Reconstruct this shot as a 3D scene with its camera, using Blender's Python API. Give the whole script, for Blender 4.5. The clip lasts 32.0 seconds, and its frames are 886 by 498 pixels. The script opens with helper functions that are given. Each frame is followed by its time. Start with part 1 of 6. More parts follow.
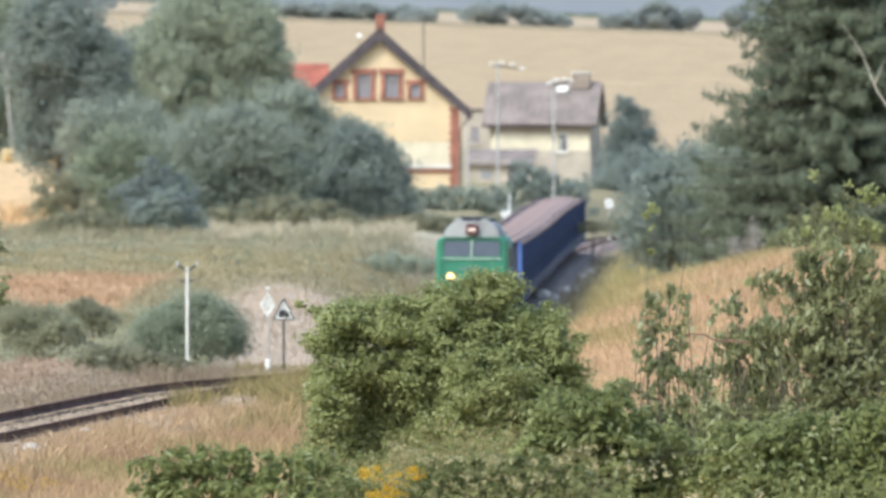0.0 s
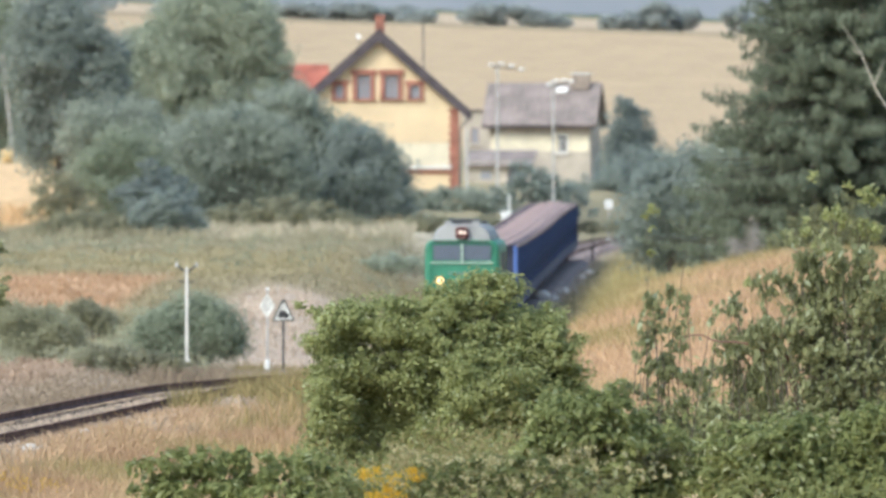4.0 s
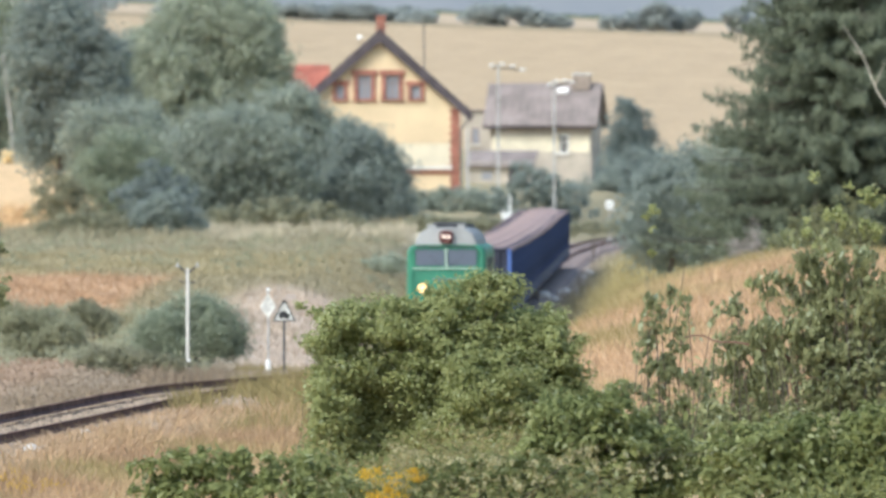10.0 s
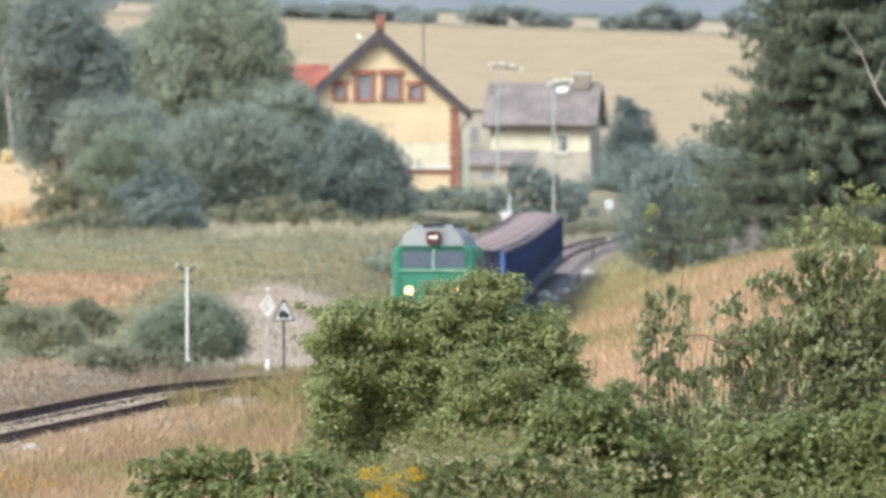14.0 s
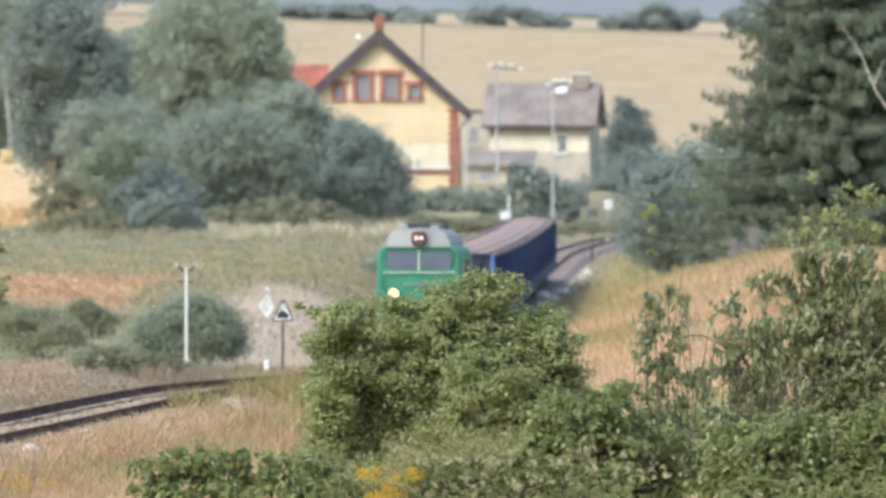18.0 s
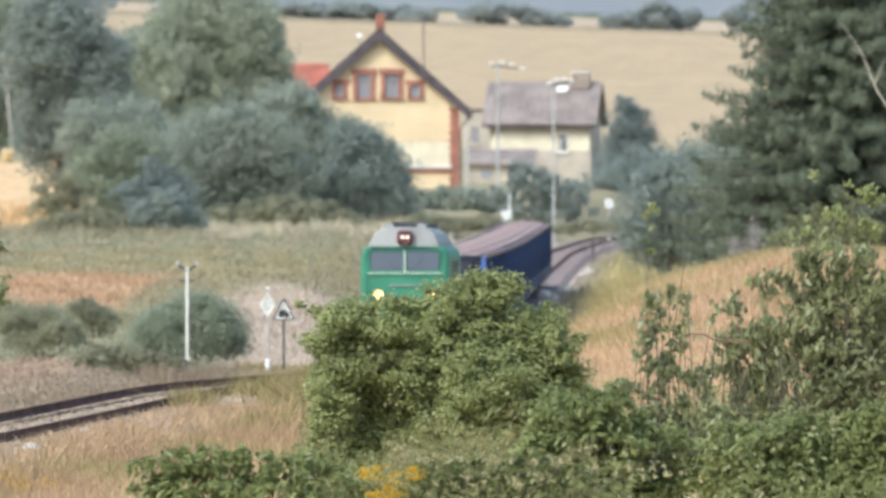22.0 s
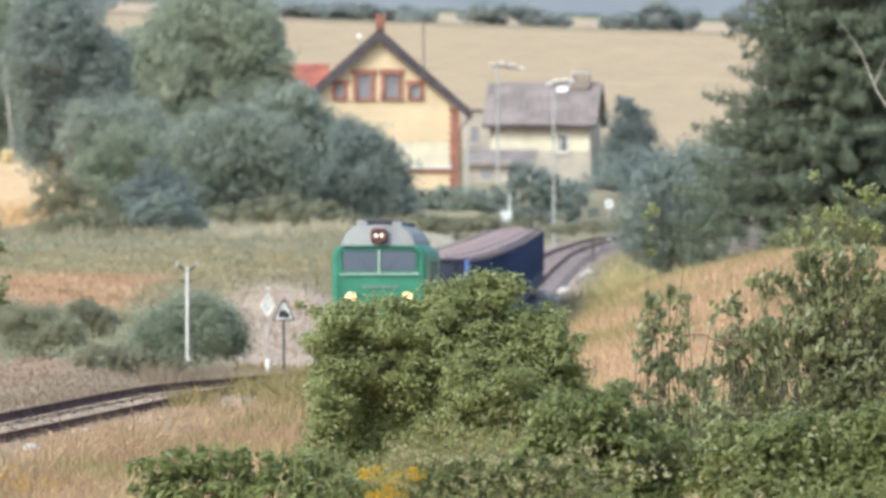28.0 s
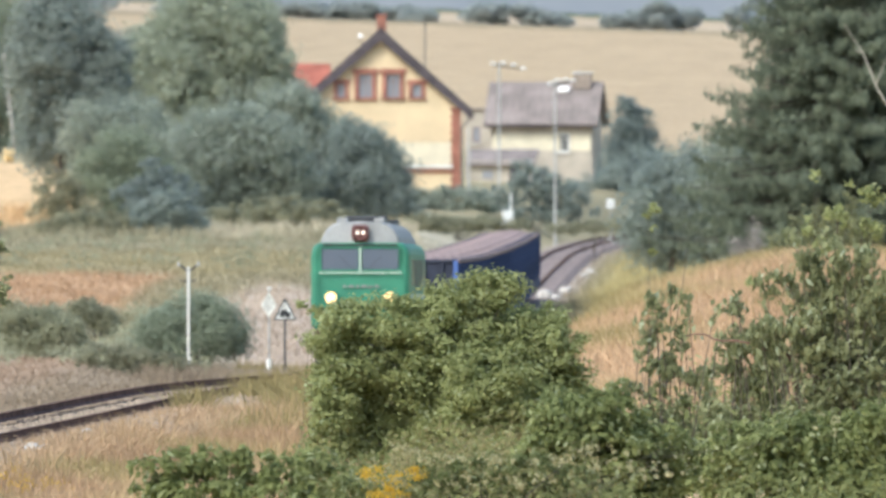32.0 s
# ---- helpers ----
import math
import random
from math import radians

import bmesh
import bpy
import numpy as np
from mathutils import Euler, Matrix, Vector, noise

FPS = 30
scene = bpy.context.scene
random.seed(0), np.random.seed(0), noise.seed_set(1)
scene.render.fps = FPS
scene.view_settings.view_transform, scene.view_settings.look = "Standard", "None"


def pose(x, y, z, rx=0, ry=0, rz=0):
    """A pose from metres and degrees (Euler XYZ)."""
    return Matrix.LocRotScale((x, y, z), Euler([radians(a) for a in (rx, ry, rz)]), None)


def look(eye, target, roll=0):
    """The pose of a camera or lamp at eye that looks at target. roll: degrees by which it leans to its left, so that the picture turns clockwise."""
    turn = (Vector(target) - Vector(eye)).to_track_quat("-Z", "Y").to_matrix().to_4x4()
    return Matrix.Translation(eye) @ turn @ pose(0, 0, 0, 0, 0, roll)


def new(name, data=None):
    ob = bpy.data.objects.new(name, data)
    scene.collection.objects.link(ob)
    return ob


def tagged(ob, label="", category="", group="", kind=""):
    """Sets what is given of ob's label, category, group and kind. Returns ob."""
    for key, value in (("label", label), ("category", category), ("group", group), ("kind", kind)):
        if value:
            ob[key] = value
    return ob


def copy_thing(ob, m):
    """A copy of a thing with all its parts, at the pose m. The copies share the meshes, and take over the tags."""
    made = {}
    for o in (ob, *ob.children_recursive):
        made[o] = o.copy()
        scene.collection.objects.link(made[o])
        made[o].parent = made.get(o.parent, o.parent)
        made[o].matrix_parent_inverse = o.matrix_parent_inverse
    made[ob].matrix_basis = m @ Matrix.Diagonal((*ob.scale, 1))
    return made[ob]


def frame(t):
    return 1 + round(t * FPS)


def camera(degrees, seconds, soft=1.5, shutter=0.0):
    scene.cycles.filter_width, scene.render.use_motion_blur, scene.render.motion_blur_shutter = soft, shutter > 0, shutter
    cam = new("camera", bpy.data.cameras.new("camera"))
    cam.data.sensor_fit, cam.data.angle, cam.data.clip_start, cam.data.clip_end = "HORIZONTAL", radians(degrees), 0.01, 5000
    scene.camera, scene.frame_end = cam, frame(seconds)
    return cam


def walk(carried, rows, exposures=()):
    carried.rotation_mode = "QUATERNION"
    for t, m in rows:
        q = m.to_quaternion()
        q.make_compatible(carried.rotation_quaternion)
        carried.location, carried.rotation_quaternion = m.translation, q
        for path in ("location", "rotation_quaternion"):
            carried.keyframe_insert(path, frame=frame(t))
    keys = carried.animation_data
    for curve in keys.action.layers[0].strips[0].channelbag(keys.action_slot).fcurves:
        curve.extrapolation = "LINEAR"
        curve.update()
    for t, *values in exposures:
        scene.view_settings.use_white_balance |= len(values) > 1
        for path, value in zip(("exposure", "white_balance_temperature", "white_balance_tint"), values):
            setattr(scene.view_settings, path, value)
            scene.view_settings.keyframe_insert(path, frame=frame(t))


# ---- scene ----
FOCAL = 25000.0  # focal length in 1/1568 of the picture's width
EYE = (0.0, 0.0, 5.2)
TILT = 0.2315  # degrees below level
cam = camera(3.592, 32.0, soft=2.8)
cam.data.dof.use_dof, cam.data.dof.focus_distance, cam.data.dof.aperture_fstop = True, 240.0, 5.0  # focused on the bushes
# small sway of the tripod head: seconds, pan and nod
walk(cam, [(t, pose(*EYE, 90 - TILT + math.degrees(b / FOCAL), 0, math.degrees(a / FOCAL))) for t, a, b in (
         (0, 0, -1.5), (0.5, 0, 0), (1, -0.8, 0), (1.5, -1.5, -0.4), (2, -1.5, -1.1), (2.5, 1.5, -0.8), (3, 1.6, 0.8), (3.5, 0, 0),
         (5.5, -1.5, 0), (6, -4.6, 1.5), (6.5, -4.6, 3), (7, 4.5, 0), (7.5, -3.1, 1.6), (8, 0, 2.3), (8.5, -1.5, 2.6), (9, -4.6, 1.9),
         (9.5, 0.8, 0), (10, 0.8, 0.8), (10.5, 1.5, 0), (11, 1.5, 0), (11.5, -3.9, 3), (12, -4.6, 3.8), (12.5, -4.6, 3.8), (13, -4.6, 3.5),
         (13.5, -6.9, 4.6), (14, 0, 0), (14.5, 1.5, 0), (16.5, 1.5, 0), (17, 3, 0), (17.5, -1.5, 0.8), (18, -1.5, 0.4), (18.5, 0, 0.8),
         (19, -0.8, 0), (19.5, -1.5, 0), (20, 0, -1.1), (20.5, -1.6, 0.4), (21, 0, -1.6), (21.5, -0.8, -1.5), (22, 0, -1.6), (22.5, 0.8, -1.5),
         (23, 0.8, -1.5), (23.5, 1.5, -1.6), (24, 0.8, -1.5), (24.5, 1.5, -1.5), (25, 1.5, -1.9), (25.5, 1.5, -1.1), (27.5, 0.8, -1.5), (28, 0, -0.8),
         (28.5, 0, -1.5), (29, 1.5, 0), (29.5, 3.1, -1.5), (30, 3.8, 0), (30.5, 3.1, -1.5), (31, 4.6, -1.5), (31.5, 3.1, -1.6), (32, 2.3, -1.5))],
     exposures=((0, 0.0, 5780, 3), (32, 0.0, 5780, 3)))

# ---------------------------------------------------------------- light
SUN_AZ, SUN_EL = radians(225), radians(47)  # clockwise from +Y: behind the camera and to its left
world = bpy.data.worlds.new("world")
scene.world = world
world.use_nodes = True
wn = world.node_tree.nodes
sky = wn.new("ShaderNodeTexSky")
sky.sky_type, sky.sun_disc = "NISHITA", False
sky.sun_elevation, sky.sun_rotation = SUN_EL, SUN_AZ
sky.air_density, sky.dust_density, sky.ozone_density = 1.2, 4.0, 1.0
wn["Background"].inputs[1].default_value = 0.27
world.node_tree.links.new(sky.outputs[0], wn["Background"].inputs[0])
sun = new("sun", bpy.data.lights.new("sun", "SUN"))
sun.data.energy, sun.data.angle, sun.data.color = 1.88, radians(1.5), (1.0, 0.94, 0.84)
sun_from = Vector((math.sin(SUN_AZ) * math.cos(SUN_EL), math.cos(SUN_AZ) * math.cos(SUN_EL), math.sin(SUN_EL)))
sun.matrix_world = look(sun_from * 300, (0, 0, 0))


# ---------------------------------------------------------------- materials
def tree_of(name):
    m = bpy.data.materials.new(name)
    m.use_nodes = True
    return m, m.node_tree.nodes, m.node_tree.links, m.node_tree.nodes["Principled BSDF"]


def mat(name, color, rough=0.7, vary=0.25, size=1.0, metal=0.0, bump=0.2, stain=None, fine=None, gloss=0.5):
    """Base colour broken up by broad stains and by fine grain, with a little relief. size: metres of the broad stains."""
    m, n, l, p = tree_of(name)
    tc = n.new("ShaderNodeTexCoord")
    big, small = n.new("ShaderNodeTexNoise"), n.new("ShaderNodeTexNoise")
    big.inputs["Scale"].default_value, big.inputs["Detail"].default_value = 1.0 / size, 6
    small.inputs["Scale"].default_value, small.inputs["Detail"].default_value = fine or 14.0 / size, 4
    for t in (big, small):
        l.new(tc.outputs["Object"], t.inputs["Vector"])
    ramp = n.new("ShaderNodeMix")
    ramp.data_type = "RGBA"
    dark = stain or [c * (1 - vary) for c in color]
    light = [min(1, c * (1 + vary * 0.6)) for c in color]
    ramp.inputs["A"].default_value, ramp.inputs["B"].default_value = (*dark, 1), (*light, 1)
    mr = n.new("ShaderNodeMapRange")
    mr.inputs["From Min"].default_value, mr.inputs["From Max"].default_value = 0.32, 0.68
    add = n.new("ShaderNodeMath")
    add.operation = "MULTIPLY_ADD"
    add.inputs[1].default_value, add.inputs[2].default_value = 0.35, -0.17
    l.new(small.outputs["Fac"], add.inputs[0])
    sm = n.new("ShaderNodeMath")
    l.new(big.outputs["Fac"], sm.inputs[0])
    l.new(add.outputs[0], sm.inputs[1])
    l.new(sm.outputs[0], mr.inputs["Value"])
    l.new(mr.outputs[0], ramp.inputs["Factor"])
    l.new(ramp.outputs["Result"], p.inputs["Base Color"])
    p.inputs["Roughness"].default_value, p.inputs["Metallic"].default_value = rough, metal
    p.inputs["Specular IOR Level"].default_value = gloss
    if bump:
        b = n.new("ShaderNodeBump")
        b.inputs["Strength"].default_value, b.inputs["Distance"].default_value = bump, 0.02
        l.new(small.outputs["Fac"], b.inputs["Height"])
        l.new(b.outputs[0], p.inputs["Normal"])
    return m


def leaf_mat(name, dark, light, rough=0.6, thin=0.5, pale=0.0, gloss=0.2, haze_sheen=0.0):
    """Each leaf, an island of its mesh, gets its own green; light shows through a little. A sheen can veil far leaves
    like haze.
    """
    m, n, l, p = tree_of(name)
    g = n.new("ShaderNodeNewGeometry")
    tc, big = n.new("ShaderNodeTexCoord"), n.new("ShaderNodeTexNoise")
    big.inputs["Scale"].default_value = 0.9
    l.new(tc.outputs["Object"], big.inputs["Vector"])
    a = n.new("ShaderNodeMath")
    a.operation = "MULTIPLY_ADD"
    a.inputs[1].default_value = 0.55
    l.new(g.outputs["Random Per Island"], a.inputs[0])
    s = n.new("ShaderNodeMath")
    s.operation = "MULTIPLY_ADD"
    s.inputs[1].default_value, s.inputs[2].default_value = 1.1, -0.32
    l.new(big.outputs["Fac"], s.inputs[0])
    l.new(s.outputs[0], a.inputs[2])
    mix = n.new("ShaderNodeMix")
    mix.data_type, mix.clamp_factor = "RGBA", True
    mix.inputs["A"].default_value, mix.inputs["B"].default_value = (*dark, 1), (*light, 1)
    l.new(a.outputs[0], mix.inputs["Factor"])
    # a few leaves are whitened at random, for painted glints and pale undersides
    few = n.new("ShaderNodeMapRange")
    few.inputs["From Min"].default_value, few.inputs["From Max"].default_value = 0.90, 0.98
    few.inputs["To Max"].default_value = pale
    l.new(g.outputs["Random Per Island"], few.inputs["Value"])
    under = n.new("ShaderNodeMix")
    under.data_type = "RGBA"
    under.inputs["B"].default_value = (0.55, 0.60, 0.42, 1)
    l.new(few.outputs[0], under.inputs["Factor"])
    l.new(mix.outputs["Result"], under.inputs["A"])
    mix = under
    l.new(mix.outputs["Result"], p.inputs["Base Color"])
    p.inputs["Roughness"].default_value, p.inputs["Specular IOR Level"].default_value = rough, gloss
    # this sheen stands in for haze over far foliage
    p.inputs["Sheen Weight"].default_value, p.inputs["Sheen Roughness"].default_value = haze_sheen, 0.7
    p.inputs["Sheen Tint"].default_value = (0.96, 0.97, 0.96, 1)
    if thin:
        t = n.new("ShaderNodeBsdfTranslucent")
        ms = n.new("ShaderNodeMixShader")
        ms.inputs[0].default_value = thin
        l.new(mix.outputs["Result"], t.inputs[0])
        l.new(p.outputs[0], ms.inputs[1])
        l.new(t.outputs[0], ms.inputs[2])
        l.new(ms.outputs[0], n["Material Output"].inputs[0])
    return m


def glow(name, color, strength):
    m, n, l, p = tree_of(name)
    p.inputs["Base Color"].default_value = (*color, 1)
    p.inputs["Emission Color"].default_value = (*color, 1)
    p.inputs["Emission Strength"].default_value = strength
    return m


def glass(name, color, rough=0.06):
    m, n, l, p = tree_of(name)
    p.inputs["Base Color"].default_value = (*color, 1)
    p.inputs["Roughness"].default_value = rough
    p.inputs["Specular IOR Level"].default_value = 0.7
    return m


def ground_mat():
    m, n, l, p = tree_of("ground_cover")
    at = n.new("ShaderNodeAttribute")
    at.attribute_name = "cover"
    tc = n.new("ShaderNodeTexCoord")
    outs = []
    for sc, de in ((0.12, 5), (1.1, 6), (9.0, 4)):
        t = n.new("ShaderNodeTexNoise")
        t.inputs["Scale"].default_value, t.inputs["Detail"].default_value = sc, de
        l.new(tc.outputs["Object"], t.inputs["Vector"])
        outs.append(t.outputs["Fac"])
    a = n.new("ShaderNodeMath")
    l.new(outs[0], a.inputs[0])
    l.new(outs[1], a.inputs[1])
    b = n.new("ShaderNodeMath")
    l.new(a.outputs[0], b.inputs[0])
    l.new(outs[2], b.inputs[1])
    r = n.new("ShaderNodeMapRange")
    r.inputs["From Min"].default_value, r.inputs["From Max"].default_value = 0.95, 2.05
    r.inputs["To Min"].default_value, r.inputs["To Max"].default_value = 0.6, 1.35
    l.new(b.outputs[0], r.inputs["Value"])
    mul = n.new("ShaderNodeMix")
    mul.data_type, mul.blend_type = "RGBA", "MULTIPLY"
    mul.inputs["Factor"].default_value = 1.0
    l.new(at.outputs["Color"], mul.inputs["A"])
    l.new(r.outputs[0], mul.inputs["B"])
    l.new(mul.outputs["Result"], p.inputs["Base Color"])
    p.inputs["Roughness"].default_value = 0.95
    p.inputs["Specular IOR Level"].default_value = 0.02
    bp = n.new("ShaderNodeBump")
    bp.inputs["Strength"].default_value, bp.inputs["Distance"].default_value = 0.5, 0.12
    l.new(outs[1], bp.inputs["Height"])
    l.new(bp.outputs[0], p.inputs["Normal"])
    return m


def cover_grass_mat():
    """Grass that takes the hue of the ground on which it grows; each blade a little its own."""
    m, n, l, p = tree_of("cover_grass")
    at, g = n.new("ShaderNodeAttribute"), n.new("ShaderNodeNewGeometry")
    at.attribute_name = "cover"
    r = n.new("ShaderNodeMapRange")
    r.inputs["To Min"].default_value, r.inputs["To Max"].default_value = 0.75, 1.2
    l.new(g.outputs["Random Per Island"], r.inputs["Value"])
    mul = n.new("ShaderNodeMix")
    mul.data_type, mul.blend_type = "RGBA", "MULTIPLY"
    mul.inputs["Factor"].default_value = 1.0
    l.new(at.outputs["Color"], mul.inputs["A"])
    l.new(r.outputs[0], mul.inputs["B"])
    l.new(mul.outputs["Result"], p.inputs["Base Color"])
    p.inputs["Roughness"].default_value, p.inputs["Specular IOR Level"].default_value = 0.85, 0.15
    t, ms = n.new("ShaderNodeBsdfTranslucent"), n.new("ShaderNodeMixShader")
    ms.inputs[0].default_value = 0.3
    l.new(mul.outputs["Result"], t.inputs[0])
    l.new(p.outputs[0], ms.inputs[1])
    l.new(t.outputs[0], ms.inputs[2])
    l.new(ms.outputs[0], n["Material Output"].inputs[0])
    return m


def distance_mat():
    """The blue distance: haze painted as an even glow, with soft darker woods in it."""
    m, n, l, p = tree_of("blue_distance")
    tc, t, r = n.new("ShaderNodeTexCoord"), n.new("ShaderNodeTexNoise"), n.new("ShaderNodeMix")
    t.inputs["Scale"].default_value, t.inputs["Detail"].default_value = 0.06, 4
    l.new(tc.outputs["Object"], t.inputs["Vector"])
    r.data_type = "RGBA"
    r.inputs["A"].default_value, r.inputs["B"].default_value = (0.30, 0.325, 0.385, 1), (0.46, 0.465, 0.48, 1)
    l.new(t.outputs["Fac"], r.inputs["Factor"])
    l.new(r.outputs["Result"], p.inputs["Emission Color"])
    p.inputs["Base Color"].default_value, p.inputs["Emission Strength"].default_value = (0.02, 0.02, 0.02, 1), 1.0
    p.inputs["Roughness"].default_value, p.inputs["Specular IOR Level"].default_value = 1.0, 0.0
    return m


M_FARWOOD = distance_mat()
M_GROUND = ground_mat()
M_COVERGRASS = cover_grass_mat()
M_BARK = mat("bark", (0.12, 0.10, 0.08), 0.9, 0.4, 0.5)
M_REDBARK = mat("reddish_bark", (0.21, 0.12, 0.09), 0.85, 0.3, 0.4)
M_PALEBARK = mat("dead_wood", (0.42, 0.38, 0.32), 0.9, 0.3, 0.5)
M_BUSH = leaf_mat("bush_leaves", (0.215, 0.24, 0.092), (0.46, 0.485, 0.22), pale=0.6)
M_SHRUB = leaf_mat("shrub_leaves", (0.125, 0.14, 0.062), (0.445, 0.46, 0.245), pale=0.8)
M_THICKET = leaf_mat("thicket_leaves", (0.128, 0.155, 0.054), (0.38, 0.41, 0.168), pale=0.5)
M_HERB = leaf_mat("herb_leaves", (0.10, 0.125, 0.045), (0.265, 0.285, 0.115), pale=0.4)
M_SPRUCE = leaf_mat("spruce_needles", (0.165, 0.19, 0.138), (0.315, 0.345, 0.235), 0.7, thin=0.45)
# far foliage: base colours lightened and greyed to stand in for distance haze
M_WILLOW = leaf_mat("willow_leaves", (0.29, 0.33, 0.23), (0.43, 0.47, 0.335), gloss=0.45, haze_sheen=0.6)
M_TREE = leaf_mat("tree_leaves", (0.245, 0.285, 0.22), (0.36, 0.40, 0.305), gloss=0.45, haze_sheen=0.6)
M_DARKTREE = leaf_mat("dark_leaves", (0.20, 0.245, 0.215), (0.30, 0.345, 0.29), gloss=0.45, haze_sheen=0.55)
M_HEDGE = leaf_mat("hedge_leaves", (0.34, 0.38, 0.36), (0.43, 0.46, 0.42), thin=0.65, gloss=0.45, haze_sheen=1.0)
M_CONIFER = leaf_mat("bluish_foliage", (0.14, 0.18, 0.165), (0.23, 0.275, 0.25), gloss=0.4, haze_sheen=0.5)
M_HAWTHORN = leaf_mat("hawthorn_leaves", (0.22, 0.26, 0.175), (0.34, 0.385, 0.26), haze_sheen=0.45)
M_OLIVE = leaf_mat("olive_leaves", (0.24, 0.25, 0.14), (0.39, 0.385, 0.235), haze_sheen=0.5)
M_TWIG = leaf_mat("dry_twigs", (0.27, 0.235, 0.215), (0.46, 0.42, 0.38), 0.9, thin=0.1)
M_BANKSHRUB = leaf_mat("bank_shrub_leaves", (0.17, 0.175, 0.085), (0.38, 0.375, 0.195), pale=0.5)
M_STALK = leaf_mat("pale_stalks", (0.18, 0.17, 0.07), (0.38, 0.34, 0.17))
M_SCRUB = leaf_mat("scrub_leaves", (0.22, 0.225, 0.14), (0.37, 0.355, 0.225), haze_sheen=0.3)
M_DRY = leaf_mat("dry_grass", (0.33, 0.21, 0.11), (0.56, 0.41, 0.235), 0.8, thin=0.3)
M_PINKGRASS = leaf_mat("ripe_grass", (0.40, 0.265, 0.15), (0.61, 0.44, 0.275), 0.8, thin=0.3)
M_GREENGRASS = leaf_mat("green_grass", (0.215, 0.18, 0.075), (0.38, 0.30, 0.14), 0.8, thin=0.3)
M_YELLOWFLOWER = leaf_mat("goldenrod", (0.50, 0.32, 0.03), (0.75, 0.52, 0.06), 0.7)
M_WHITEFLOWER = leaf_mat("pale_flowers", (0.34, 0.33, 0.16), (0.54, 0.51, 0.32), 0.7)
M_RAIL = mat("rusty_rail", (0.15, 0.095, 0.08), 0.95, 0.4, 0.6, gloss=0.05)
M_SLEEPER = mat("sleeper_wood", (0.13, 0.105, 0.09), 0.9, 0.4, 0.7, gloss=0.05)
M_BALLAST = mat("ballast", (0.40, 0.315, 0.235), 0.95, 0.4, 0.8, bump=0.8, fine=9, gloss=0.05)
# far ballast: a darker tone painted in to stand for its hazy look
M_DULLBALLAST = mat("haze_dulled_ballast", (0.27, 0.215, 0.195), 0.95, 0.45, 0.8, bump=0.8, fine=9, gloss=0.05)
M_OLDPOLE = mat("old_pole_wood", (0.48, 0.44, 0.40), 0.9, 0.3, 0.5)
M_CREAM = mat("cream_plaster", (0.74, 0.585, 0.375), 0.9, 0.12, 2.2)
M_GREYPLASTER = mat("grey_plaster", (0.46, 0.405, 0.335), 0.9, 0.28, 1.8)
M_WHITEPLASTER = mat("white_plaster", (0.72, 0.645, 0.49), 0.9, 0.12, 1.2)
M_BRICK = mat("red_brick", (0.37, 0.16, 0.115), 0.9, 0.35, 0.9)
M_REDTILE = mat("red_roof_tile", (0.38, 0.13, 0.09), 0.8, 0.35, 1.0)
M_DARKROOF = mat("dark_roof", (0.095, 0.078, 0.08), 0.95, 0.3, 1.2)
M_GREYROOF = mat("fibre_cement_roof", (0.25, 0.21, 0.195), 0.9, 0.35, 1.5)
M_SOFFIT = mat("dark_timber", (0.095, 0.078, 0.085), 0.95, 0.3, 0.8)
M_WHITEWOOD = mat("white_painted_wood", (0.82, 0.80, 0.76), 0.6, 0.12, 0.5)
M_PANE = glass("window_pane", (0.30, 0.31, 0.34))
M_DARKPANE = glass("dark_window_pane", (0.05, 0.05, 0.055), 0.3)
M_OLDWOOD = mat("old_window_paint", (0.30, 0.24, 0.24), 0.8, 0.2, 0.4)
M_CHIMNEY = mat("sooty_chimney_render", (0.30, 0.245, 0.205), 0.95, 0.35, 0.6)
M_CONCRETE = mat("pale_concrete", (0.66, 0.64, 0.60), 0.9, 0.2, 0.6)
M_STONE = mat("pale_stone", (0.54, 0.50, 0.45), 0.95, 0.3, 0.3, gloss=0.1)
M_GREYPOLE = mat("grey_pole", (0.46, 0.45, 0.43), 0.85, 0.25, 0.7)
M_PORCELAIN = mat("porcelain", (0.86, 0.85, 0.82), 0.25, 0.06, 0.2)
M_STEEL = mat("dark_steel", (0.10, 0.10, 0.10), 0.6, 0.35, 0.4, metal=0.4)
M_SIGNWHITE = mat("sign_white", (0.82, 0.82, 0.80), 0.5, 0.08, 0.4)
M_WORNWHITE = mat("worn_white_enamel", (0.66, 0.655, 0.62), 0.7, 0.3, 0.25, stain=(0.36, 0.35, 0.31))
M_SIGNBLACK = mat("sign_black", (0.03, 0.03, 0.032), 0.5, 0.1, 0.4)
M_GREENPAINT = mat("green_loco_paint", (0.05, 0.225, 0.135), 0.5, 0.22, 1.1, bump=0.05)
M_GREYPAINT = mat("grey_roof_paint", (0.31, 0.31, 0.30), 0.65, 0.25, 1.0, bump=0.05)
M_PALESTRIPE = mat("pale_stripe", (0.56, 0.66, 0.56), 0.5, 0.15, 0.6)
M_BLACKPAINT = mat("black_paint", (0.04, 0.04, 0.042), 0.6, 0.3, 0.6)
M_REDPAINT = mat("red_ring_paint", (0.13, 0.05, 0.045), 0.5, 0.3, 0.4)
M_CABGLASS = glass("cab_glass", (0.135, 0.16, 0.205), 0.12)
M_LAMP = glow("lamp_glass", (1.0, 0.60, 0.26), 2.6)
M_LAMPTOP = glow("top_lamp_glass", (1.0, 0.82, 0.68), 0.95)
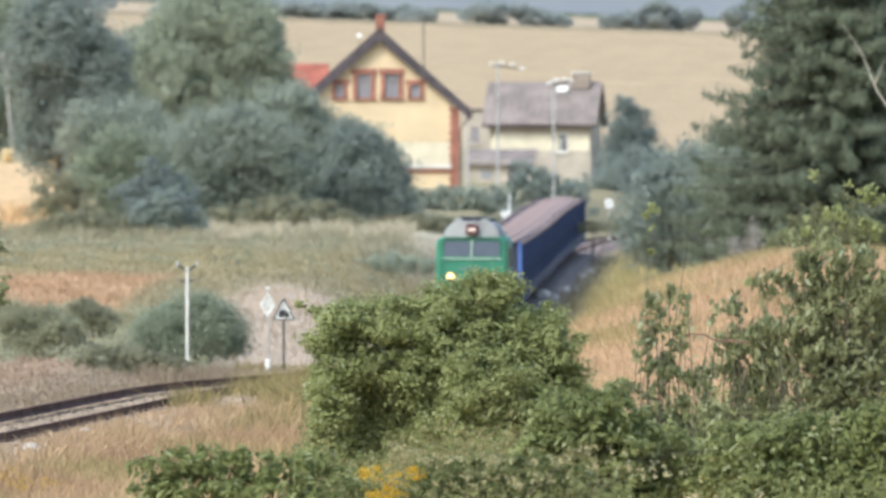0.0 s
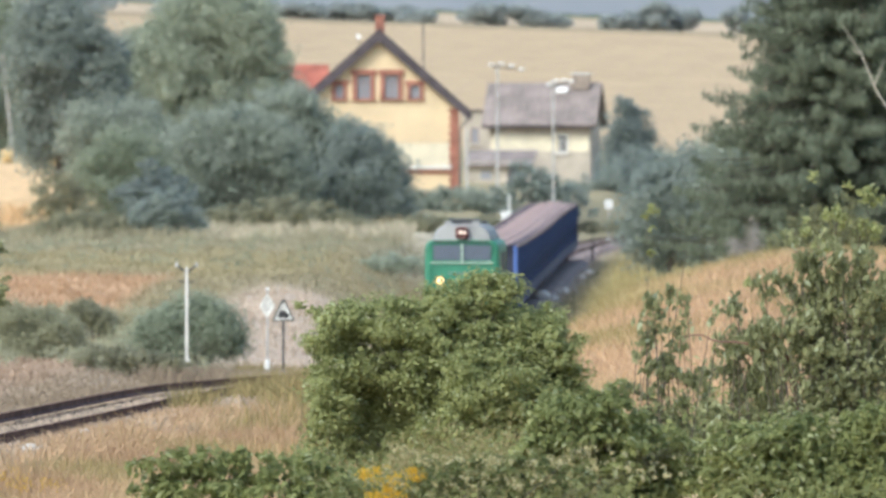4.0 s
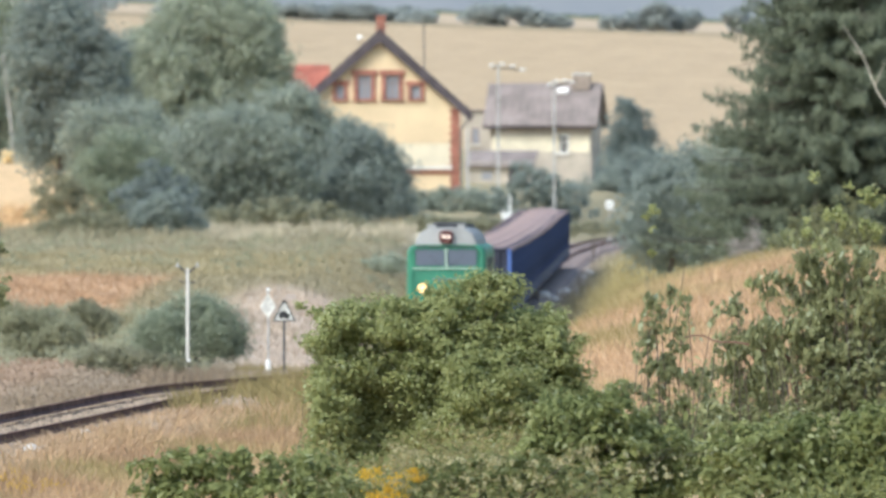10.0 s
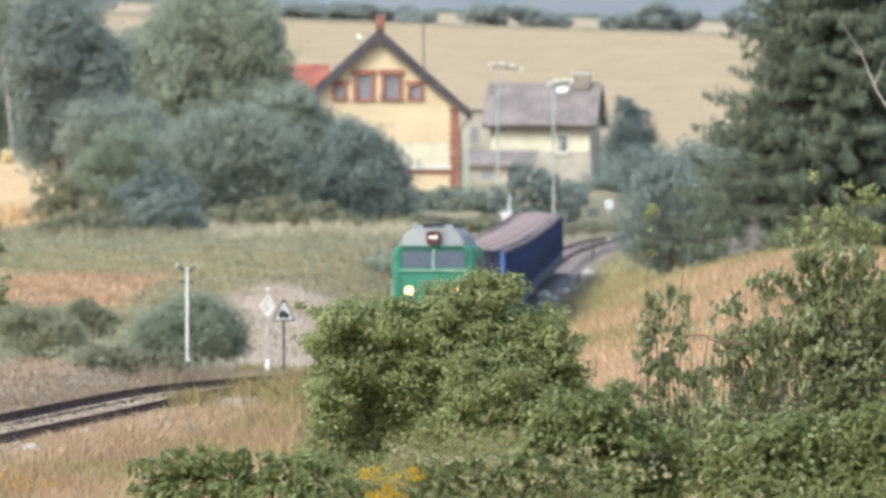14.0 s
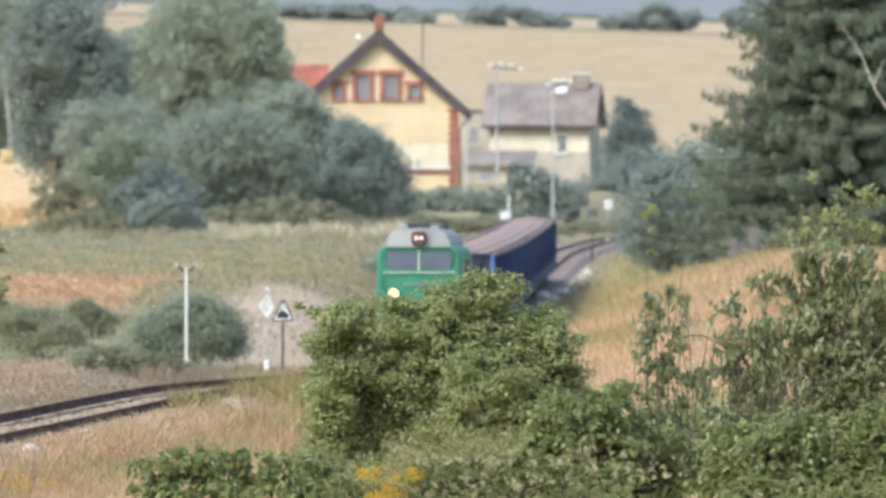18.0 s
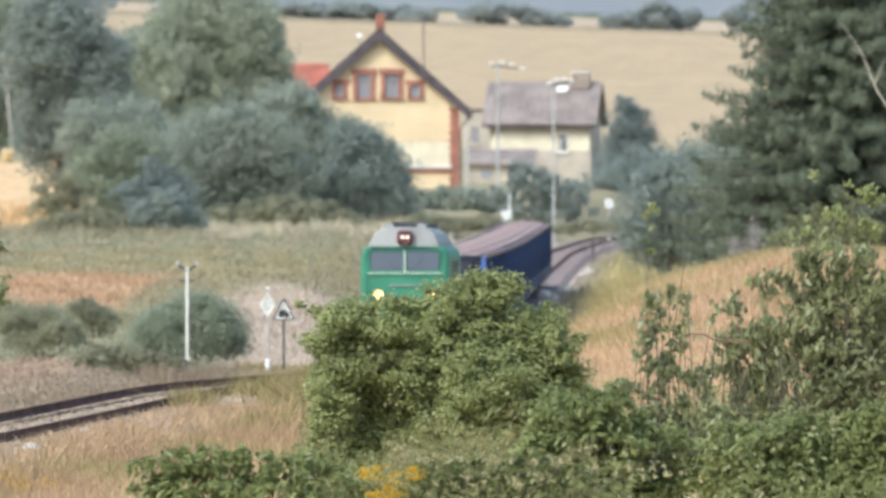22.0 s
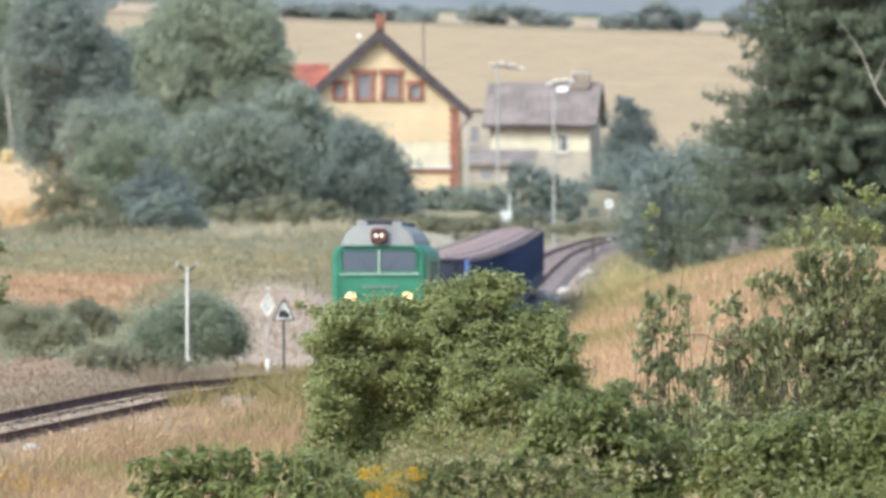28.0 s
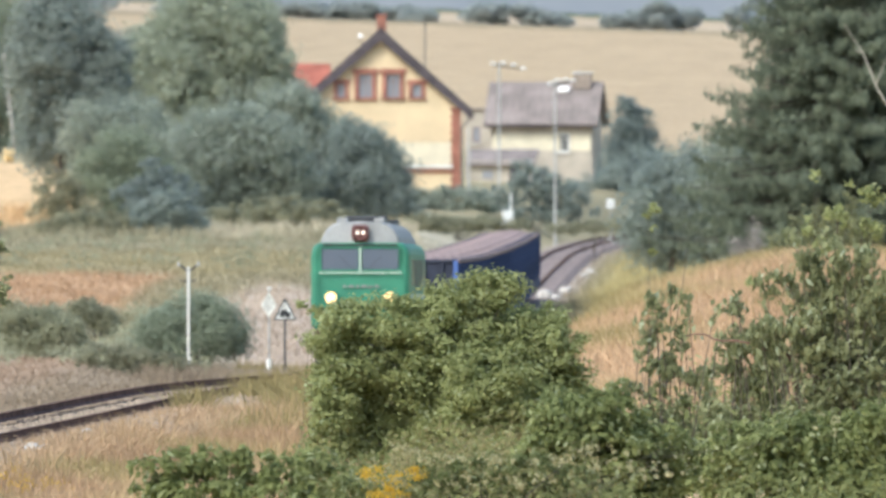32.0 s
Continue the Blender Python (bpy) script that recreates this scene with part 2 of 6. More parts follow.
M_BLUE = mat("blue_wagon_paint", (0.05, 0.07, 0.15), 0.6, 0.3, 1.2, bump=0.08, stain=(0.045, 0.055, 0.10), gloss=0.08)
# brighter copy of the wagon blue: sunlight painted on the corner posts
M_LITBLUE = mat("sunlit_blue_paint", (0.085, 0.15, 0.40), 0.55, 0.25, 0.7, bump=0.05)
M_RUSTLOAD = mat("brown_load", (0.36, 0.275, 0.255), 0.95, 0.4, 1.6, bump=0.8, stain=(0.13, 0.09, 0.09), fine=6)
M_STRAW = mat("straw", (0.72, 0.52, 0.25), 0.95, 0.25, 0.4, bump=0.8)
M_ENDSTEEL = mat("end_wall_steel", (0.055, 0.06, 0.085), 0.75, 0.35, 0.8, bump=0.1, gloss=0.1)
M_RIM = mat("rusty_rim", (0.20, 0.14, 0.13), 0.8, 0.3, 0.6)


# ---------------------------------------------------------------- mesh helpers
def mesh_ob(name, verts, faces, material, parent=None, smooth=False):
    me = bpy.data.meshes.new(name)
    me.from_pydata([tuple(v) for v in verts], [], faces)
    me.materials.append(material)
    if smooth:
        me.polygons.foreach_set("use_smooth", [True] * len(me.polygons))
    me.update()
    ob = new(name, me)
    if parent:
        ob.parent = parent
    return ob


def part(name, bm, material, parent=None, label="", smooth=False):
    """Links a bmesh as one mesh object under a thing or a part."""
    me = bpy.data.meshes.new(name)
    bmesh.ops.recalc_face_normals(bm, faces=bm.faces)
    bm.to_mesh(me)
    bm.free()
    me.materials.append(material)
    if smooth:
        me.polygons.foreach_set("use_smooth", [True] * len(me.polygons))
    ob = new(name, me)
    if parent:
        ob.parent = parent
    if label:
        tagged(ob, label)
    return ob


def box(bm, cx, cy, cz, sx, sy, sz, bevel=0.0, rot=None):
    """A box by its centre and full sizes, with bevelled edges."""
    m = Matrix.Translation((cx, cy, cz)) @ (rot or Matrix()) @ Matrix.Diagonal((sx, sy, sz, 1))
    r = bmesh.ops.create_cube(bm, size=1, matrix=m)
    if bevel:
        es = list({e for v in r["verts"] for e in v.link_edges})
        bmesh.ops.bevel(bm, geom=es, offset=bevel, segments=1, affect="EDGES")
    return bm


def boxed(*a, **k):
    return box(bmesh.new(), *a, **k)


def rod(bm, a, b, r1, r2=None, seg=8):
    """A tapered rod from a to b."""
    a, b = Vector(a), Vector(b)
    d = b - a
    m = Matrix.Translation((a + b) / 2) @ d.to_track_quat("Z", "Y").to_matrix().to_4x4()
    bmesh.ops.create_cone(bm, cap_ends=True, segments=seg, radius1=r1, radius2=r1 if r2 is None else r2, depth=d.length, matrix=m)
    return bm


def prism(bm, outline, y0, y1):
    """An outline in x, z drawn out along y."""
    lo = [bm.verts.new((x, y0, z)) for x, z in outline]
    hi = [bm.verts.new((x, y1, z)) for x, z in outline]
    n = len(outline)
    bm.faces.new(lo)
    bm.faces.new(hi[::-1])
    for i in range(n):
        bm.faces.new((lo[i], hi[i], hi[(i + 1) % n], lo[(i + 1) % n]))
    return bm


def thing(name, m, label, category, group="", kind=""):
    ob = new(name)
    ob.empty_display_size = 0.3
    ob.matrix_world = m
    return tagged(ob, label, category, group, kind)


def step(a, b, x):
    t = np.clip((x - a) / (b - a), 0, 1)
    return t * t * (3 - 2 * t)


def raw_mesh(name, verts, tris, material, parent=None):
    """A mesh from arrays of vertices and triangles."""
    me = bpy.data.meshes.new(name)
    me.vertices.add(len(verts))
    me.vertices.foreach_set("co", np.asarray(verts, np.float32).ravel())
    me.loops.add(tris.size)
    me.loops.foreach_set("vertex_index", tris.astype(np.int32).ravel())
    me.polygons.add(len(tris))
    me.polygons.foreach_set("loop_start", np.arange(0, tris.size, 3, dtype=np.int32))
    me.materials.append(material)
    me.update(calc_edges=True)
    ob = new(name, me)
    if parent:
        ob.parent = parent
    return ob


def leaves(name, pos, nor, length, width, material, parent=None, rng=None, droop=0.0):
    """Leaves with a fold along the midrib: two triangles each, at pos, facing about nor."""
    n = len(pos)
    if droop > 1:
        nor = nor * (1, 1, 0.25)
    nor = nor + rng.normal(0, 0.45, (n, 3))
    nor /= np.linalg.norm(nor, axis=1, keepdims=True) + 1e-9
    d = rng.normal(0, 1, (n, 3))
    d[:, 2] -= droop
    d -= nor * np.sum(d * nor, axis=1, keepdims=True)
    d /= np.linalg.norm(d, axis=1, keepdims=True) + 1e-9
    side = np.cross(nor, d)
    k = rng.uniform(0.65, 1.3, (n, 1))
    L, W = length * k, width * k * rng.uniform(0.8, 1.2, (n, 1))
    a, c = pos - d * L * 0.5, pos + d * L * 0.5 - nor * L * 0.12
    mid = pos - d * L * 0.08
    b, e = mid + side * W * 0.5 + nor * W * 0.15, mid - side * W * 0.5 + nor * W * 0.15
    v = np.stack([a, b, c, e], 1).reshape(-1, 3)
    i = np.arange(n)[:, None] * 4
    t = np.concatenate([i + [0, 2, 1], i + [0, 3, 2]], 1).reshape(-1, 3)
    return raw_mesh(name, v, t, material, parent)


def crown_points(blobs, clumps, per, spread, rng, inner=0.55, ragged=0.0):
    """Leaf places and facings: clumps of leaves on and in the shells of ellipsoids (x, y, z, rx, ry, rz)."""
    B = np.array(blobs, float)
    w = np.cbrt(B[:, 3] * B[:, 4] * B[:, 5]) ** 2
    pick = rng.choice(len(B), clumps, p=w / w.sum())
    d = rng.normal(0, 1, (clumps, 3))
    d /= np.linalg.norm(d, axis=1, keepdims=True)
    r = rng.uniform(inner, 1.0, (clumps, 1)) ** 0.6
    c = B[pick, :3] + (d * r + rng.normal(0, ragged, (clumps, 3))) * B[pick, 3:]
    q = rng.normal(0, 1, (clumps, per, 3))
    q /= np.linalg.norm(q, axis=2, keepdims=True)
    rad = spread * rng.uniform(0.3, 1.0, (clumps, per, 1)) * rng.uniform(0.55, 1.5, (clumps, 1, 1))
    p = c[:, None, :] + q * rad * [1.0, 1.0, 0.75]
    nor = q * 0.7 + d[:, None, :] * (0.6 - 2 * ragged) + np.array([0, 0, 0.35])
    return p.reshape(-1, 3), nor.reshape(-1, 3)


def bent(a, m, b, r1, r2, r3, seg=8):
    """One round limb with a bend at m."""
    bm = bmesh.new()
    rows = []
    for p, d, r in ((a, m - a, r1), (m, b - a, r2), (b, b - m, r3)):
        q = d.to_track_quat("Z", "Y").to_matrix()
        rows.append([bm.verts.new(p + q @ Vector((r * math.cos(2 * math.pi * k / seg), r * math.sin(2 * math.pi * k / seg), 0))) for k in range(seg)])
    for u, w in zip(rows, rows[1:]):
        for k in range(seg):
            bm.faces.new((u[k], u[(k + 1) % seg], w[(k + 1) % seg], w[k]))
    bm.faces.new(rows[0]), bm.faces.new(rows[-1][::-1])
    return bm


def limbs(base, blobs, r, material, parent, rng, count=9, name="trunk", fork=0.35):
    """A tapered, slightly bent trunk with limbs that reach into the crown."""
    top = max(b[2] for b in blobs)
    cx, cy = np.mean([b[0] for b in blobs]), np.mean([b[1] for b in blobs])
    p0 = Vector(base) + Vector((0, 0, -0.3))
    p1 = Vector((base[0] * 0.6 + cx * 0.4, base[1] * 0.6 + cy * 0.4, base[2] + (top - base[2]) * fork))
    p2 = Vector((cx, cy, base[2] + (top - base[2]) * 0.85))
    trunk = part(name, bent(p0, p1, p2, r, r * 0.75, r * 0.3), material, parent)
    for k in range(count):
        b = blobs[int(rng.integers(len(blobs)))]
        s = p1.lerp(p2, float(rng.uniform(0, 0.7))) if name == "trunk" else p0 + Vector((*(rng.normal(0, 0.12, 2)), 0))
        e = Vector((b[0], b[1], b[2])) + Vector(rng.normal(0, 0.35, 3) * np.array(b[3:6]))
        m = s.lerp(e, 0.5) + Vector((0, 0, 0.1 * (e - s).length))
        part("limb" if name == "trunk" else "side_stem", bent(s, m, e, r * 0.34, r * 0.22, r * 0.06, 6), material, trunk)
    return trunk


def tree(kind, x, y, blobs, label, category, material, clumps, per, spread, leaf, seed, r=0.2, group="", count=9, wood="trunk", inner=0.55, droop=0.0, base=None, bark=None, hollow=None):
    """A tree or bush on the ground at x, y; blobs relative to its foot."""
    rng = np.random.default_rng(seed)
    z = float(ground_z(x, y)) if base is None else base
    ob = thing(kind, pose(x, y, z), label, category, group)
    limbs((0, 0, 0), blobs, r, bark or M_BARK, ob, rng, count, wood)
    p, nn = crown_points(blobs, clumps, per, spread, rng, inner, 0.27 if wood == "trunk" else 0.12)
    keep = p[:, 2] > -0.15
    for mid, rad in hollow or ():  # shaded gaps among the stems
        keep &= np.sum(((p - mid) / rad) ** 2, axis=1) + rng.normal(0, 0.25, len(p)) > 1 - (p[:, 1] > 0.05)
    leaves("crown" if wood == "trunk" else "foliage", p[keep], nn[keep], leaf[0], leaf[1], material, ob, rng, droop)
    return ob


# ---------------------------------------------------------------- the line of the railway and the lie of the land
def table(pts, lo, hi, w):
    y = np.arange(lo, hi + 1.0)
    v = np.interp(y, *zip(*pts))
    k = np.hanning(w + 2)[1:-1]
    h = w // 2
    p = np.concatenate([2 * v[0] - v[h:0:-1], v, 2 * v[-1] - v[-2:-h - 2:-1]])
    return y, np.convolve(p, k / k.sum(), "valid")


LINE_X = ((-250, -62), (0, -27), (150, -14.4), (200, -11.1), (257.5, -8.15), (312.5, -5.85), (362.5, -4.1), (420, -2.4), (465, -1.3), (515, -0.14), (575, 1.2),
          (655, 2.37), (737.5, 3.48), (782.5, 4.43), (827.5, 5.53), (895, 7.43), (962.5, 10.73), (1025, 16.73), (1125, 31), (1300, 62), (1750, 150))
LINE_Z = ((-250, 1.2), (0, 1.0), (200, 0.98), (257.5, 0.92), (312.5, 0.84), (362.5, 0.44), (420, -0.15), (465, -0.42), (525, -0.55), (575, -0.45),
          (655, -0.42), (737.5, -0.32), (782.5, 0.0), (827.5, 0.6), (895, 1.4), (962.5, 2.0), (1050, 2.5), (1250, 4), (1750, 8))
LY, LX = table(LINE_X, -250, 1750, 51)
_, LZ = table(LINE_Z, -250, 1750, 51)
LS = np.concatenate([[0], np.cumsum(np.hypot(np.diff(LX), np.diff(LY)))])


def on_line(s):
    """The point of the track's centre line s metres along it."""
    return Vector((float(np.interp(s, LS, LX)), float(np.interp(s, LS, LY)), float(np.interp(s, LS, LZ))))


LAND = ((-200, 3.6), (0, 3.4), (62, 2.4), (150, 0.7), (212, 0.45), (250, 0.35), (375, 0.1), (462, 0.0), (550, 0.5), (650, 1.4), (750, 2.1), (825, 2.5), (892, 2.8),
        (950, 3.7), (1000, 4.7), (1125, 6.0), (1250, 7.6), (1500, 11.2), (1900, 18.1), (2600, 36.3),
        (2750, 37.7), (3300, 48.6), (4000, 66), (4900, 92))
RIGHT = ((-200, 3.6), (0, 3.4), (62, 2.4), (150, 0.7), (212, 0.45), (375, 0.2), (500, 0.0), (750, 0.5), (875, 1.7), (1000, 3.1), (1125, 5.6), (1250, 7.6),
        (1500, 11.2), (1900, 18.1), (2600, 36.3),
        (2750, 37.7), (3300, 48.6), (4000, 66), (4900, 92))
BANK_X = ((-1.5, 0.0), (1, 0.8), (3.4, 1.55), (5.2, 2.15), (7, 2.7), (9.2, 3.12), (12, 3.2), (40, 3.5), (120, 2))
BANK_Y = ((150, 0), (200, 0.1), (250, 0.35), (312.5, 0.78), (375, 1), (407.5, 0.97), (475, 0.45), (575, 0.12), (750, 0))


def ground_z(x, y):
    x, y = np.asarray(x, float), np.asarray(y, float)
    lx, lz = np.interp(y, LY, LX), np.interp(y, LY, LZ)
    off = x - lx
    left = np.interp(y, *zip(*LAND))
    right = np.interp(y, *zip(*RIGHT)) + np.interp(x, *zip(*BANK_X)) * np.interp(y, *zip(*BANK_Y))
    side = np.where(off < 0, left, right)
    w = step(2.6, 9.0, np.abs(off)) * 1.0
    w = np.where(y > 1150, 1.0, np.where(y > 1050, w + (1 - w) * step(1050, 1150, y), w))
    z = (lz - 0.42) * (1 - w) + side * w
    bump = 0.10 * np.sin(x * 0.9 + y * 0.05) * np.sin(y * 0.085 + 1.3) + 0.06 * np.sin(x * 2.3 + 0.7) * np.sin(y * 0.28)
    lean = 0.034 * np.clip(x, -160, 160) * step(1300, 2600, y)  # the far field falls away to the right
    return z + bump * w - lean


def cover(x, y):
    """Colour of the ground: meadow, fields, bare earth."""
    off = x - np.interp(y, LY, LX)
    y = np.interp(y, (-200, 0, 1500, 1900, 2600, 2750, 3300, 4900), (-80, 0, 600, 900, 1500, 1600, 2000, 3600))  # field strips, in paces of 2.5 m
    wob = 0.9 * np.sin(x * 0.5 + y * 0.06) + 0.6 * np.sin(x * 1.3 - y * 0.11)
    c = np.empty(x.shape + (3,))
    c[:] = (0.325, 0.28, 0.175)

    def lay(mask, col):
        c[:] = c * (1 - mask[..., None]) + np.array(col) * mask[..., None]

    lay(step(535, 560, y + 3 * wob), (0.44, 0.335, 0.215))
    lay(step(1470, 1490, y), (0.13, 0.13, 0.08))
    lay(step(1500, 1520, y + 2 * wob), (0.46, 0.36, 0.25))
    lay(step(1800, 1850, y), (0.12, 0.14, 0.09))
    scrubby = 0.5 + 0.5 * np.sin(x * 0.42 + 1.7 * np.sin(y * 0.09)) * np.sin(y * 0.12 + 0.3 * x)
    lay(step(252, 264, y + wob) * (1 - step(290, 305, y + wob)) * (off < -4) * (0.4 + 0.6 * scrubby), (0.37, 0.31, 0.175))
    lay(step(290, 310, y + wob) * (1 - step(352, 362, y + wob)) * (off < -4), (0.35, 0.31, 0.205))
    lay(step(322, 332, y + wob) * (1 - step(350, 362, y + wob)) * step(-17, -15, x) * (off < -5), (0.50, 0.44, 0.32))
    lay(step(176, 186, y + wob) * (1 - step(212, 222, y + wob)) * (off < -5) * (0.35 + 0.5 * scrubby), (0.26, 0.23, 0.13))
    lay(step(217, 223, y + wob) * (1 - step(256, 262, y + wob)) * (1 - step(-13.2, -11.7, x + 0.3 * wob)), (0.46, 0.305, 0.185))
    lay(step(336, 342, y + wob) * (1 - step(500, 508, y)) * (1 - step(-23.5, -21.5, x + 0.4 * wob + 0.02 * (y - 336))), (0.62, 0.435, 0.245))
    lay(step(180, 190, y + wob) * (1 - step(240, 252, y + wob)) * step(-9.6, -7.6, x + 0.5 * wob) * (1 - step(-3, -2, off)), (0.52, 0.42, 0.325))
    lay((1 - step(168, 176, y + wob)) * (off > 1.6) * (off < 60), (0.395, 0.27, 0.165))
    lay(step(104, 112, y + 2 * wob) * (1 - step(168, 176, y + wob)) * step(1.5, 2.2, off) * (1 - step(7, 9, off + wob)) * (0.45 + 0.5 * scrubby), (0.34, 0.32, 0.14))
    lay((1 - step(100, 106, y + 2 * wob)) * step(1.5, 2.2, off) * (0.85 * np.clip(np.sin(x * 1.1 + 0.5 * y) + 0.25, 0, 1)), (0.36, 0.30, 0.14))
    lay((1 - step(168, 178, y + wob)) * step(4.5, 6.5, off + 0.4 * wob), (0.53, 0.37, 0.23))
    tuft = np.clip(np.sin(x * 0.9 + y * 0.11) * np.sin(y * 0.16 + 0.5 * x) + 0.25, 0, 1)
    lay((1 - step(168, 178, y + wob)) * step(5, 7, off) * (0.75 * tuft + 0.5 * step(146, 156, y)).clip(0, 0.85), (0.44, 0.37, 0.19))
    lay(step(250, 280, y) * (1 - step(400, 430, y)) * step(3, 5, off), (0.42, 0.35, 0.17))
    lay((1 - step(178, 190, y + wob)) * (1 - step(-3.2, -2.4, off)), (0.305, 0.24, 0.17))
    lay(step(128, 146, y + 2 * wob) * (1 - step(174, 182, y + wob)) * (1 - step(-11.9, -10.2, x + 0.3 * wob)), (0.37, 0.27, 0.19))
    lay((1 - step(2.2, 3.4, np.abs(off + 0.2 * wob))) * (y < 440), (0.40, 0.33, 0.27))
    return c


def land():
    ys = np.concatenate([np.arange(-200, 150, 10), np.arange(150, 1175, 3.5), np.arange(1175, 1750, 12), np.geomspace(1750, 4900, 70)])
    xs = np.concatenate([-np.geomspace(1500, 46, 34), np.arange(-45, 46, 0.9), np.geomspace(46, 1500, 34)])
    X, Y = np.meshgrid(xs, ys)
    Z = ground_z(X, Y)
    nx, ny = len(xs), len(ys)
    v = np.stack([X, Y, Z], -1).reshape(-1, 3)
    i = (np.arange(ny - 1)[:, None] * nx + np.arange(nx - 1)[None, :]).ravel()
    t = np.concatenate([np.stack([i, i + 1, i + nx + 1], 1), np.stack([i, i + nx + 1, i + nx], 1)])
    ob = raw_mesh("ground", v, t, M_GROUND)
    at = ob.data.color_attributes.new("cover", "FLOAT_COLOR", "POINT")
    col = np.concatenate([cover(X, Y).reshape(-1, 3), np.ones((nx * ny, 1))], 1)
    at.data.foreach_set("color", col.astype(np.float32).ravel())
    ob.data.polygons.foreach_set("use_smooth", [True] * len(t))
    return tagged(ob, "dry summer meadows, stubble fields and a grassy railway cutting", "ground", kind="structure")


land()


# ---------------------------------------------------------------- railway track
def sweep(name, outline, off, s0, s1, ds, material, parent, cant=0.0):
    """Sweeps an outline (across, up) along the line, off metres beside it; cant lifts it in the near curve."""
    ss = np.arange(s0, s1, ds)
    v, f, n = [], [], len(outline)
    for s in ss:
        p, q = on_line(s), on_line(s + 0.5)
        d = (q - p).normalized()
        r = Vector((d.y, -d.x, 0)).normalized()
        v += [p + r * (off + a) + Vector((0, 0, b + cant * (1 - float(step(300, 400, p.y))))) for a, b in outline]
    for i in range(len(ss) - 1):
        for k in range(n):
            j = (k + 1) % n
            f.append((i * n + k, i * n + j, (i + 1) * n + j, (i + 1) * n + k))
    return mesh_ob(name, v, f, material, parent)


RAIL = ((-0.075, -0.17), (0.075, -0.17), (0.06, -0.14), (0.012, -0.12), (0.012, -0.04), (0.037, -0.03), (0.037, 0), (-0.037, 0), (-0.037, -0.03), (-0.012, -0.04), (-0.012, -0.12), (-0.06, -0.14))
S_NEAR, S_FAR = float(np.interp(100, LY, LS)), float(np.interp(1175, LY, LS))
track = thing("railway_track", pose(0, 0, 0), "single railway track with rusty rails on timber sleepers", "railway track", kind="structure")
for side in (-1, 1):
    sweep("rail", RAIL, side * 0.755, S_NEAR, S_FAR, 2.5, M_RAIL, track, 0.075 if side < 0 else 0.0)
BED = ((-2.7, -0.75), (-1.75, -0.2), (1.75, -0.2), (2.7, -0.75))
S_DULL = float(np.interp(520, LY, LS))
tagged(sweep("ballast_bed", BED, 0.0, S_NEAR, S_DULL, 2.5, M_BALLAST, track), "pale brown weedy ballast")
DULL_BED = ((-2.7, -0.75), (-1.75, -0.172), (1.75, -0.172), (2.7, -0.75))
tagged(sweep("ballast_bed", DULL_BED, 0.0, S_DULL - 2.4, S_FAR, 2.5, M_DULLBALLAST, track), "far ballast in a darker tone that stands for haze")


def sleepers():
    bm = boxed(0, 0, 0, 2.5, 0.24, 0.16, 0.015)
    first = part("sleeper", bm, M_SLEEPER, track)
    me = first.data
    rng = np.random.default_rng(5)
    s0, s1 = (float(np.interp(y, LY, LS)) for y in (235, 405))
    rest_v, rest_f = [], []
    for k, s in enumerate(np.arange(S_NEAR, S_FAR, 0.62)):
        p, q = on_line(s), on_line(s + 0.5)
        m = Matrix.Translation(p + Vector((0, 0, -0.265))) @ Matrix.Rotation(math.atan2(q.y - p.y, q.x - p.x) - math.pi / 2 + float(rng.normal(0, 0.012)), 4, "Z")
        if s0 < s < s1:
            ob = first if first.matrix_basis == Matrix() else new("sleeper", me)
            ob.parent, ob.matrix_basis = track, m
        else:
            i = len(rest_v)
            rest_v += [m @ Vector((x, y, z)) for z in (-0.08, 0.08) for x, y in ((-1.25, -0.12), (1.25, -0.12), (1.25, 0.12), (-1.25, 0.12))]
            rest_f += [(i, i + 1, i + 2, i + 3), (i + 4, i + 5, i + 6, i + 7)] + [(i + a, i + (a + 1) % 4, i + 4 + (a + 1) % 4, i + 4 + a) for a in range(4)]
    tagged(mesh_ob("far_sleepers", rest_v, rest_f, M_SLEEPER, track), kind="stuff")


sleepers()


def ballast_stones(n=26000):
    """Loose stones on the bed."""
    rng = np.random.default_rng(9)
    s = rng.uniform(float(np.interp(200, LY, LS)), float(np.interp(450, LY, LS)), n)
    c = np.stack([np.interp(s, LS, LX), np.interp(s, LS, LY), np.interp(s, LS, LZ)], 1)
    off = rng.uniform(-2.3, 2.3, n)
    c[:, 0] += off
    c[:, 2] += np.where(np.abs(off) < 1.75, -0.18, -0.18 - (np.abs(off) - 1.75) * 0.55)
    r = rng.uniform(0.025, 0.06, (n, 1, 1))
    tet = np.array([(-1, -0.8, -0.5), (1, -0.7, -0.5), (0, 1, -0.5), (0.1, 0, 0.9)])
    v = c[:, None, :] + tet[None] * r + rng.normal(0, 0.012, (n, 4, 3))
    i = np.arange(n)[:, None] * 4
    t = np.concatenate([i + [0, 1, 3], i + [1, 2, 3], i + [2, 0, 3]], 1).reshape(-1, 3)
    tagged(raw_mesh("ballast_stones", v.reshape(-1, 3), t, M_BALLAST, track), kind="stuff")


ballast_stones()


# ---------------------------------------------------------------- train (each vehicle runs towards its own -Y)
def loft(bm, rings, cap=True):
    vs = [[bm.verts.new(p) for p in r] for r in rings]
    n = len(rings[0])
    for a, b in zip(vs, vs[1:]):
        for i in range(n):
            bm.faces.new((a[i], a[(i + 1) % n], b[(i + 1) % n], b[i]))
    if cap:
        bm.faces.new(vs[0])
        bm.faces.new(vs[-1][::-1])
    return bm


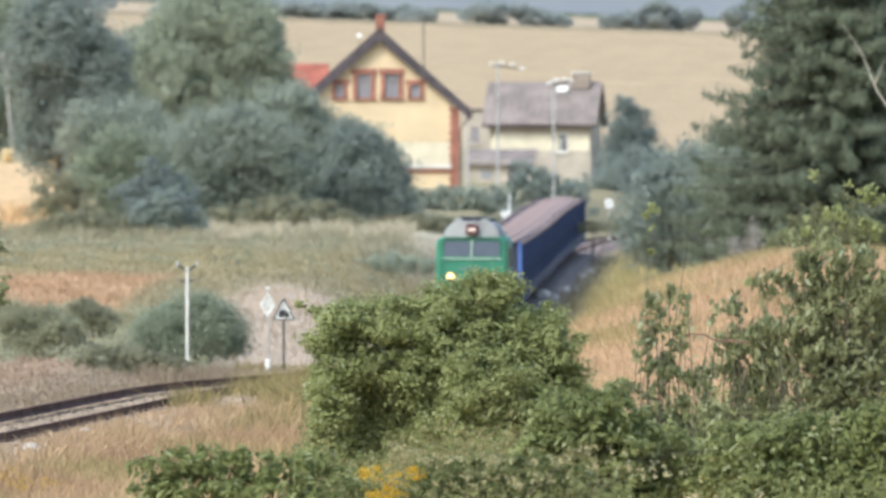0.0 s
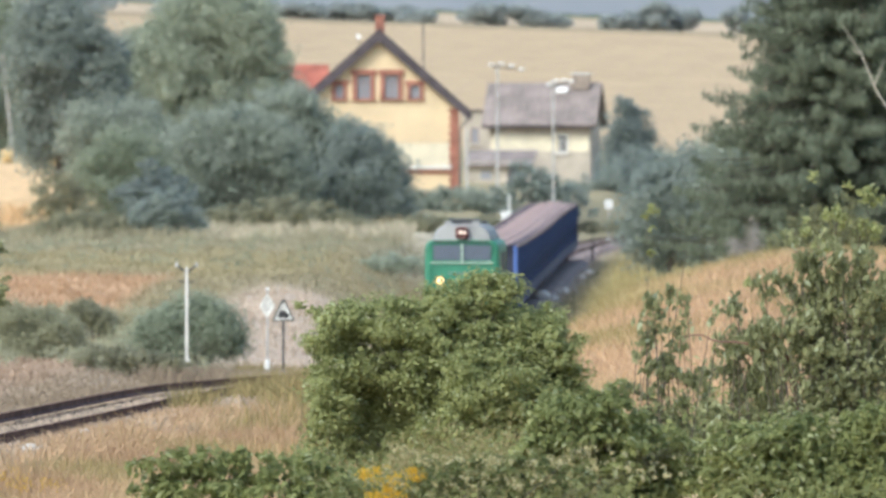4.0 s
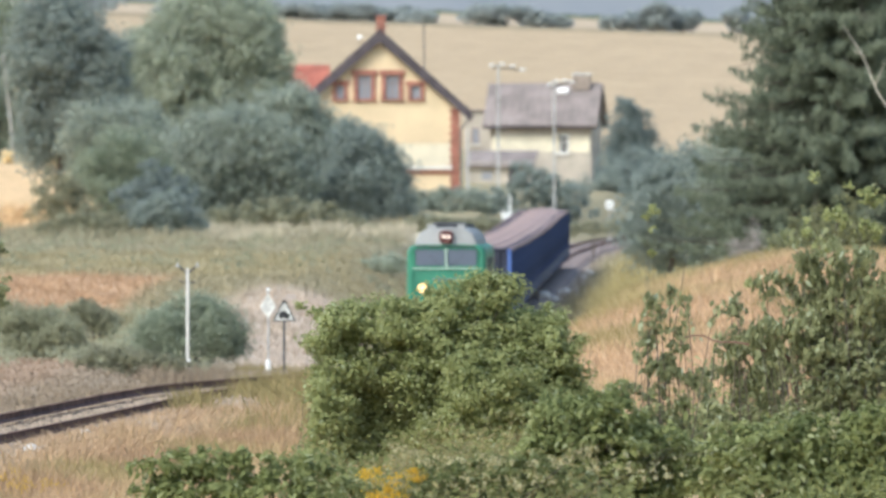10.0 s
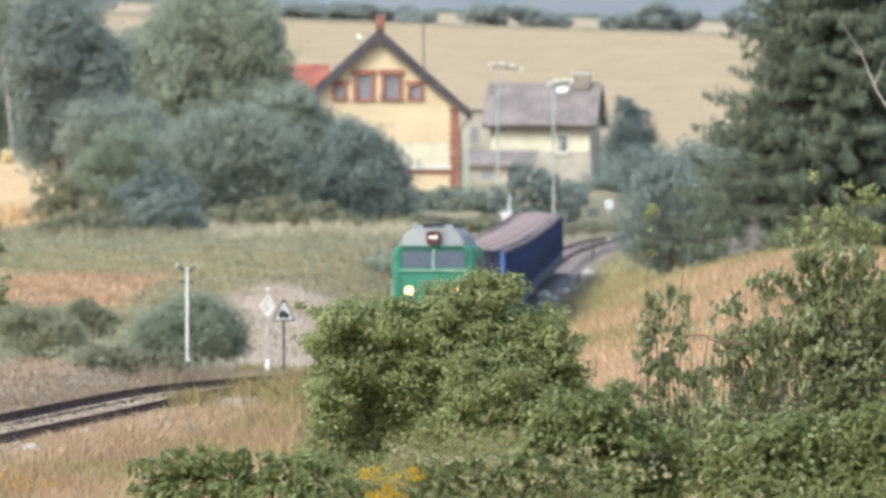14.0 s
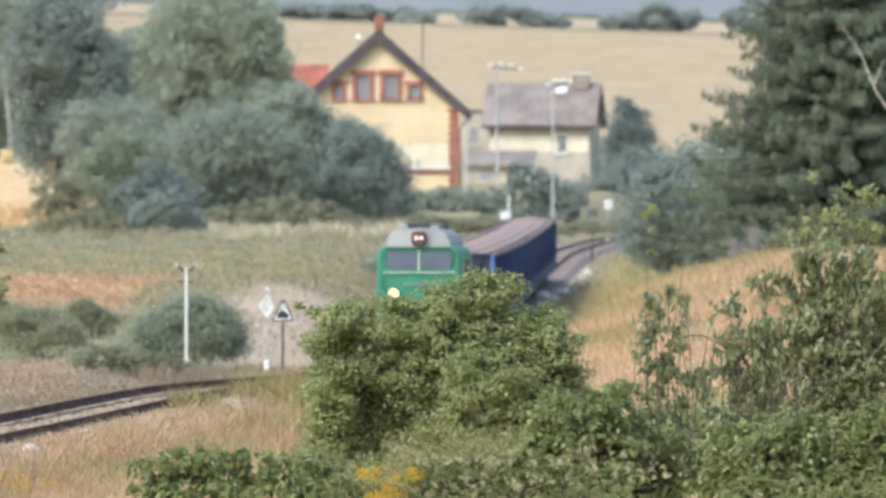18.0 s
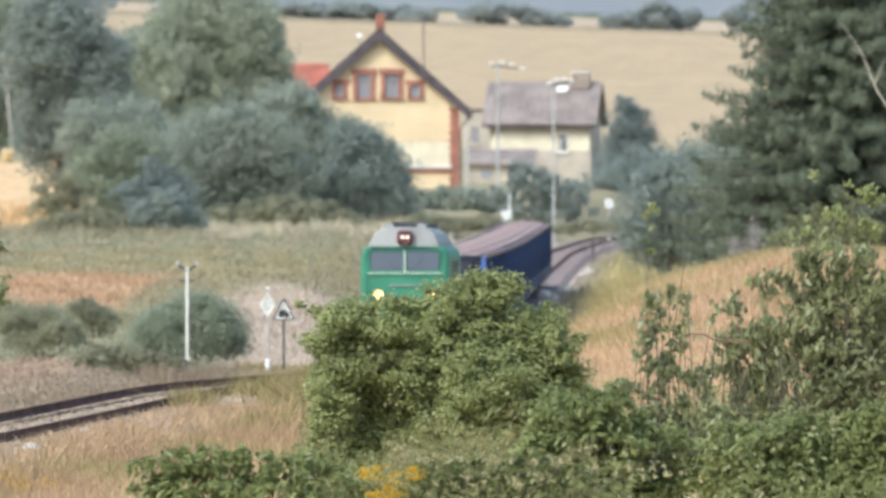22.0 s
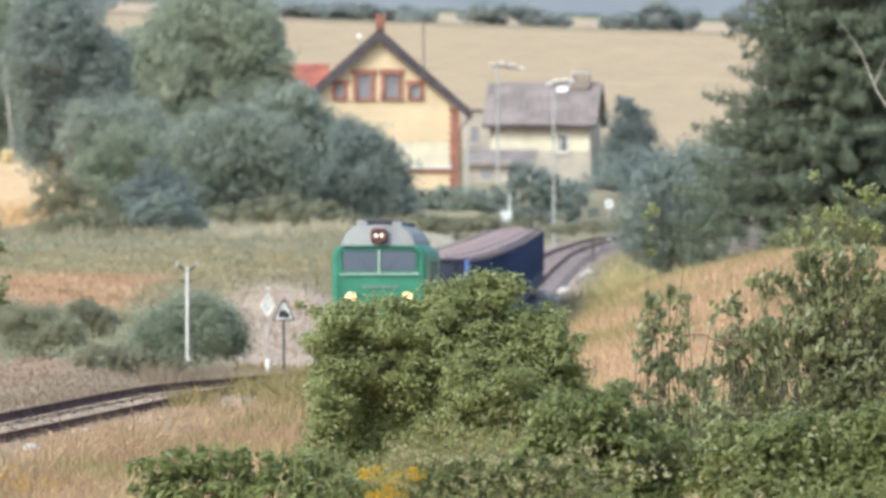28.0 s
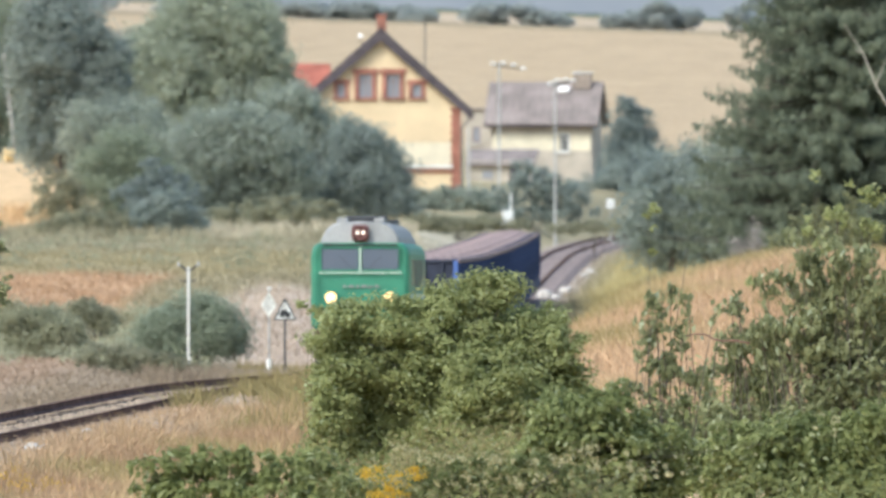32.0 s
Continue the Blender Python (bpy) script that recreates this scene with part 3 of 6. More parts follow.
def mirrored(half):
    return [(x, z) for x, z in half] + [(-x, z) for x, z in reversed(half) if x > 1e-6]


def disc(x, y, z, r, depth, seg=20):
    """A short round drum that faces along y."""
    bm = bmesh.new()
    return rod(bm, (x, y + depth / 2, z), (x, y - depth / 2, z), r, r, seg)


def ring(x, y, z, r, tube, seg=20):
    bm = bmesh.new()
    rings = []
    for k in range(seg + 1):
        a = 2 * math.pi * k / seg
        c = Vector((x + r * math.cos(a), y, z + r * math.sin(a)))
        o = Vector((math.cos(a), 0, math.sin(a)))
        rings.append([c + o * tube * math.cos(b) + Vector((0, tube * math.sin(b), 0)) for b in (0, 1.047, 2.094, 3.142, 4.189, 5.236)])
    return loft(bm, rings, cap=False)


def bogie(parent, y, axles, wheel_r, half, name="bogie"):
    """Side frames, springs, a cross-beam and wheelsets that turn."""
    b = part(name, boxed(0, 0, wheel_r + 0.16, 1.9, 0.5, 0.24, 0.04), M_STEEL, parent)
    b.matrix_basis = pose(0, y, 0)
    for sx in (-1, 1):
        bm = box(bmesh.new(), sx * 1.02, 0, wheel_r + 0.12, 0.14, half * 2 + 0.7, 0.26, 0.03)
        for a in axles:
            box(bm, sx * 1.04, a, wheel_r, 0.2, 0.3, 0.34, 0.03)
        part("side_frame", bm, M_STEEL, b)
    for a in axles:
        bm = bmesh.new()
        rod(bm, (-0.98, 0, 0), (0.98, 0, 0), 0.08, 0.08, 8)
        for sx in (-1, 1):
            rod(bm, (sx * 0.69, 0, 0), (sx * 0.82, 0, 0), wheel_r, wheel_r * 0.98, 24)
            rod(bm, (sx * 0.665, 0, 0), (sx * 0.69, 0, 0), wheel_r + 0.03, wheel_r + 0.03, 24)
            for k in range(5):
                an = k * 2 * math.pi / 5
                box(bm, sx * 0.83, 0.5 * wheel_r * math.cos(an), 0.5 * wheel_r * math.sin(an), 0.03, 0.1, 0.1)
        w = part("wheelset", bm, M_STEEL, b, "steel wheels with worn treads")
        w.matrix_basis = pose(0, a, wheel_r)
    return b


def buffers(parent, y, d, z=1.06):
    for sx in (-0.875, 0.875):
        bm = rod(bmesh.new(), (sx, y, z), (sx, y + d * 0.45, z), 0.12, 0.09, 12)
        rod(bm, (sx, y + d * 0.45, z), (sx, y + d * 0.5, z), 0.23, 0.22, 16)
        part("buffer", bm, M_BLACKPAINT, parent)
    bm = box(bmesh.new(), 0, y + d * 0.2, z, 0.16, 0.4, 0.2, 0.03)
    rod(bm, (0, y + d * 0.4, z), (0, y + d * 0.4, z - 0.45), 0.05, 0.04)
    part("coupling", bm, M_STEEL, parent)


def locomotive():
    L = 8.4
    ob = thing("diesel_locomotive", pose(0, 0, 0), "green and grey diesel locomotive with lit headlights on the track", "locomotive")
    low = [(0, 1.18), (1.30, 1.18), (1.475, 1.35), (1.475, 3.45), (1.43, 3.62), (1.33, 3.74), (1.18, 3.79), (0, 3.80)]
    sec = mirrored(low)

    def rings(sec, spec):
        return [[(x * k, y + (0.10 * max(0.0, z - 2.9) if abs(y) > L - 0.3 else 0) * (1 if y < 0 else -1), z) for x, z in sec] for y, k in spec]

    part("body", loft(bmesh.new(), rings(sec, ((-L, 0.90), (-L + 0.06, 0.955), (-L + 0.22, 0.99), (-L + 0.5, 1), (L - 0.5, 1), (L - 0.22, 0.99), (L - 0.06, 0.955), (L, 0.90)))), M_GREENPAINT, ob, "green painted carbody")
    up = mirrored([(0, 3.78), (1.19, 3.78), (1.15, 3.95), (1.02, 4.17), (0.84, 4.33), (0.6, 4.40), (0, 4.43)])
    r = []
    for y, k in ((-L + 0.12, 0.93), (-L + 0.22, 0.97), (-L + 0.5, 1), (L - 0.5, 1), (L - 0.22, 0.97), (L - 0.12, 0.93)):
        r.append([(x * k, y + (0.22 * (z - 3.78) if abs(y) > L - 0.3 else 0) * (1 if y < 0 else -1), 3.78 + (z - 3.78) * (0.96 + 0.04 * (k == 1))) for x, z in up])
    part("roof", loft(bmesh.new(), r), M_GREYPAINT, ob, "grey painted rounded roof")
    for e in (-1, 1):
        yf = e * L
        for sx in (-1, 1):
            w = part("windscreen", boxed(0, 0, 0, 1.10, 0.05, 0.64, 0.03), M_CABGLASS, ob, "dark windscreen pane")
            w.matrix_basis = pose(sx * 0.595, yf + e * 0.005 - e * 0.04, 3.30, -e * 5.7)
            bm = bmesh.new()
            for dx, dz, wx, wz in ((0, 0.345, 1.2, 0.05), (0, -0.345, 1.2, 0.05), (0.575, 0, 0.05, 0.69), (-0.575, 0, 0.05, 0.69)):
                box(bm, dx, 0, dz, wx, 0.07, wz, 0.01)
            fr = part("window_frame", bm, M_GREENPAINT, ob)
            fr.matrix_basis = pose(sx * 0.595, yf - e * 0.03, 3.30, -e * 5.7)
            wp = part("wiper", rod(bmesh.new(), (sx * 0.2, yf + e * 0.02, 2.98), (sx * 0.62, yf - e * 0.0, 3.4), 0.007, 0.005, 6), M_BLACKPAINT, ob)
            part("lamp_housing", ring(sx * 0.87, yf + e * 0.03, 2.17, 0.2, 0.05), M_GREENPAINT, ob)
            lit = e < 0
            part("headlight", disc(sx * 0.87, yf + e * 0.02, 2.17, 0.165, 0.06), M_LAMP if lit else M_CABGLASS, ob, "glowing headlight" if lit else "")
            part("red_marker_lamp", disc(sx * 1.12, yf + e * 0.0, 1.75, 0.09, 0.1), M_REDPAINT, ob)
            hr = rod(bmesh.new(), (sx * 1.27, yf + e * 0.07, 1.5), (sx * 1.27, yf + e * 0.07, 2.75), 0.02, 0.02, 6)
            rod(hr, (sx * 1.27, yf - e * 0.05, 1.5), (sx * 1.27, yf + e * 0.07, 1.5), 0.02, 0.02, 6)
            rod(hr, (sx * 1.27, yf - e * 0.05, 2.75), (sx * 1.27, yf + e * 0.07, 2.75), 0.02, 0.02, 6)
            part("handrail", hr, M_GREENPAINT, ob)
            for k in range(3):
                part("cab_step", boxed(sx * 1.25, yf - e * 0.28, 0.42 + 0.3 * k, 0.4, 0.3, 0.03), M_BLACKPAINT, ob)
        part("centre_pillar", boxed(0, yf + e * 0.0, 3.3, 0.055, 0.08, 0.74, 0.01), M_PALESTRIPE, ob)
        part("brow", boxed(0, yf - e * 0.05, 3.72, 2.2, 0.16, 0.06, 0.02), M_BLACKPAINT, ob)
        part("pale_moulding", boxed(0, yf + e * 0.02, 2.90, 2.46, 0.05, 0.042, 0.01), M_PALESTRIPE, ob, "pale horizontal moulding")
        for k, w in enumerate((0.10, 0.16, 0.12, 0.18, 0.10, 0.14)):
            part("number_bar", boxed(-0.46 + k * 0.19, yf + e * 0.012, 2.5, w, 0.03, 0.07), M_GREYPAINT, ob)
        part("top_lamp_housing", boxed(0, yf - e * 0.26, 4.08, 0.52, 0.6, 0.48, 0.09), M_REDPAINT, ob, "dull red-brown lamp box")
        part("top_lamp_ring", ring(0, yf + e * 0.05, 4.08, 0.195, 0.05), M_REDPAINT, ob, "dull red lamp ring")
        for sx in (-0.085, 0.085):
            part("top_lamp", disc(sx, yf + e * 0.045, 4.09, 0.055, 0.05), M_LAMPTOP if e < 0 else M_CABGLASS, ob, "glowing white top lamp" if e < 0 else "")
        part("buffer_beam", boxed(0, yf - e * 0.02, 1.05, 2.7, 0.16, 0.36, 0.03), M_REDPAINT, ob)
        buffers(ob, yf + e * 0.06, e * 1.0)
        plough = loft(bmesh.new(), [[(-1.3, yf + e * 0.1, 0.2), (1.3, yf + e * 0.1, 0.2), (1.3, yf + e * 0.04, 0.85), (-1.3, yf + e * 0.04, 0.85)],
                                    [(-1.3, yf - e * 0.0, 0.2), (1.3, yf - e * 0.0, 0.2), (1.3, yf - e * 0.06, 0.85), (-1.3, yf - e * 0.06, 0.85)]])
        part("plough", plough, M_BLACKPAINT, ob)
    part("underframe", boxed(0, 0, 1.1, 2.5, 16.2, 0.26, 0.03), M_BLACKPAINT, ob)
    part("fuel_tank", boxed(0, 0, 0.72, 2.5, 3.4, 0.62, 0.15), M_BLACKPAINT, ob)
    for k, y in enumerate((-5.9, -3.4, -1.2, 1.2, 3.4, 5.9)):
        for sx in (-1, 1):
            bm = box(bmesh.new(), sx * 1.478, y, 2.9, 0.03, 1.1, 0.8, 0.02)
            part("side_window" if k in (0, 5) else "side_grille", bm, M_CABGLASS if k in (0, 5) else M_STEEL, ob)
    for sx in (-1, 1):
        part("side_stripe", boxed(sx * 1.479, 0, 2.2, 0.02, 15.4, 0.12), M_PALESTRIPE, ob)
    part("exhaust_box", boxed(0, -2.8, 4.5, 1.25, 2.4, 0.22, 0.06), M_BLACKPAINT, ob)
    part("roof_fan", rod(bmesh.new(), (0, 3.0, 4.38), (0, 3.0, 4.52), 0.85, 0.8, 24), M_STEEL, ob)
    for sx in (-0.55, 0.5):
        part("horn", rod(bmesh.new(), (sx, -7.7, 4.42), (sx, -8.05, 4.44), 0.035, 0.09, 10), M_GREYPAINT, ob)
        part("roof_vent", boxed(sx * 1.05, -6.6, 4.44, 0.34, 0.5, 0.2, 0.04), M_GREYPAINT, ob)
    for y in (-4.3, 4.3):
        bogie(ob, y, (-1.85, 0, 1.85), 0.525, 1.85)
    return ob


def wagon():
    h, half, top, bot = 6.45, 1.43, 3.24, 1.12
    ob = thing("freight_wagon", pose(0, 0, 0), "blue open freight wagon with a heaped rusty-brown load", "freight wagon", "wagons of the train")
    part("floor", boxed(0, 0, bot, 2.82, 2 * h, 0.1), M_STEEL, ob)
    for sx in (-1, 1):
        sw = part("side_wall", boxed(sx * (half - 0.03), 0, (top + bot) / 2, 0.05, 2 * h, top - bot), M_BLUE, ob, "dark blue steel side wall")
        rib = None
        for k in range(10):
            y = -h + 0.06 + k * (2 * h - 0.12) / 9
            bm = box(bmesh.new(), 0, 0, (top + bot) / 2, 0.11, 0.13, top - bot - 0.06, 0.015)
            if rib is None:
                rib = part("rib", bm, M_BLUE, sw)
                o = rib
            else:
                bm.free()
                o = new("rib", rib.data)
                o.parent = sw
            o.matrix_basis = pose(sx * (half + 0.02), y, 0)
        part("top_rail", boxed(sx * half, 0, top + 0.03, 0.14, 2 * h + 0.1, 0.13, 0.02), M_RIM, sw, "rusty top rail")
        part("sill", boxed(sx * (half + 0.01), 0, bot - 0.25, 0.1, 2 * h, 0.62, 0.02), M_BLUE, sw, "deep blue side sill")
    for e in (-1, 1):
        ew = part("end_wall", boxed(0, e * (h - 0.02), (top + bot) / 2, 2.78, 0.05, top - bot), M_ENDSTEEL, ob, "dark end wall")
        for k in range(4):
            x = -0.9 + k * 0.6
            part("rib", boxed(x, e * (h + 0.04), (top + bot) / 2, 0.13, 0.1, top - bot - 0.1, 0.015), M_ENDSTEEL, ew)
        for x in (-1.37, 1.37):
            part("corner_post", boxed(x, e * (h + 0.03), (top + bot) / 2, 0.16, 0.13, top - bot + 0.1, 0.02), M_LITBLUE, ew, "corner post in a brighter, sunlit blue")
        part("top_rail", boxed(0, e * h, top + 0.03, 2.75, 0.14, 0.13, 0.02), M_ENDSTEEL, ew, "dark top rail of the end wall")
        part("headstock", boxed(0, e * (h - 0.02), 0.92, 2.7, 0.14, 0.42, 0.02), M_ENDSTEEL, ob)
        for x in (-1.3, 1.3):
            part("foot_step", boxed(x, e * (h - 0.2), 0.52, 0.3, 0.34, 0.06, 0.01), M_STEEL, ob)
        buffers(ob, e * (h + 0.02), e * 0.75)
    part("underframe", boxed(0, 0, 1.02, 0.5, 2 * h - 0.3, 0.3, 0.03), M_STEEL, ob)
    part("brake_cylinder", rod(bmesh.new(), (0.5, -0.6, 0.8), (0.5, 0.6, 0.8), 0.2, 0.2, 12), M_STEEL, ob)
    rng = np.random.default_rng(3)
    nx, ny = 19, 97
    v, f = [], []
    heaps = [(float(rng.uniform(-0.5, 0.5)), -5.4 + 1.55 * k + float(rng.normal(0, 0.25)), float(rng.uniform(0.12, 0.34)), float(rng.uniform(0.7, 1.1))) for k in range(8)]
    for j in range(ny):
        for i in range(nx):
            x, y = -1.37 + 2.74 * i / (nx - 1), -h + 0.06 + (2 * h - 0.12) * j / (ny - 1)
            top_z = max(hh * max(0.0, 1 - math.hypot((x - hx) * 0.8, y - hy) / rr * 0.85) for hx, hy, hh, rr in heaps)
            v.append((x, y, top - 0.10 + top_z + 0.07 * (1.4 - abs(x)) + 0.035 * float(rng.normal())))
    for j in range(ny - 1):
        for i in range(nx - 1):
            a = j * nx + i
            f.append((a, a + 1, a + nx + 1, a + nx))
    tagged(mesh_ob("load", v, f, M_RUSTLOAD, ob), "rusty brown heaped load")
    for y in (-4.6, 4.6):
        bogie(ob, y, (-0.9, 0.9), 0.46, 0.9)
    return ob


def flat_wagon():
    ob = thing("flat_wagon", pose(0, 0, 0), "empty dark flat wagon with low stakes", "flat wagon", "flat wagons behind the locomotive")
    part("deck", boxed(0, 0, 1.2, 2.7, 13.3, 0.12, 0.02), M_SLEEPER, ob, "worn timber deck")
    for sx in (-1, 1):
        part("side_sill", boxed(sx * 1.3, 0, 1.05, 0.1, 13.3, 0.3, 0.02), M_STEEL, ob)
        for k in range(6):
            part("stake", boxed(sx * 1.37, -5.5 + 2.2 * k, 1.4, 0.08, 0.1, 0.7, 0.01), M_STEEL, ob)
    part("underframe", boxed(0, 0, 0.95, 0.5, 13.0, 0.3, 0.03), M_STEEL, ob)
    for e in (-1, 1):
        part("end_board", boxed(0, e * 6.62, 1.35, 2.6, 0.06, 0.4, 0.01), M_STEEL, ob)
        buffers(ob, e * 6.65, e * 0.7)
    for y in (-4.6, 4.6):
        bogie(ob, y, (-0.9, 0.9), 0.46, 0.9)
    return ob


loco = locomotive()
flats = [flat_wagon()]
flats += [copy_thing(flats[0], pose(0, 0, 0)) for k in range(2)]
cars = [wagon()]
cars += [copy_thing(cars[0], pose(0, 0, 0)) for k in range(18)]


# ---------------------------------------------------------------- houses
def roof_slab(parent, half, rise, top, y0, y1, thick, material, name="roof_slope", sides=(-1, 1)):
    """Slopes of a gable roof with its ridge along y."""
    out = []
    for sx in sides:
        bm = prism(bmesh.new(), [(0, top), (sx * half, top - rise), (sx * half, top - rise - thick), (0, top - thick)], y0, y1)
        out.append(part(name, bm, material, parent))
    return out


def sash(parent, x, y, z, w, h, brick=0.0, frame_m=None, cross=True, bar=0.1, pane_m=None):
    """A window in a wall that faces -Y: recessed pane, frame, bars, sill, brick surround."""
    win = part("window", boxed(x, y + 0.10, z, w, 0.03, h), pane_m or M_PANE, parent, "dark glass in a painted frame")
    bm = bmesh.new()
    for dx, dz, wx, wz in ((0, h / 2, w + bar, bar), (0, -h / 2, w + bar, bar), (w / 2, 0, bar, h), (-w / 2, 0, bar, h)):
        box(bm, x + dx, y + 0.05, z + dz, wx, 0.12, wz)
    if cross:
        box(bm, x, y + 0.06, z, 0.09, 0.06, h)
        box(bm, x, y + 0.06, z + h * 0.18, w, 0.06, 0.06)
    part("frame", bm, frame_m or M_OLDWOOD, win, "weathered painted frame")
    if brick:
        bm = bmesh.new()
        for sx in (-1, 1):
            box(bm, x + sx * (w / 2 + brick / 2 + 0.05), y - 0.03, z, brick, 0.14, h + 0.1, 0.02)
        box(bm, x, y - 0.04, z + h / 2 + brick / 2 + 0.05, w + 2 * brick + 0.34, 0.18, brick * 1.2, 0.02)
        part("brick_surround", bm, M_BRICK, win, "red brick surround")
        part("sill", boxed(x, y - 0.06, z - h / 2 - 0.12, w + 2 * brick + 0.2, 0.26, 0.14, 0.02), M_BRICK, win)
    else:
        part("sill", boxed(x, y - 0.05, z - h / 2 - 0.1, w + 0.2, 0.2, 0.08, 0.01), M_CONCRETE, win)
    return win


def station_house():
    ob = thing("house", pose(-4.5, 1000, 4.9), "cream plastered gabled house with red brick trim and dark roof", "house")
    hw, eave, apex, deep = 5.6, 6.35, 11.3, 12.0
    front = bmesh.new()
    holes = [(-1.08, 7.75, 0.88, 1.66), (0.88, 7.75, 0.88, 1.66), (-2.8, 7.4, 0.5, 0.95), (2.56, 7.4, 0.6, 0.9)]
    # the gable wall is laid in strips, so that the windows are real openings
    xs = sorted({-hw, hw, 0.0} | {x + s * w / 2 for x, z, w, h in holes for s in (-1, 1)})

    def roofline(x):
        return apex - abs(x) * (apex - eave) / hw

    for x0, x1 in zip(xs, xs[1:]):
        cut = [(z - h / 2, z + h / 2) for x, z, w, h in holes if x - w / 2 - 1e-6 <= x0 and x1 <= x + w / 2 + 1e-6]
        lo = [(-1.0, cut[0][0]), (cut[0][1], None)] if cut else [(-1.0, None)]
        for a, b in lo:
            o = [(x0, a), (x1, a), (x1, roofline(x1) if b is None else b), (x0, roofline(x0) if b is None else b)]
            prism(front, o, 0, 0.4)
    bmesh.ops.remove_doubles(front, verts=front.verts, dist=0.001)
    part("gable_wall", front, M_CREAM, ob, "cream yellow plaster")
    for sx in (-1, 1):
        part("side_wall", boxed(sx * (hw - 0.2), deep / 2 + 0.2, eave / 2 - 0.5, 0.4, deep - 0.4, eave + 1.0), M_CREAM, ob)
    part("back_wall", prism(bmesh.new(), [(-hw, -1), (hw, -1), (hw, eave), (0, apex), (-hw, eave)], deep - 0.4, deep), M_CREAM, ob)
    for x, z, w, h in holes:
        sash(ob, x, 0, z, w, h, 0.3 if w > 0.8 else 0.24, cross=w > 0.8)
    slopes = roof_slab(ob, 6.45, 5.75, 11.75, -0.4, deep + 0.5, 0.28, M_DARKROOF)
    for s in slopes:
        tagged(s, "dark weathered roof covering")
    for sx in (-1, 1):
        bm = prism(bmesh.new(), [(0, 11.86), (sx * 6.5, 6.06), (sx * 6.5, 5.3), (0, 10.9)], -0.5, -0.39)
        part("bargeboard", bm, M_SOFFIT, ob, "dark timber bargeboard")
        k = math.degrees(math.atan2(5.75, 6.45))
        for j in range(7):
            f = 0.12 + 0.14 * j
            part("purlin_end", boxed(sx * 6.2 * f, -0.2, 11.62 - 5.53 * f - 0.45, 0.16, 0.36, 0.2, 0.02), M_SOFFIT, ob)
        part("gutter", rod(bmesh.new(), (sx * 6.55, -0.5, 5.75), (sx * 6.55, deep + 0.4, 5.75), 0.09, 0.09), M_STEEL, ob)
        bm = rod(bmesh.new(), (sx * 6.5, -0.3, 5.7), (sx * 5.75, -0.2, 4.8), 0.06, 0.06)
        rod(bm, (sx * 5.75, -0.2, 4.8), (sx * 5.75, -0.2, -0.8), 0.06, 0.06)
        part("downpipe", bm, M_STEEL, ob)
        bm = bmesh.new()
        for j in range(26):
            w = 0.72 if j % 2 else 0.6
            box(bm, sx * (hw - w / 2 + 0.05), -0.03, -0.8 + j * 0.275, w, 0.12, 0.262, 0.01)
        part("brick_quoin", bm, M_BRICK, ob, "toothed red brick corner")
    part("plinth", boxed(0, -0.04, -0.4, 11.3, 0.1, 1.2), M_GREYPLASTER, ob)
    part("string_course", boxed(0, -0.06, 1.72, 10.3, 0.16, 0.22, 0.02), M_BRICK, ob, "dark red brick string course")
    part("white_ledge", boxed(3.05, -0.11, 2.05, 4.1, 0.25, 0.24, 0.02), M_WHITEWOOD, ob, "bright white ledge")
    part("pale_panel", boxed(3.05, -0.02, 3.0, 3.9, 0.06, 1.5), M_WHITEPLASTER, ob, "pale patch of newer plaster")
    part("ridge_tile", boxed(0, deep / 2, 11.78, 0.3, deep + 1.2, 0.12, 0.03), M_DARKROOF, ob)
    ch = part("chimney", boxed(0.05, 2.0, 11.9, 0.66, 0.8, 1.7, 0.02), M_BRICK, ob, "red brick chimney")
    part("chimney_cap", boxed(0.05, 2.0, 12.76, 0.8, 0.94, 0.12, 0.02), M_BRICK, ch)
    dish = part("aerial_dish", rod(bmesh.new(), (-1.45, 0.1, 11.25), (-1.45, -0.02, 11.3), 0.1, 0.16, 14), M_WHITEWOOD, ob, "small white aerial dish")
    part("dish_arm", rod(bmesh.new(), (-1.3, 0.2, 10.5), (-1.45, 0.1, 11.2), 0.03, 0.03, 6), M_STEEL, dish)
    # the wing with a red tiled roof
    wing = part("wing_wall", boxed(-5.5, 7.2, 2.6, 3.6, 4.6, 8.4), M_CREAM, ob)
    for e, y in ((-1, 4.9), (1, 9.5)):
        pts = [(-7.6, y + e * 0.5, 7.1), (-3.6, y + e * 0.5, 7.1), (-3.6, 7.2, 9.35), (-7.6, 7.2, 9.35)]
        v = [Vector(p) for p in pts] + [Vector(p) - Vector((0, 0, 0.2)) for p in pts]
        mesh_ob("wing_roof", v, [(0, 1, 2, 3), (7, 6, 5, 4), (0, 4, 5, 1), (1, 5, 6, 2), (2, 6, 7, 3), (3, 7, 4, 0)], M_REDTILE, ob)
        for j in range(9):
            f = (j + 0.5) / 9
            part("tile_course", boxed(-5.6, y + e * 0.5 + (7.2 - y - e * 0.5) * f, 7.1 + 2.25 * f + 0.04, 4.0, 0.34, 0.08, 0.02, Matrix.Rotation(-e * math.atan2(2.25, 2.8), 4, "X")), M_REDTILE, ob)
    return ob


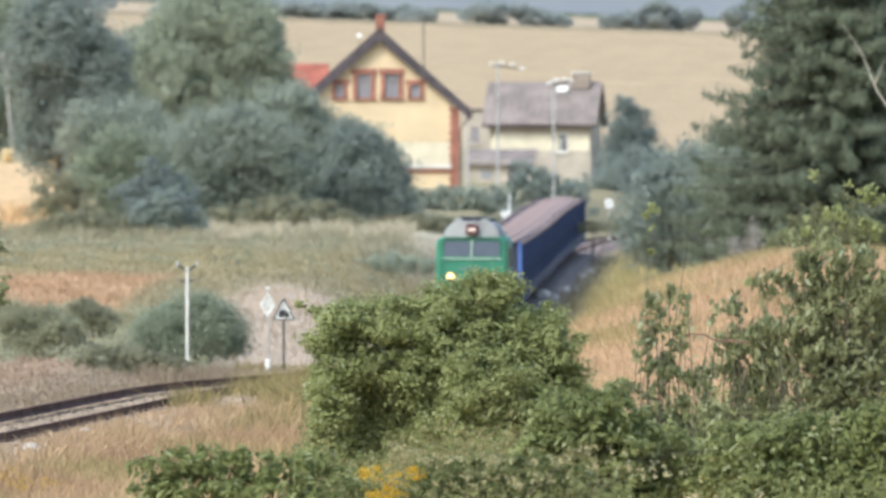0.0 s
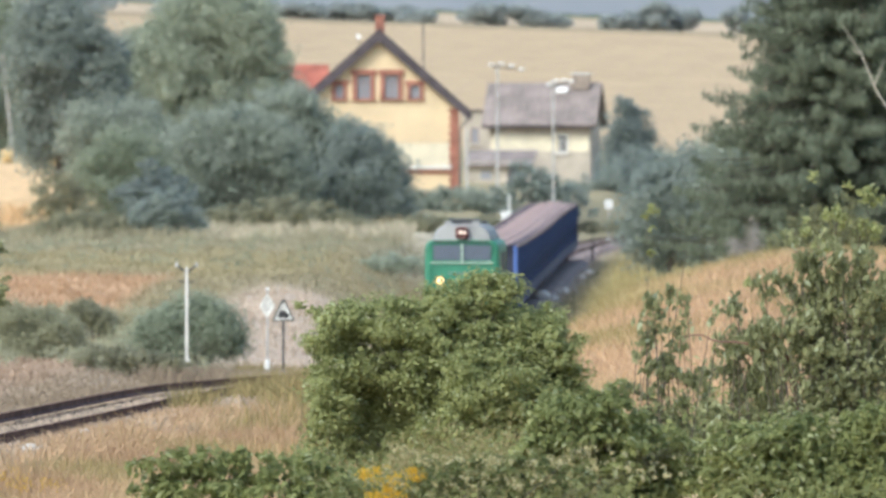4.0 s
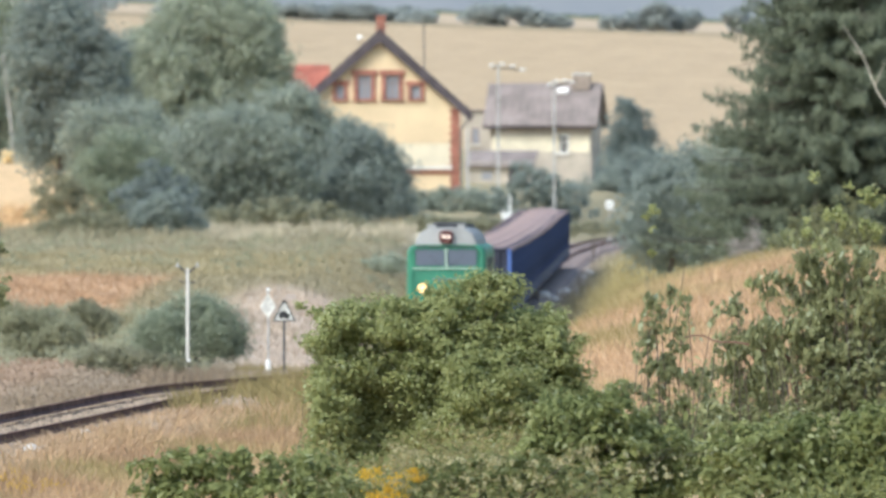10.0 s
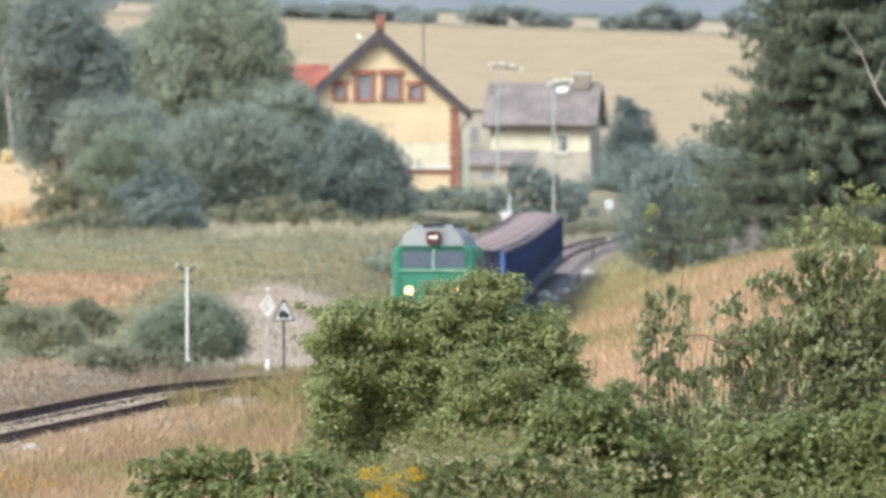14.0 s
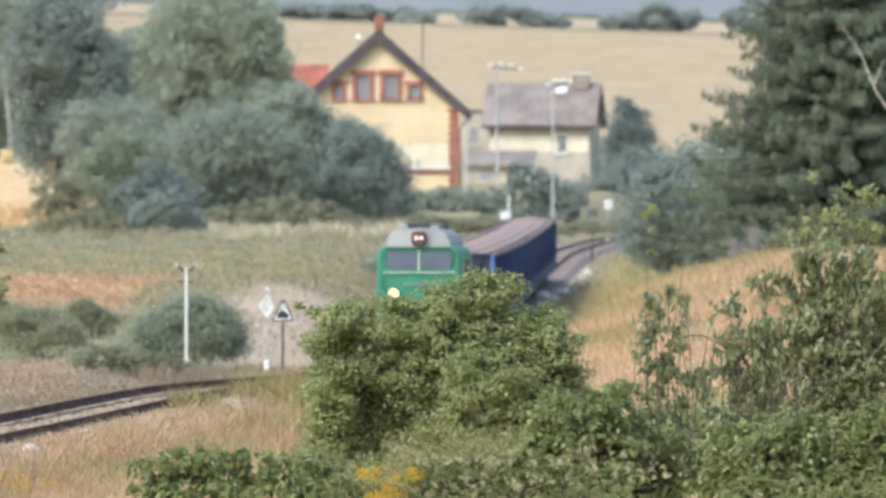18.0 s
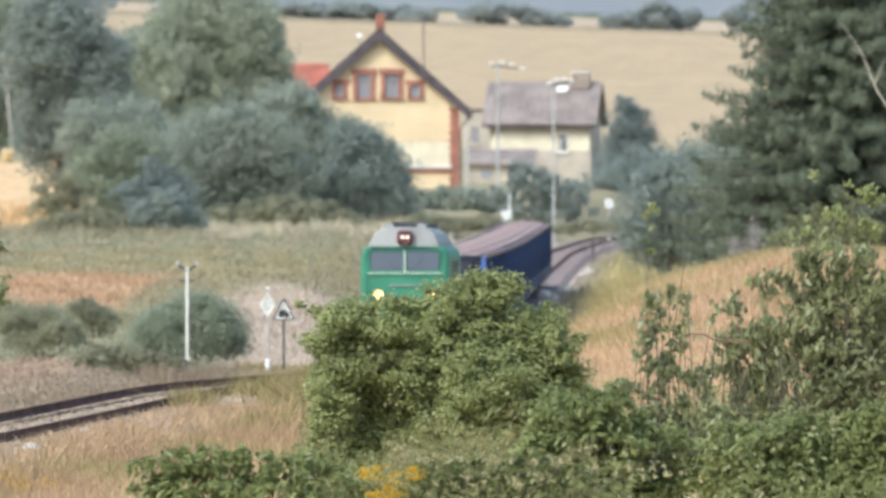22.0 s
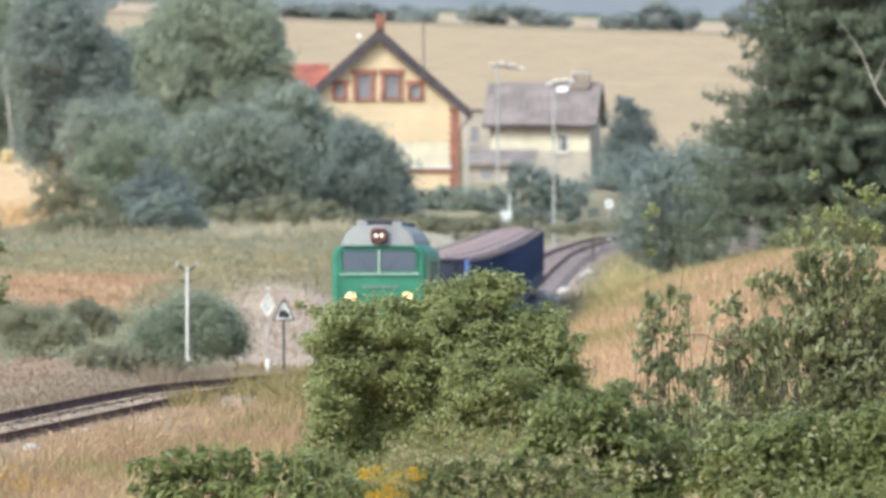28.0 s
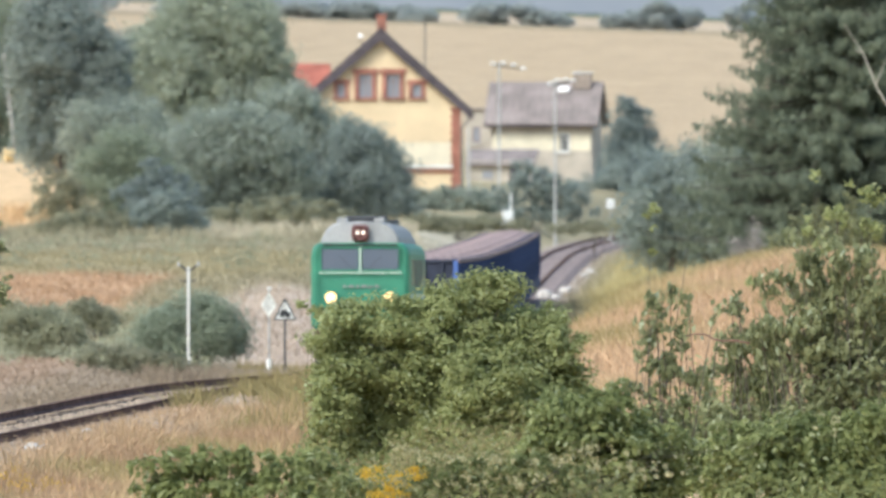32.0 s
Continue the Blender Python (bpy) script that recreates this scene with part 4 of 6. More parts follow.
def grey_house():
    ob = thing("grey_house", pose(8.1, 1125, 5.7, 0, 0, -8.5), "grey plastered house with a fibre-cement gable roof", "house")
    hw, eave, deep = 4.1, 5.0, 5.6
    ridge = 8.2
    z0 = -1.0
    holes = [(1.7, 3.35, 1.0, 1.45)]
    bm = bmesh.new()
    for x0, x1, a, b in ((-hw, 1.2, z0, eave), (2.2, hw, z0, eave), (1.2, 2.2, z0, 2.625), (1.2, 2.2, 4.075, eave)):
        prism(bm, [(x0, a), (x1, a), (x1, b), (x0, b)], -deep / 2, -deep / 2 + 0.35)
    part("front_wall", bm, M_GREYPLASTER, ob, "stained grey-cream plaster")
    part("back_wall", boxed(0, deep / 2 - 0.17, (eave + z0) / 2, 2 * hw, 0.35, eave - z0), M_GREYPLASTER, ob)
    for sx in (-1, 1):
        bm = bmesh.new()
        lo = [(-deep / 2 + 0.35, z0), (deep / 2 - 0.35, z0), (deep / 2 - 0.35, eave), (0, ridge - 0.25), (-deep / 2 + 0.35, eave)]
        a = [bm.verts.new((sx * hw, y, z)) for y, z in lo]
        b = [bm.verts.new((sx * (hw - 0.35), y, z)) for y, z in lo]
        bm.faces.new(a), bm.faces.new(b[::-1])
        for i in range(5):
            bm.faces.new((a[i], b[i], b[(i + 1) % 5], a[(i + 1) % 5]))
        part("gable_wall", bm, M_GREYPLASTER, ob)
    for e in (-1, 1):
        pts = [(-hw - 0.45, e * 3.55, 4.85), (hw + 0.55, e * 3.55, 4.85), (hw + 0.55, 0, ridge), (-hw - 0.45, 0, ridge)]
        v = [Vector(p) for p in pts] + [Vector(p) - Vector((0, 0, 0.22)) for p in pts]
        sl = mesh_ob("roof_slope", v, [(0, 1, 2, 3), (7, 6, 5, 4), (0, 4, 5, 1), (1, 5, 6, 2), (2, 6, 7, 3), (3, 7, 4, 0)], M_GREYROOF, ob)
        tagged(sl, "weathered grey fibre-cement sheets")
        ang = math.atan2(ridge - 4.85, 3.55)
        rib = None
        for j in range(16):
            x = -hw - 0.3 + j * (2 * hw + 0.75) / 15
            if rib is None:
                o = rib = part("sheet_seam", boxed(0, 0, 0, 0.07, 4.85, 0.05), M_GREYROOF, sl)
            else:
                o = new("sheet_seam", rib.data)
                o.parent = sl
            o.matrix_basis = Matrix.Translation((x, e * 1.775, (ridge + 4.85) / 2 + 0.03)) @ Matrix.Rotation(-e * ang, 4, "X")
    part("eaves_board", boxed(0.05, -3.5, 4.68, 9.2, 0.1, 0.26), M_SOFFIT, ob)
    part("soffit", boxed(0.05, -3.18, 4.72, 9.1, 0.66, 0.06), M_SOFFIT, ob)
    for x, z, w, h in holes:
        sash(ob, x, -deep / 2, z, w, h, frame_m=M_WHITEWOOD, bar=0.14, pane_m=M_DARKPANE)
    part("plinth", boxed(0, -deep / 2 - 0.03, -0.3, 2 * hw + 0.06, 0.1, 1.2), M_CONCRETE, ob)
    part("stain_band", boxed(-1.2, -deep / 2 - 0.015, 3.35, 5.4, 0.04, 1.3), M_WHITEPLASTER, ob, "paler upper plaster")
    part("stain_band", boxed(3.15, -deep / 2 - 0.015, 3.35, 1.6, 0.04, 1.3), M_WHITEPLASTER, ob, "paler upper plaster")
    ch = part("chimney", boxed(3.0, -0.4, 8.25, 1.35, 0.7, 1.2, 0.03), M_CHIMNEY, ob, "broad weathered chimney")
    part("chimney_cap", boxed(3.0, -0.4, 8.9, 1.55, 0.85, 0.14, 0.03), M_CONCRETE, ch)
    part("pot", rod(bmesh.new(), (2.7, -0.4, 8.95), (2.7, -0.4, 9.15), 0.12, 0.1), M_CHIMNEY, ch)
    part("skylight", boxed(1.55, -0.85, 7.6, 0.85, 0.6, 0.12, 0.02, Matrix.Rotation(math.atan2(ridge - 4.85, 3.55), 4, "X")), M_WHITEWOOD, ob)
    return ob


def shed():
    ob = thing("lean_to_shed", pose(4.6, 1118, 5.4, 0, 0, -8.5), "low grey shed with a felt lean-to roof", "shed")
    part("wall", boxed(0, 0, 0.9, 4.9, 2.6, 2.6), M_GREYPLASTER, ob)
    part("roof", boxed(0, -0.1, 2.45, 5.5, 3.5, 0.16, 0.02, Matrix.Rotation(radians(20), 4, "X")), M_GREYROOF, ob, "sloping grey felt roof")
    part("door", boxed(1.2, -1.32, 0.8, 0.9, 0.06, 1.9), M_SOFFIT, ob)
    part("window", boxed(-1.0, -1.32, 1.1, 0.8, 0.06, 0.6), M_PANE, ob)
    return ob


def outbuilding():
    x, y = 2.82, 1136.4
    z = float(ground_z(x, y))
    h = 11.75 - z
    ob = thing("outbuilding", pose(x, y, z, 0, 0, -8.5), "pale plastered outbuilding between the houses", "shed")
    bm = bmesh.new()
    for x0, x1, a, b in ((-1.15, -0.5, -0.6, h), (0.05, 1.15, -0.6, h), (-0.5, 0.05, -0.6, h - 2.6), (-0.5, 0.05, h - 1.4, h)):
        prism(bm, [(x0, a), (x1, a), (x1, b), (x0, b)], 0, 0.25)
    part("front_wall", bm, M_GREYPLASTER, ob)
    for sx in (-1, 1):
        part("side_wall", boxed(sx * 1.03, 1.55, h / 2 - 0.3, 0.24, 2.6, h + 0.6), M_GREYPLASTER, ob)
    part("back_wall", boxed(0, 2.97, h / 2 - 0.3, 2.3, 0.24, h + 0.6), M_GREYPLASTER, ob)
    part("roof", boxed(0, 1.5, h + 0.06, 2.6, 3.5, 0.14, 0.02), M_GREYROOF, ob, "flat grey roof")
    sash(ob, -0.225, 0, h - 2.0, 0.55, 1.2, frame_m=M_OLDWOOD, cross=False)


station_house()
grey_house()
shed()
outbuilding()


# ---------------------------------------------------------------- trees and bushes
# the large bush before the line
tree("bush", -0.13, 238.1, [(-1.71, -0.15, 2.26, 0.48, 0.55, 0.62), (-1.24, 0.19, 2.53, 0.57, 0.49, 0.40), (-0.67, -0.18, 2.53, 0.71, 0.60, 0.48), (0.19, 0.09, 2.70, 0.59, 0.53, 0.48),
        (-0.08, 0.02, 3.10, 0.10, 0.12, 0.15), (0.76, 0.10, 3.01, 0.52, 0.44, 0.36), (1.17, -0.04, 3.04, 0.30, 0.30, 0.29), (1.00, -0.06, 3.15, 0.34, 0.30, 0.25),
        (1.62, 0.25, 2.39, 0.62, 0.55, 0.48), (2.05, -0.04, 2.10, 0.48, 0.52, 0.57), (-1.62, -0.25, 1.34, 0.52, 0.60, 0.67), (-0.76, 0.13, 1.72, 0.90, 0.86, 0.81),
        (0.19, 0.19, 1.82, 1.05, 0.98, 0.90), (1.14, 0.21, 1.72, 1.05, 0.95, 0.86), (1.86, 0.30, 1.34, 0.67, 0.67, 0.67), (-1.76, -0.20, 0.68, 0.43, 0.48, 0.52),
        (-1.24, 0.09, 0.68, 0.67, 0.62, 0.57), (0.76, 0.11, 0.77, 1.24, 1.00, 0.76), (-0.29, 0.04, 0.30, 0.57, 0.50, 0.43), (1.81, 0.07, 0.58, 0.76, 0.67, 0.57),
        (-1.43, 0.16, 0.20, 0.57, 0.48, 0.38), (-0.67, 0.07, 0.01, 0.76, 0.52, 0.29), (0.86, 0.13, 0.10, 1.14, 0.76, 0.38), (-2.00, -0.10, 0.30, 0.38, 0.38, 0.38),
        (2.19, -0.02, 0.10, 0.67, 0.52, 0.38), (-0.52, -0.07, 0.82, 0.48, 0.45, 0.43), (-0.76, 0.18, 0.49, 0.57, 0.48, 0.38), (-1.24, 0.14, 1.06, 0.57, 0.57, 0.57),
        (-0.10, -0.01, 1.06, 0.76, 0.67, 0.57), (2.24, -0.05, 1.25, 0.38, 0.48, 0.57), (0.86, -0.90, 1.34, 1.05, 0.81, 0.57), (1.71, -0.90, 0.87, 0.86, 0.71, 0.57),
        (0.57, -0.90, 0.68, 1.14, 0.81, 0.48), (2.19, -0.80, 0.49, 0.57, 0.52, 0.48), (0.95, 0.25, 2.45, 0.6, 0.5, 0.5), (0.5, 0.35, 2.2, 0.8, 0.6, 0.6), (-1.0, 0.5, 0.9, 0.5, 0.32, 0.75), (-0.7, 0.45, 0.8, 0.4, 0.3, 0.5), (-1.45, 0.3, 2.0, 0.5, 0.4, 0.45)],
     "large dense green bush with broad glossy leaves", "bush", M_BUSH, 1900, 64, 0.23, (0.088, 0.048), 11, r=0.09, wood="stem", count=22, inner=0.15, hollow=(((-1.02, -0.9, 0.95), (0.36, 1.5, 0.62)), ((-0.62, -0.9, 0.85), (0.34, 1.2, 0.3)), ((2.0, -1.2, 0.5), (0.4, 1.0, 0.26))))
tree("sapling_shoot", -2.27, 240.4, [(-0.03, 0.04, 2.86, 0.17, 0.14, 0.12), (0.08, -0.04, 2.72, 0.13, 0.14, 0.15), (0.13, 0.02, 2.34, 0.15, 0.22, 0.29), (0.21, -0.05, 1.76, 0.19, 0.29, 0.38)],
     "slender leafy shoot beside the large bush", "shrub", M_BUSH, 26, 16, 0.1, (0.11, 0.06), 12, r=0.02, wood="stem", count=3)
def hanging_shrub(x, y, blobs, low, label, seed, stems, per, full=150):
    """Thin arched stems from one foot, strung with long hanging leaves towards their ends, over a leafy base."""
    rng = np.random.default_rng(seed)
    ob = thing("drooping_shrub", pose(x, y, float(ground_z(x, y))), label, "shrub", "drooping shrubs")
    B = np.array(blobs, float)
    w = B[:, 3] * B[:, 5]
    P = []
    for k in range(stems):
        c = B[k] if k < len(B) else B[rng.choice(len(B), p=w / w.sum())]
        tip = c[:3] + rng.uniform(-1, 1, 3) * c[3:] * 0.95 + [0, 0, 0.19]
        p0 = np.array([tip[0] * 0.4 + rng.normal(0, 0.3), rng.normal(0, 0.3), -0.2])
        p1 = np.array([p0[0] * 0.6 + tip[0] * 0.4, tip[1] * 0.5, tip[2] + 0.3])

        def at(u):
            u = np.asarray(u, float)[:, None]
            return p0 * (1 - u) ** 2 + 2 * p1 * u * (1 - u) + tip * u ** 2

        q = at(np.linspace(0, 1, 9))
        part("stem", bent(Vector(q[0]), Vector(q[5]), Vector(q[8]), 0.008, 0.006, 0.003, 5), M_BARK, ob)
        m = int(per * rng.uniform(0.6, 1.2))
        a = at(1 - 0.5 * rng.random(m) ** 1.5)
        P.append(a + rng.normal(0, 0.055, (m, 3)) - np.stack([0 * a[:, 0], 0 * a[:, 0], rng.uniform(0.03, 0.12, m)], 1))
        for e in rng.uniform(0.55, 0.95, 3):  # short side twigs with a few leaves
            b = at([e])[0]
            t = b + rng.normal(0, 0.13, 3) * [1, 1, 0.5]
            P.append(b + (t - b) * rng.random((5, 1)) + rng.normal(0, 0.03, (5, 3)) - [0, 0, 0.07])
    P = np.concatenate(P)
    leaves("foliage", P, rng.normal(0, 1, P.shape) + [0, -0.5, 0.3], 0.135, 0.072, M_SHRUB, ob, rng, 2.6)
    p, nn = crown_points(low, full, 24, 0.24, rng, 0.3, 0.14)
    leaves("low_foliage", p[p[:, 2] > -0.1], nn[p[:, 2] > -0.1], 0.12, 0.06, M_SHRUB, ob, rng, 0.8)
    return ob


# tall shrubs with drooping leaves
hanging_shrub(3.41, 215.5, [(-0.13, -0.08, 2.72, 0.26, 0.23, 0.21), (0.09, -0.05, 2.55, 0.24, 0.22, 0.21), (-0.17, 0.04, 2.29, 0.22, 0.25, 0.28), (0.17, 0.07, 2.12, 0.16, 0.19, 0.22),
        (-0.26, 0.06, 1.90, 0.26, 0.24, 0.22), (0.09, -0.04, 1.65, 0.39, 0.32, 0.26), (-0.43, 0.03, 1.43, 0.26, 0.24, 0.22), (0.52, -0.12, 1.34, 0.43, 0.37, 0.30),
        (-0.86, 0.06, 1.34, 0.26, 0.22, 0.17)],
              [(0.09, -0.16, 0.91, 0.69, 0.54, 0.39), (-0.43, 0.11, 0.65, 0.78, 0.58, 0.39), (0.52, -0.07, 0.48, 0.60, 0.56, 0.52), (-0.26, 0.15, 0.22, 1.03, 0.69, 0.34)],
              "tall drooping shrub with long dull green leaves", 13, 30, 17)
hanging_shrub(4.58, 213.7, [(-0.34, -0.03, 2.45, 0.22, 0.22, 0.22), (-0.17, 0.11, 2.15, 0.31, 0.32, 0.32), (0.09, -0.01, 1.89, 0.29, 0.29, 0.29), (-0.26, 0.00, 1.68, 0.21, 0.25, 0.30),
        (0.30, 0.03, 2.15, 0.21, 0.20, 0.19), (0.47, -0.13, 1.72, 0.27, 0.27, 0.27), (0.21, 0.04, 1.38, 0.47, 0.40, 0.32), (0.68, -0.14, 1.29, 0.43, 0.41, 0.38)],
              [(-0.17, 0.09, 0.87, 0.51, 0.43, 0.34), (0.43, -0.06, 0.78, 0.68, 0.56, 0.43), (0.17, 0.13, 0.35, 0.94, 0.68, 0.43)],
              "tall drooping shrub with long dull green leaves", 14, 42, 17)
hanging_shrub(5.98, 211.9, [(-0.59, -0.05, 3.26, 0.22, 0.23, 0.24), (-0.34, 0.05, 3.00, 0.31, 0.32, 0.34), (-0.42, -0.04, 2.58, 0.29, 0.30, 0.31), (0.08, -0.12, 3.09, 0.37, 0.36, 0.34),
        (0.55, -0.14, 3.17, 0.37, 0.38, 0.38), (0.00, 0.05, 2.41, 0.46, 0.44, 0.42), (-0.42, -0.05, 2.07, 0.31, 0.31, 0.31), (0.42, -0.22, 2.32, 0.47, 0.49, 0.51),
        (-1.15, -0.05, 2.75, 0.22, 0.2, 0.25), (-1.0, 0.0, 2.3, 0.3, 0.3, 0.3), (-1.25, 0.0, 1.9, 0.3, 0.25, 0.3), (-0.30, -0.06, 3.64, 0.15, 0.15, 0.15), (-0.76, 0.05, 3.47, 0.17, 0.16, 0.15), (-0.08, 0.17, 1.73, 0.59, 0.51, 0.42)],
              [(0.00, -0.06, 1.65, 0.59, 0.55, 0.51), (0.59, 0.18, 1.48, 0.51, 0.55, 0.59), (-0.42, -0.04, 1.22, 0.42, 0.38, 0.34), (0.08, 0.19, 0.80, 0.76, 0.68, 0.59),
        (-0.59, -0.18, 0.63, 0.51, 0.51, 0.51), (-0.1, -0.1, 2.2, 0.5, 0.4, 0.5), (0.45, 0.0, 2.5, 0.5, 0.4, 0.6)],
              "tall dense shrub with long drooping leaves", 15, 90, 30, 300)
tree("leafy_sprigs", 5.86, 223.2, [(-0.06, 0.00, 4.58, 0.08, 0.11, 0.14), (0.00, -0.01, 4.32, 0.11, 0.12, 0.14), (0.71, -0.02, 4.63, 0.12, 0.11, 0.09), (0.54, 0.04, 4.49, 0.09, 0.11, 0.12),
        (0.89, -0.04, 4.27, 0.16, 0.14, 0.12), (0.36, 0.04, 3.96, 0.23, 0.20, 0.16), (0.89, 0.05, 3.73, 0.21, 0.20, 0.18), (-0.09, -0.05, 3.78, 0.12, 0.13, 0.14),
        (0.09, 0.03, 3.51, 0.21, 0.17, 0.12)],
         "thin upright sprigs with sparse pale leaves", "shrub", M_BUSH, 46, 11, 0.1, (0.13, 0.05), 16, r=0.02, wood="stem", count=16, droop=0.8)
tree("leafy_sprigs", 3.31, 223.2, [(-0.08, 0.03, 3.98, 0.06, 0.09, 0.12), (0.03, 0.01, 4.07, 0.07, 0.11, 0.14), (-0.03, 0.01, 3.44, 0.05, 0.06, 0.07), (1.56, -0.03, 2.92, 0.07, 0.07, 0.07),
        (1.74, 0.05, 2.83, 0.09, 0.09, 0.09), (0.04, -0.02, 3.77, 0.05, 0.07, 0.09)],
     "thin upright sprigs with sparse pale leaves", "shrub", M_BUSH, 16, 9, 0.07, (0.11, 0.05), 17, r=0.012, wood="stem", count=6, droop=0.8)
# low growth along the bottom
tree("leafy_thicket", -3.08, 195.3, [(-0.94, 0.03, 0.75, 0.31, 0.29, 0.27), (-0.55, 0.06, 0.94, 0.35, 0.30, 0.25), (-0.31, 0.00, 1.02, 0.31, 0.26, 0.20), (0.08, 0.11, 0.82, 0.39, 0.35, 0.31),
        (0.47, -0.06, 0.90, 0.35, 0.31, 0.27), (0.86, 0.12, 0.78, 0.35, 0.31, 0.27), (1.33, -0.04, 0.75, 0.39, 0.35, 0.31), (-0.39, 0.04, 0.59, 0.70, 0.47, 0.23),
        (0.70, -0.13, 0.51, 0.70, 0.51, 0.31)],
     "low loose thicket of bright green leaves", "shrub", M_THICKET, 170, 24, 0.17, (0.15, 0.058), 18, r=0.03, wood="stem", count=12)
tree("leafy_thicket", 2.13, 200.0, [(-0.40, -0.03, 1.30, 0.56, 0.46, 0.36), (0.24, -0.16, 1.38, 0.48, 0.42, 0.36), (0.16, -0.17, 0.90, 0.72, 0.56, 0.40), (-0.56, -0.17, 0.82, 0.56, 0.46, 0.36),
        (0.80, -0.02, 0.82, 0.64, 0.52, 0.40), (1.36, 0.15, 0.58, 0.64, 0.52, 0.40), (0.56, -0.04, 0.42, 0.72, 0.56, 0.40), (-0.32, 0.12, 0.34, 0.72, 0.52, 0.32)],
     "low thicket of mixed green leaves", "shrub", M_THICKET, 360, 36, 0.2, (0.13, 0.058), 19, r=0.03, wood="stem", count=12, hollow=(((1.1, -0.6, 0.65), (0.42, 1.2, 0.5)),))
tree("leafy_thicket", 5.29, 198.4, [(-0.95, -0.05, 0.85, 0.56, 0.48, 0.40), (-0.32, -0.00, 1.01, 0.56, 0.48, 0.40), (0.32, 0.15, 0.93, 0.63, 0.56, 0.48), (0.87, -0.08, 1.17, 0.48, 0.48, 0.48),
        (-0.63, -0.05, 0.45, 0.63, 0.52, 0.40), (0.08, -0.04, 0.45, 0.71, 0.56, 0.40), (0.79, 0.03, 0.45, 0.56, 0.52, 0.48)],
     "low thicket of mixed green leaves", "shrub", M_THICKET, 360, 36, 0.22, (0.13, 0.055), 20, r=0.03, wood="stem", count=12)
tree("flowering_weeds", 0.58, 192.3, [(-0.54, 0.01, 0.72, 0.46, 0.35, 0.23), (-0.08, -0.08, 0.79, 0.54, 0.38, 0.22), (0.54, -0.05, 0.75, 0.46, 0.35, 0.23), (1.08, 0.07, 0.64, 0.46, 0.35, 0.23),
        (-0.77, -0.09, 0.48, 0.54, 0.37, 0.20), (-0.08, -0.04, 0.45, 0.69, 0.44, 0.18), (0.77, -0.02, 0.41, 0.69, 0.44, 0.18), (-1.85, -0.07, 0.45, 0.46, 0.33, 0.20)],
     "dense weeds with pale seed heads before the bush", "weeds", M_HERB, 230, 24, 0.12, (0.09, 0.04), 21, r=0.015, wood="stem", count=14)
tree("flowering_weeds", 0.58, 189.4, [(-1.21, -0.04, 1.04, 0.30, 0.20, 0.09), (-0.30, -0.03, 0.94, 0.68, 0.38, 0.08), (0.53, 0.01, 0.94, 0.53, 0.30, 0.07), (1.14, -0.02, 0.87, 0.45, 0.27, 0.08),
        (0.15, -0.02, 0.66, 0.68, 0.39, 0.11), (1.52, -0.00, 1.04, 0.30, 0.20, 0.09), (2.20, -0.03, 0.81, 0.45, 0.29, 0.12), (4.47, 0.01, 1.45, 0.30, 0.23, 0.15),
        (4.62, 0.02, 1.26, 0.11, 0.08, 0.05)],
     "pale creamy flower heads of roadside weeds", "weeds", M_WHITEFLOWER, 110, 7, 0.06, (0.05, 0.035), 22, r=0.008, wood="stem", count=20)
tree("goldenrod", -0.72, 190.8, [(-0.23, -0.05, 0.89, 0.18, 0.14, 0.09), (0.00, -0.01, 0.75, 0.23, 0.17, 0.11), (0.23, 0.03, 0.83, 0.18, 0.15, 0.11), (0.38, -0.03, 0.89, 0.09, 0.08, 0.08),
        (-0.08, -0.04, 0.60, 0.31, 0.20, 0.09)],
     "clump of goldenrod in yellow flower", "flowers", M_YELLOWFLOWER, 90, 12, 0.09, (0.035, 0.022), 23, r=0.01, wood="stem", count=12)
tree("goldenrod", -6.14, 211.9, [(-0.34, -0.04, 0.42, 0.25, 0.19, 0.12), (0.00, 0.01, 0.29, 0.34, 0.22, 0.10), (0.42, 0.01, 0.24, 0.25, 0.17, 0.08), (-0.34, 0.05, 0.19, 0.34, 0.22, 0.10)],
     "scattered goldenrod in the dry grass", "flowers", M_YELLOWFLOWER, 60, 10, 0.12, (0.03, 0.02), 24, r=0.01, wood="stem", count=12)


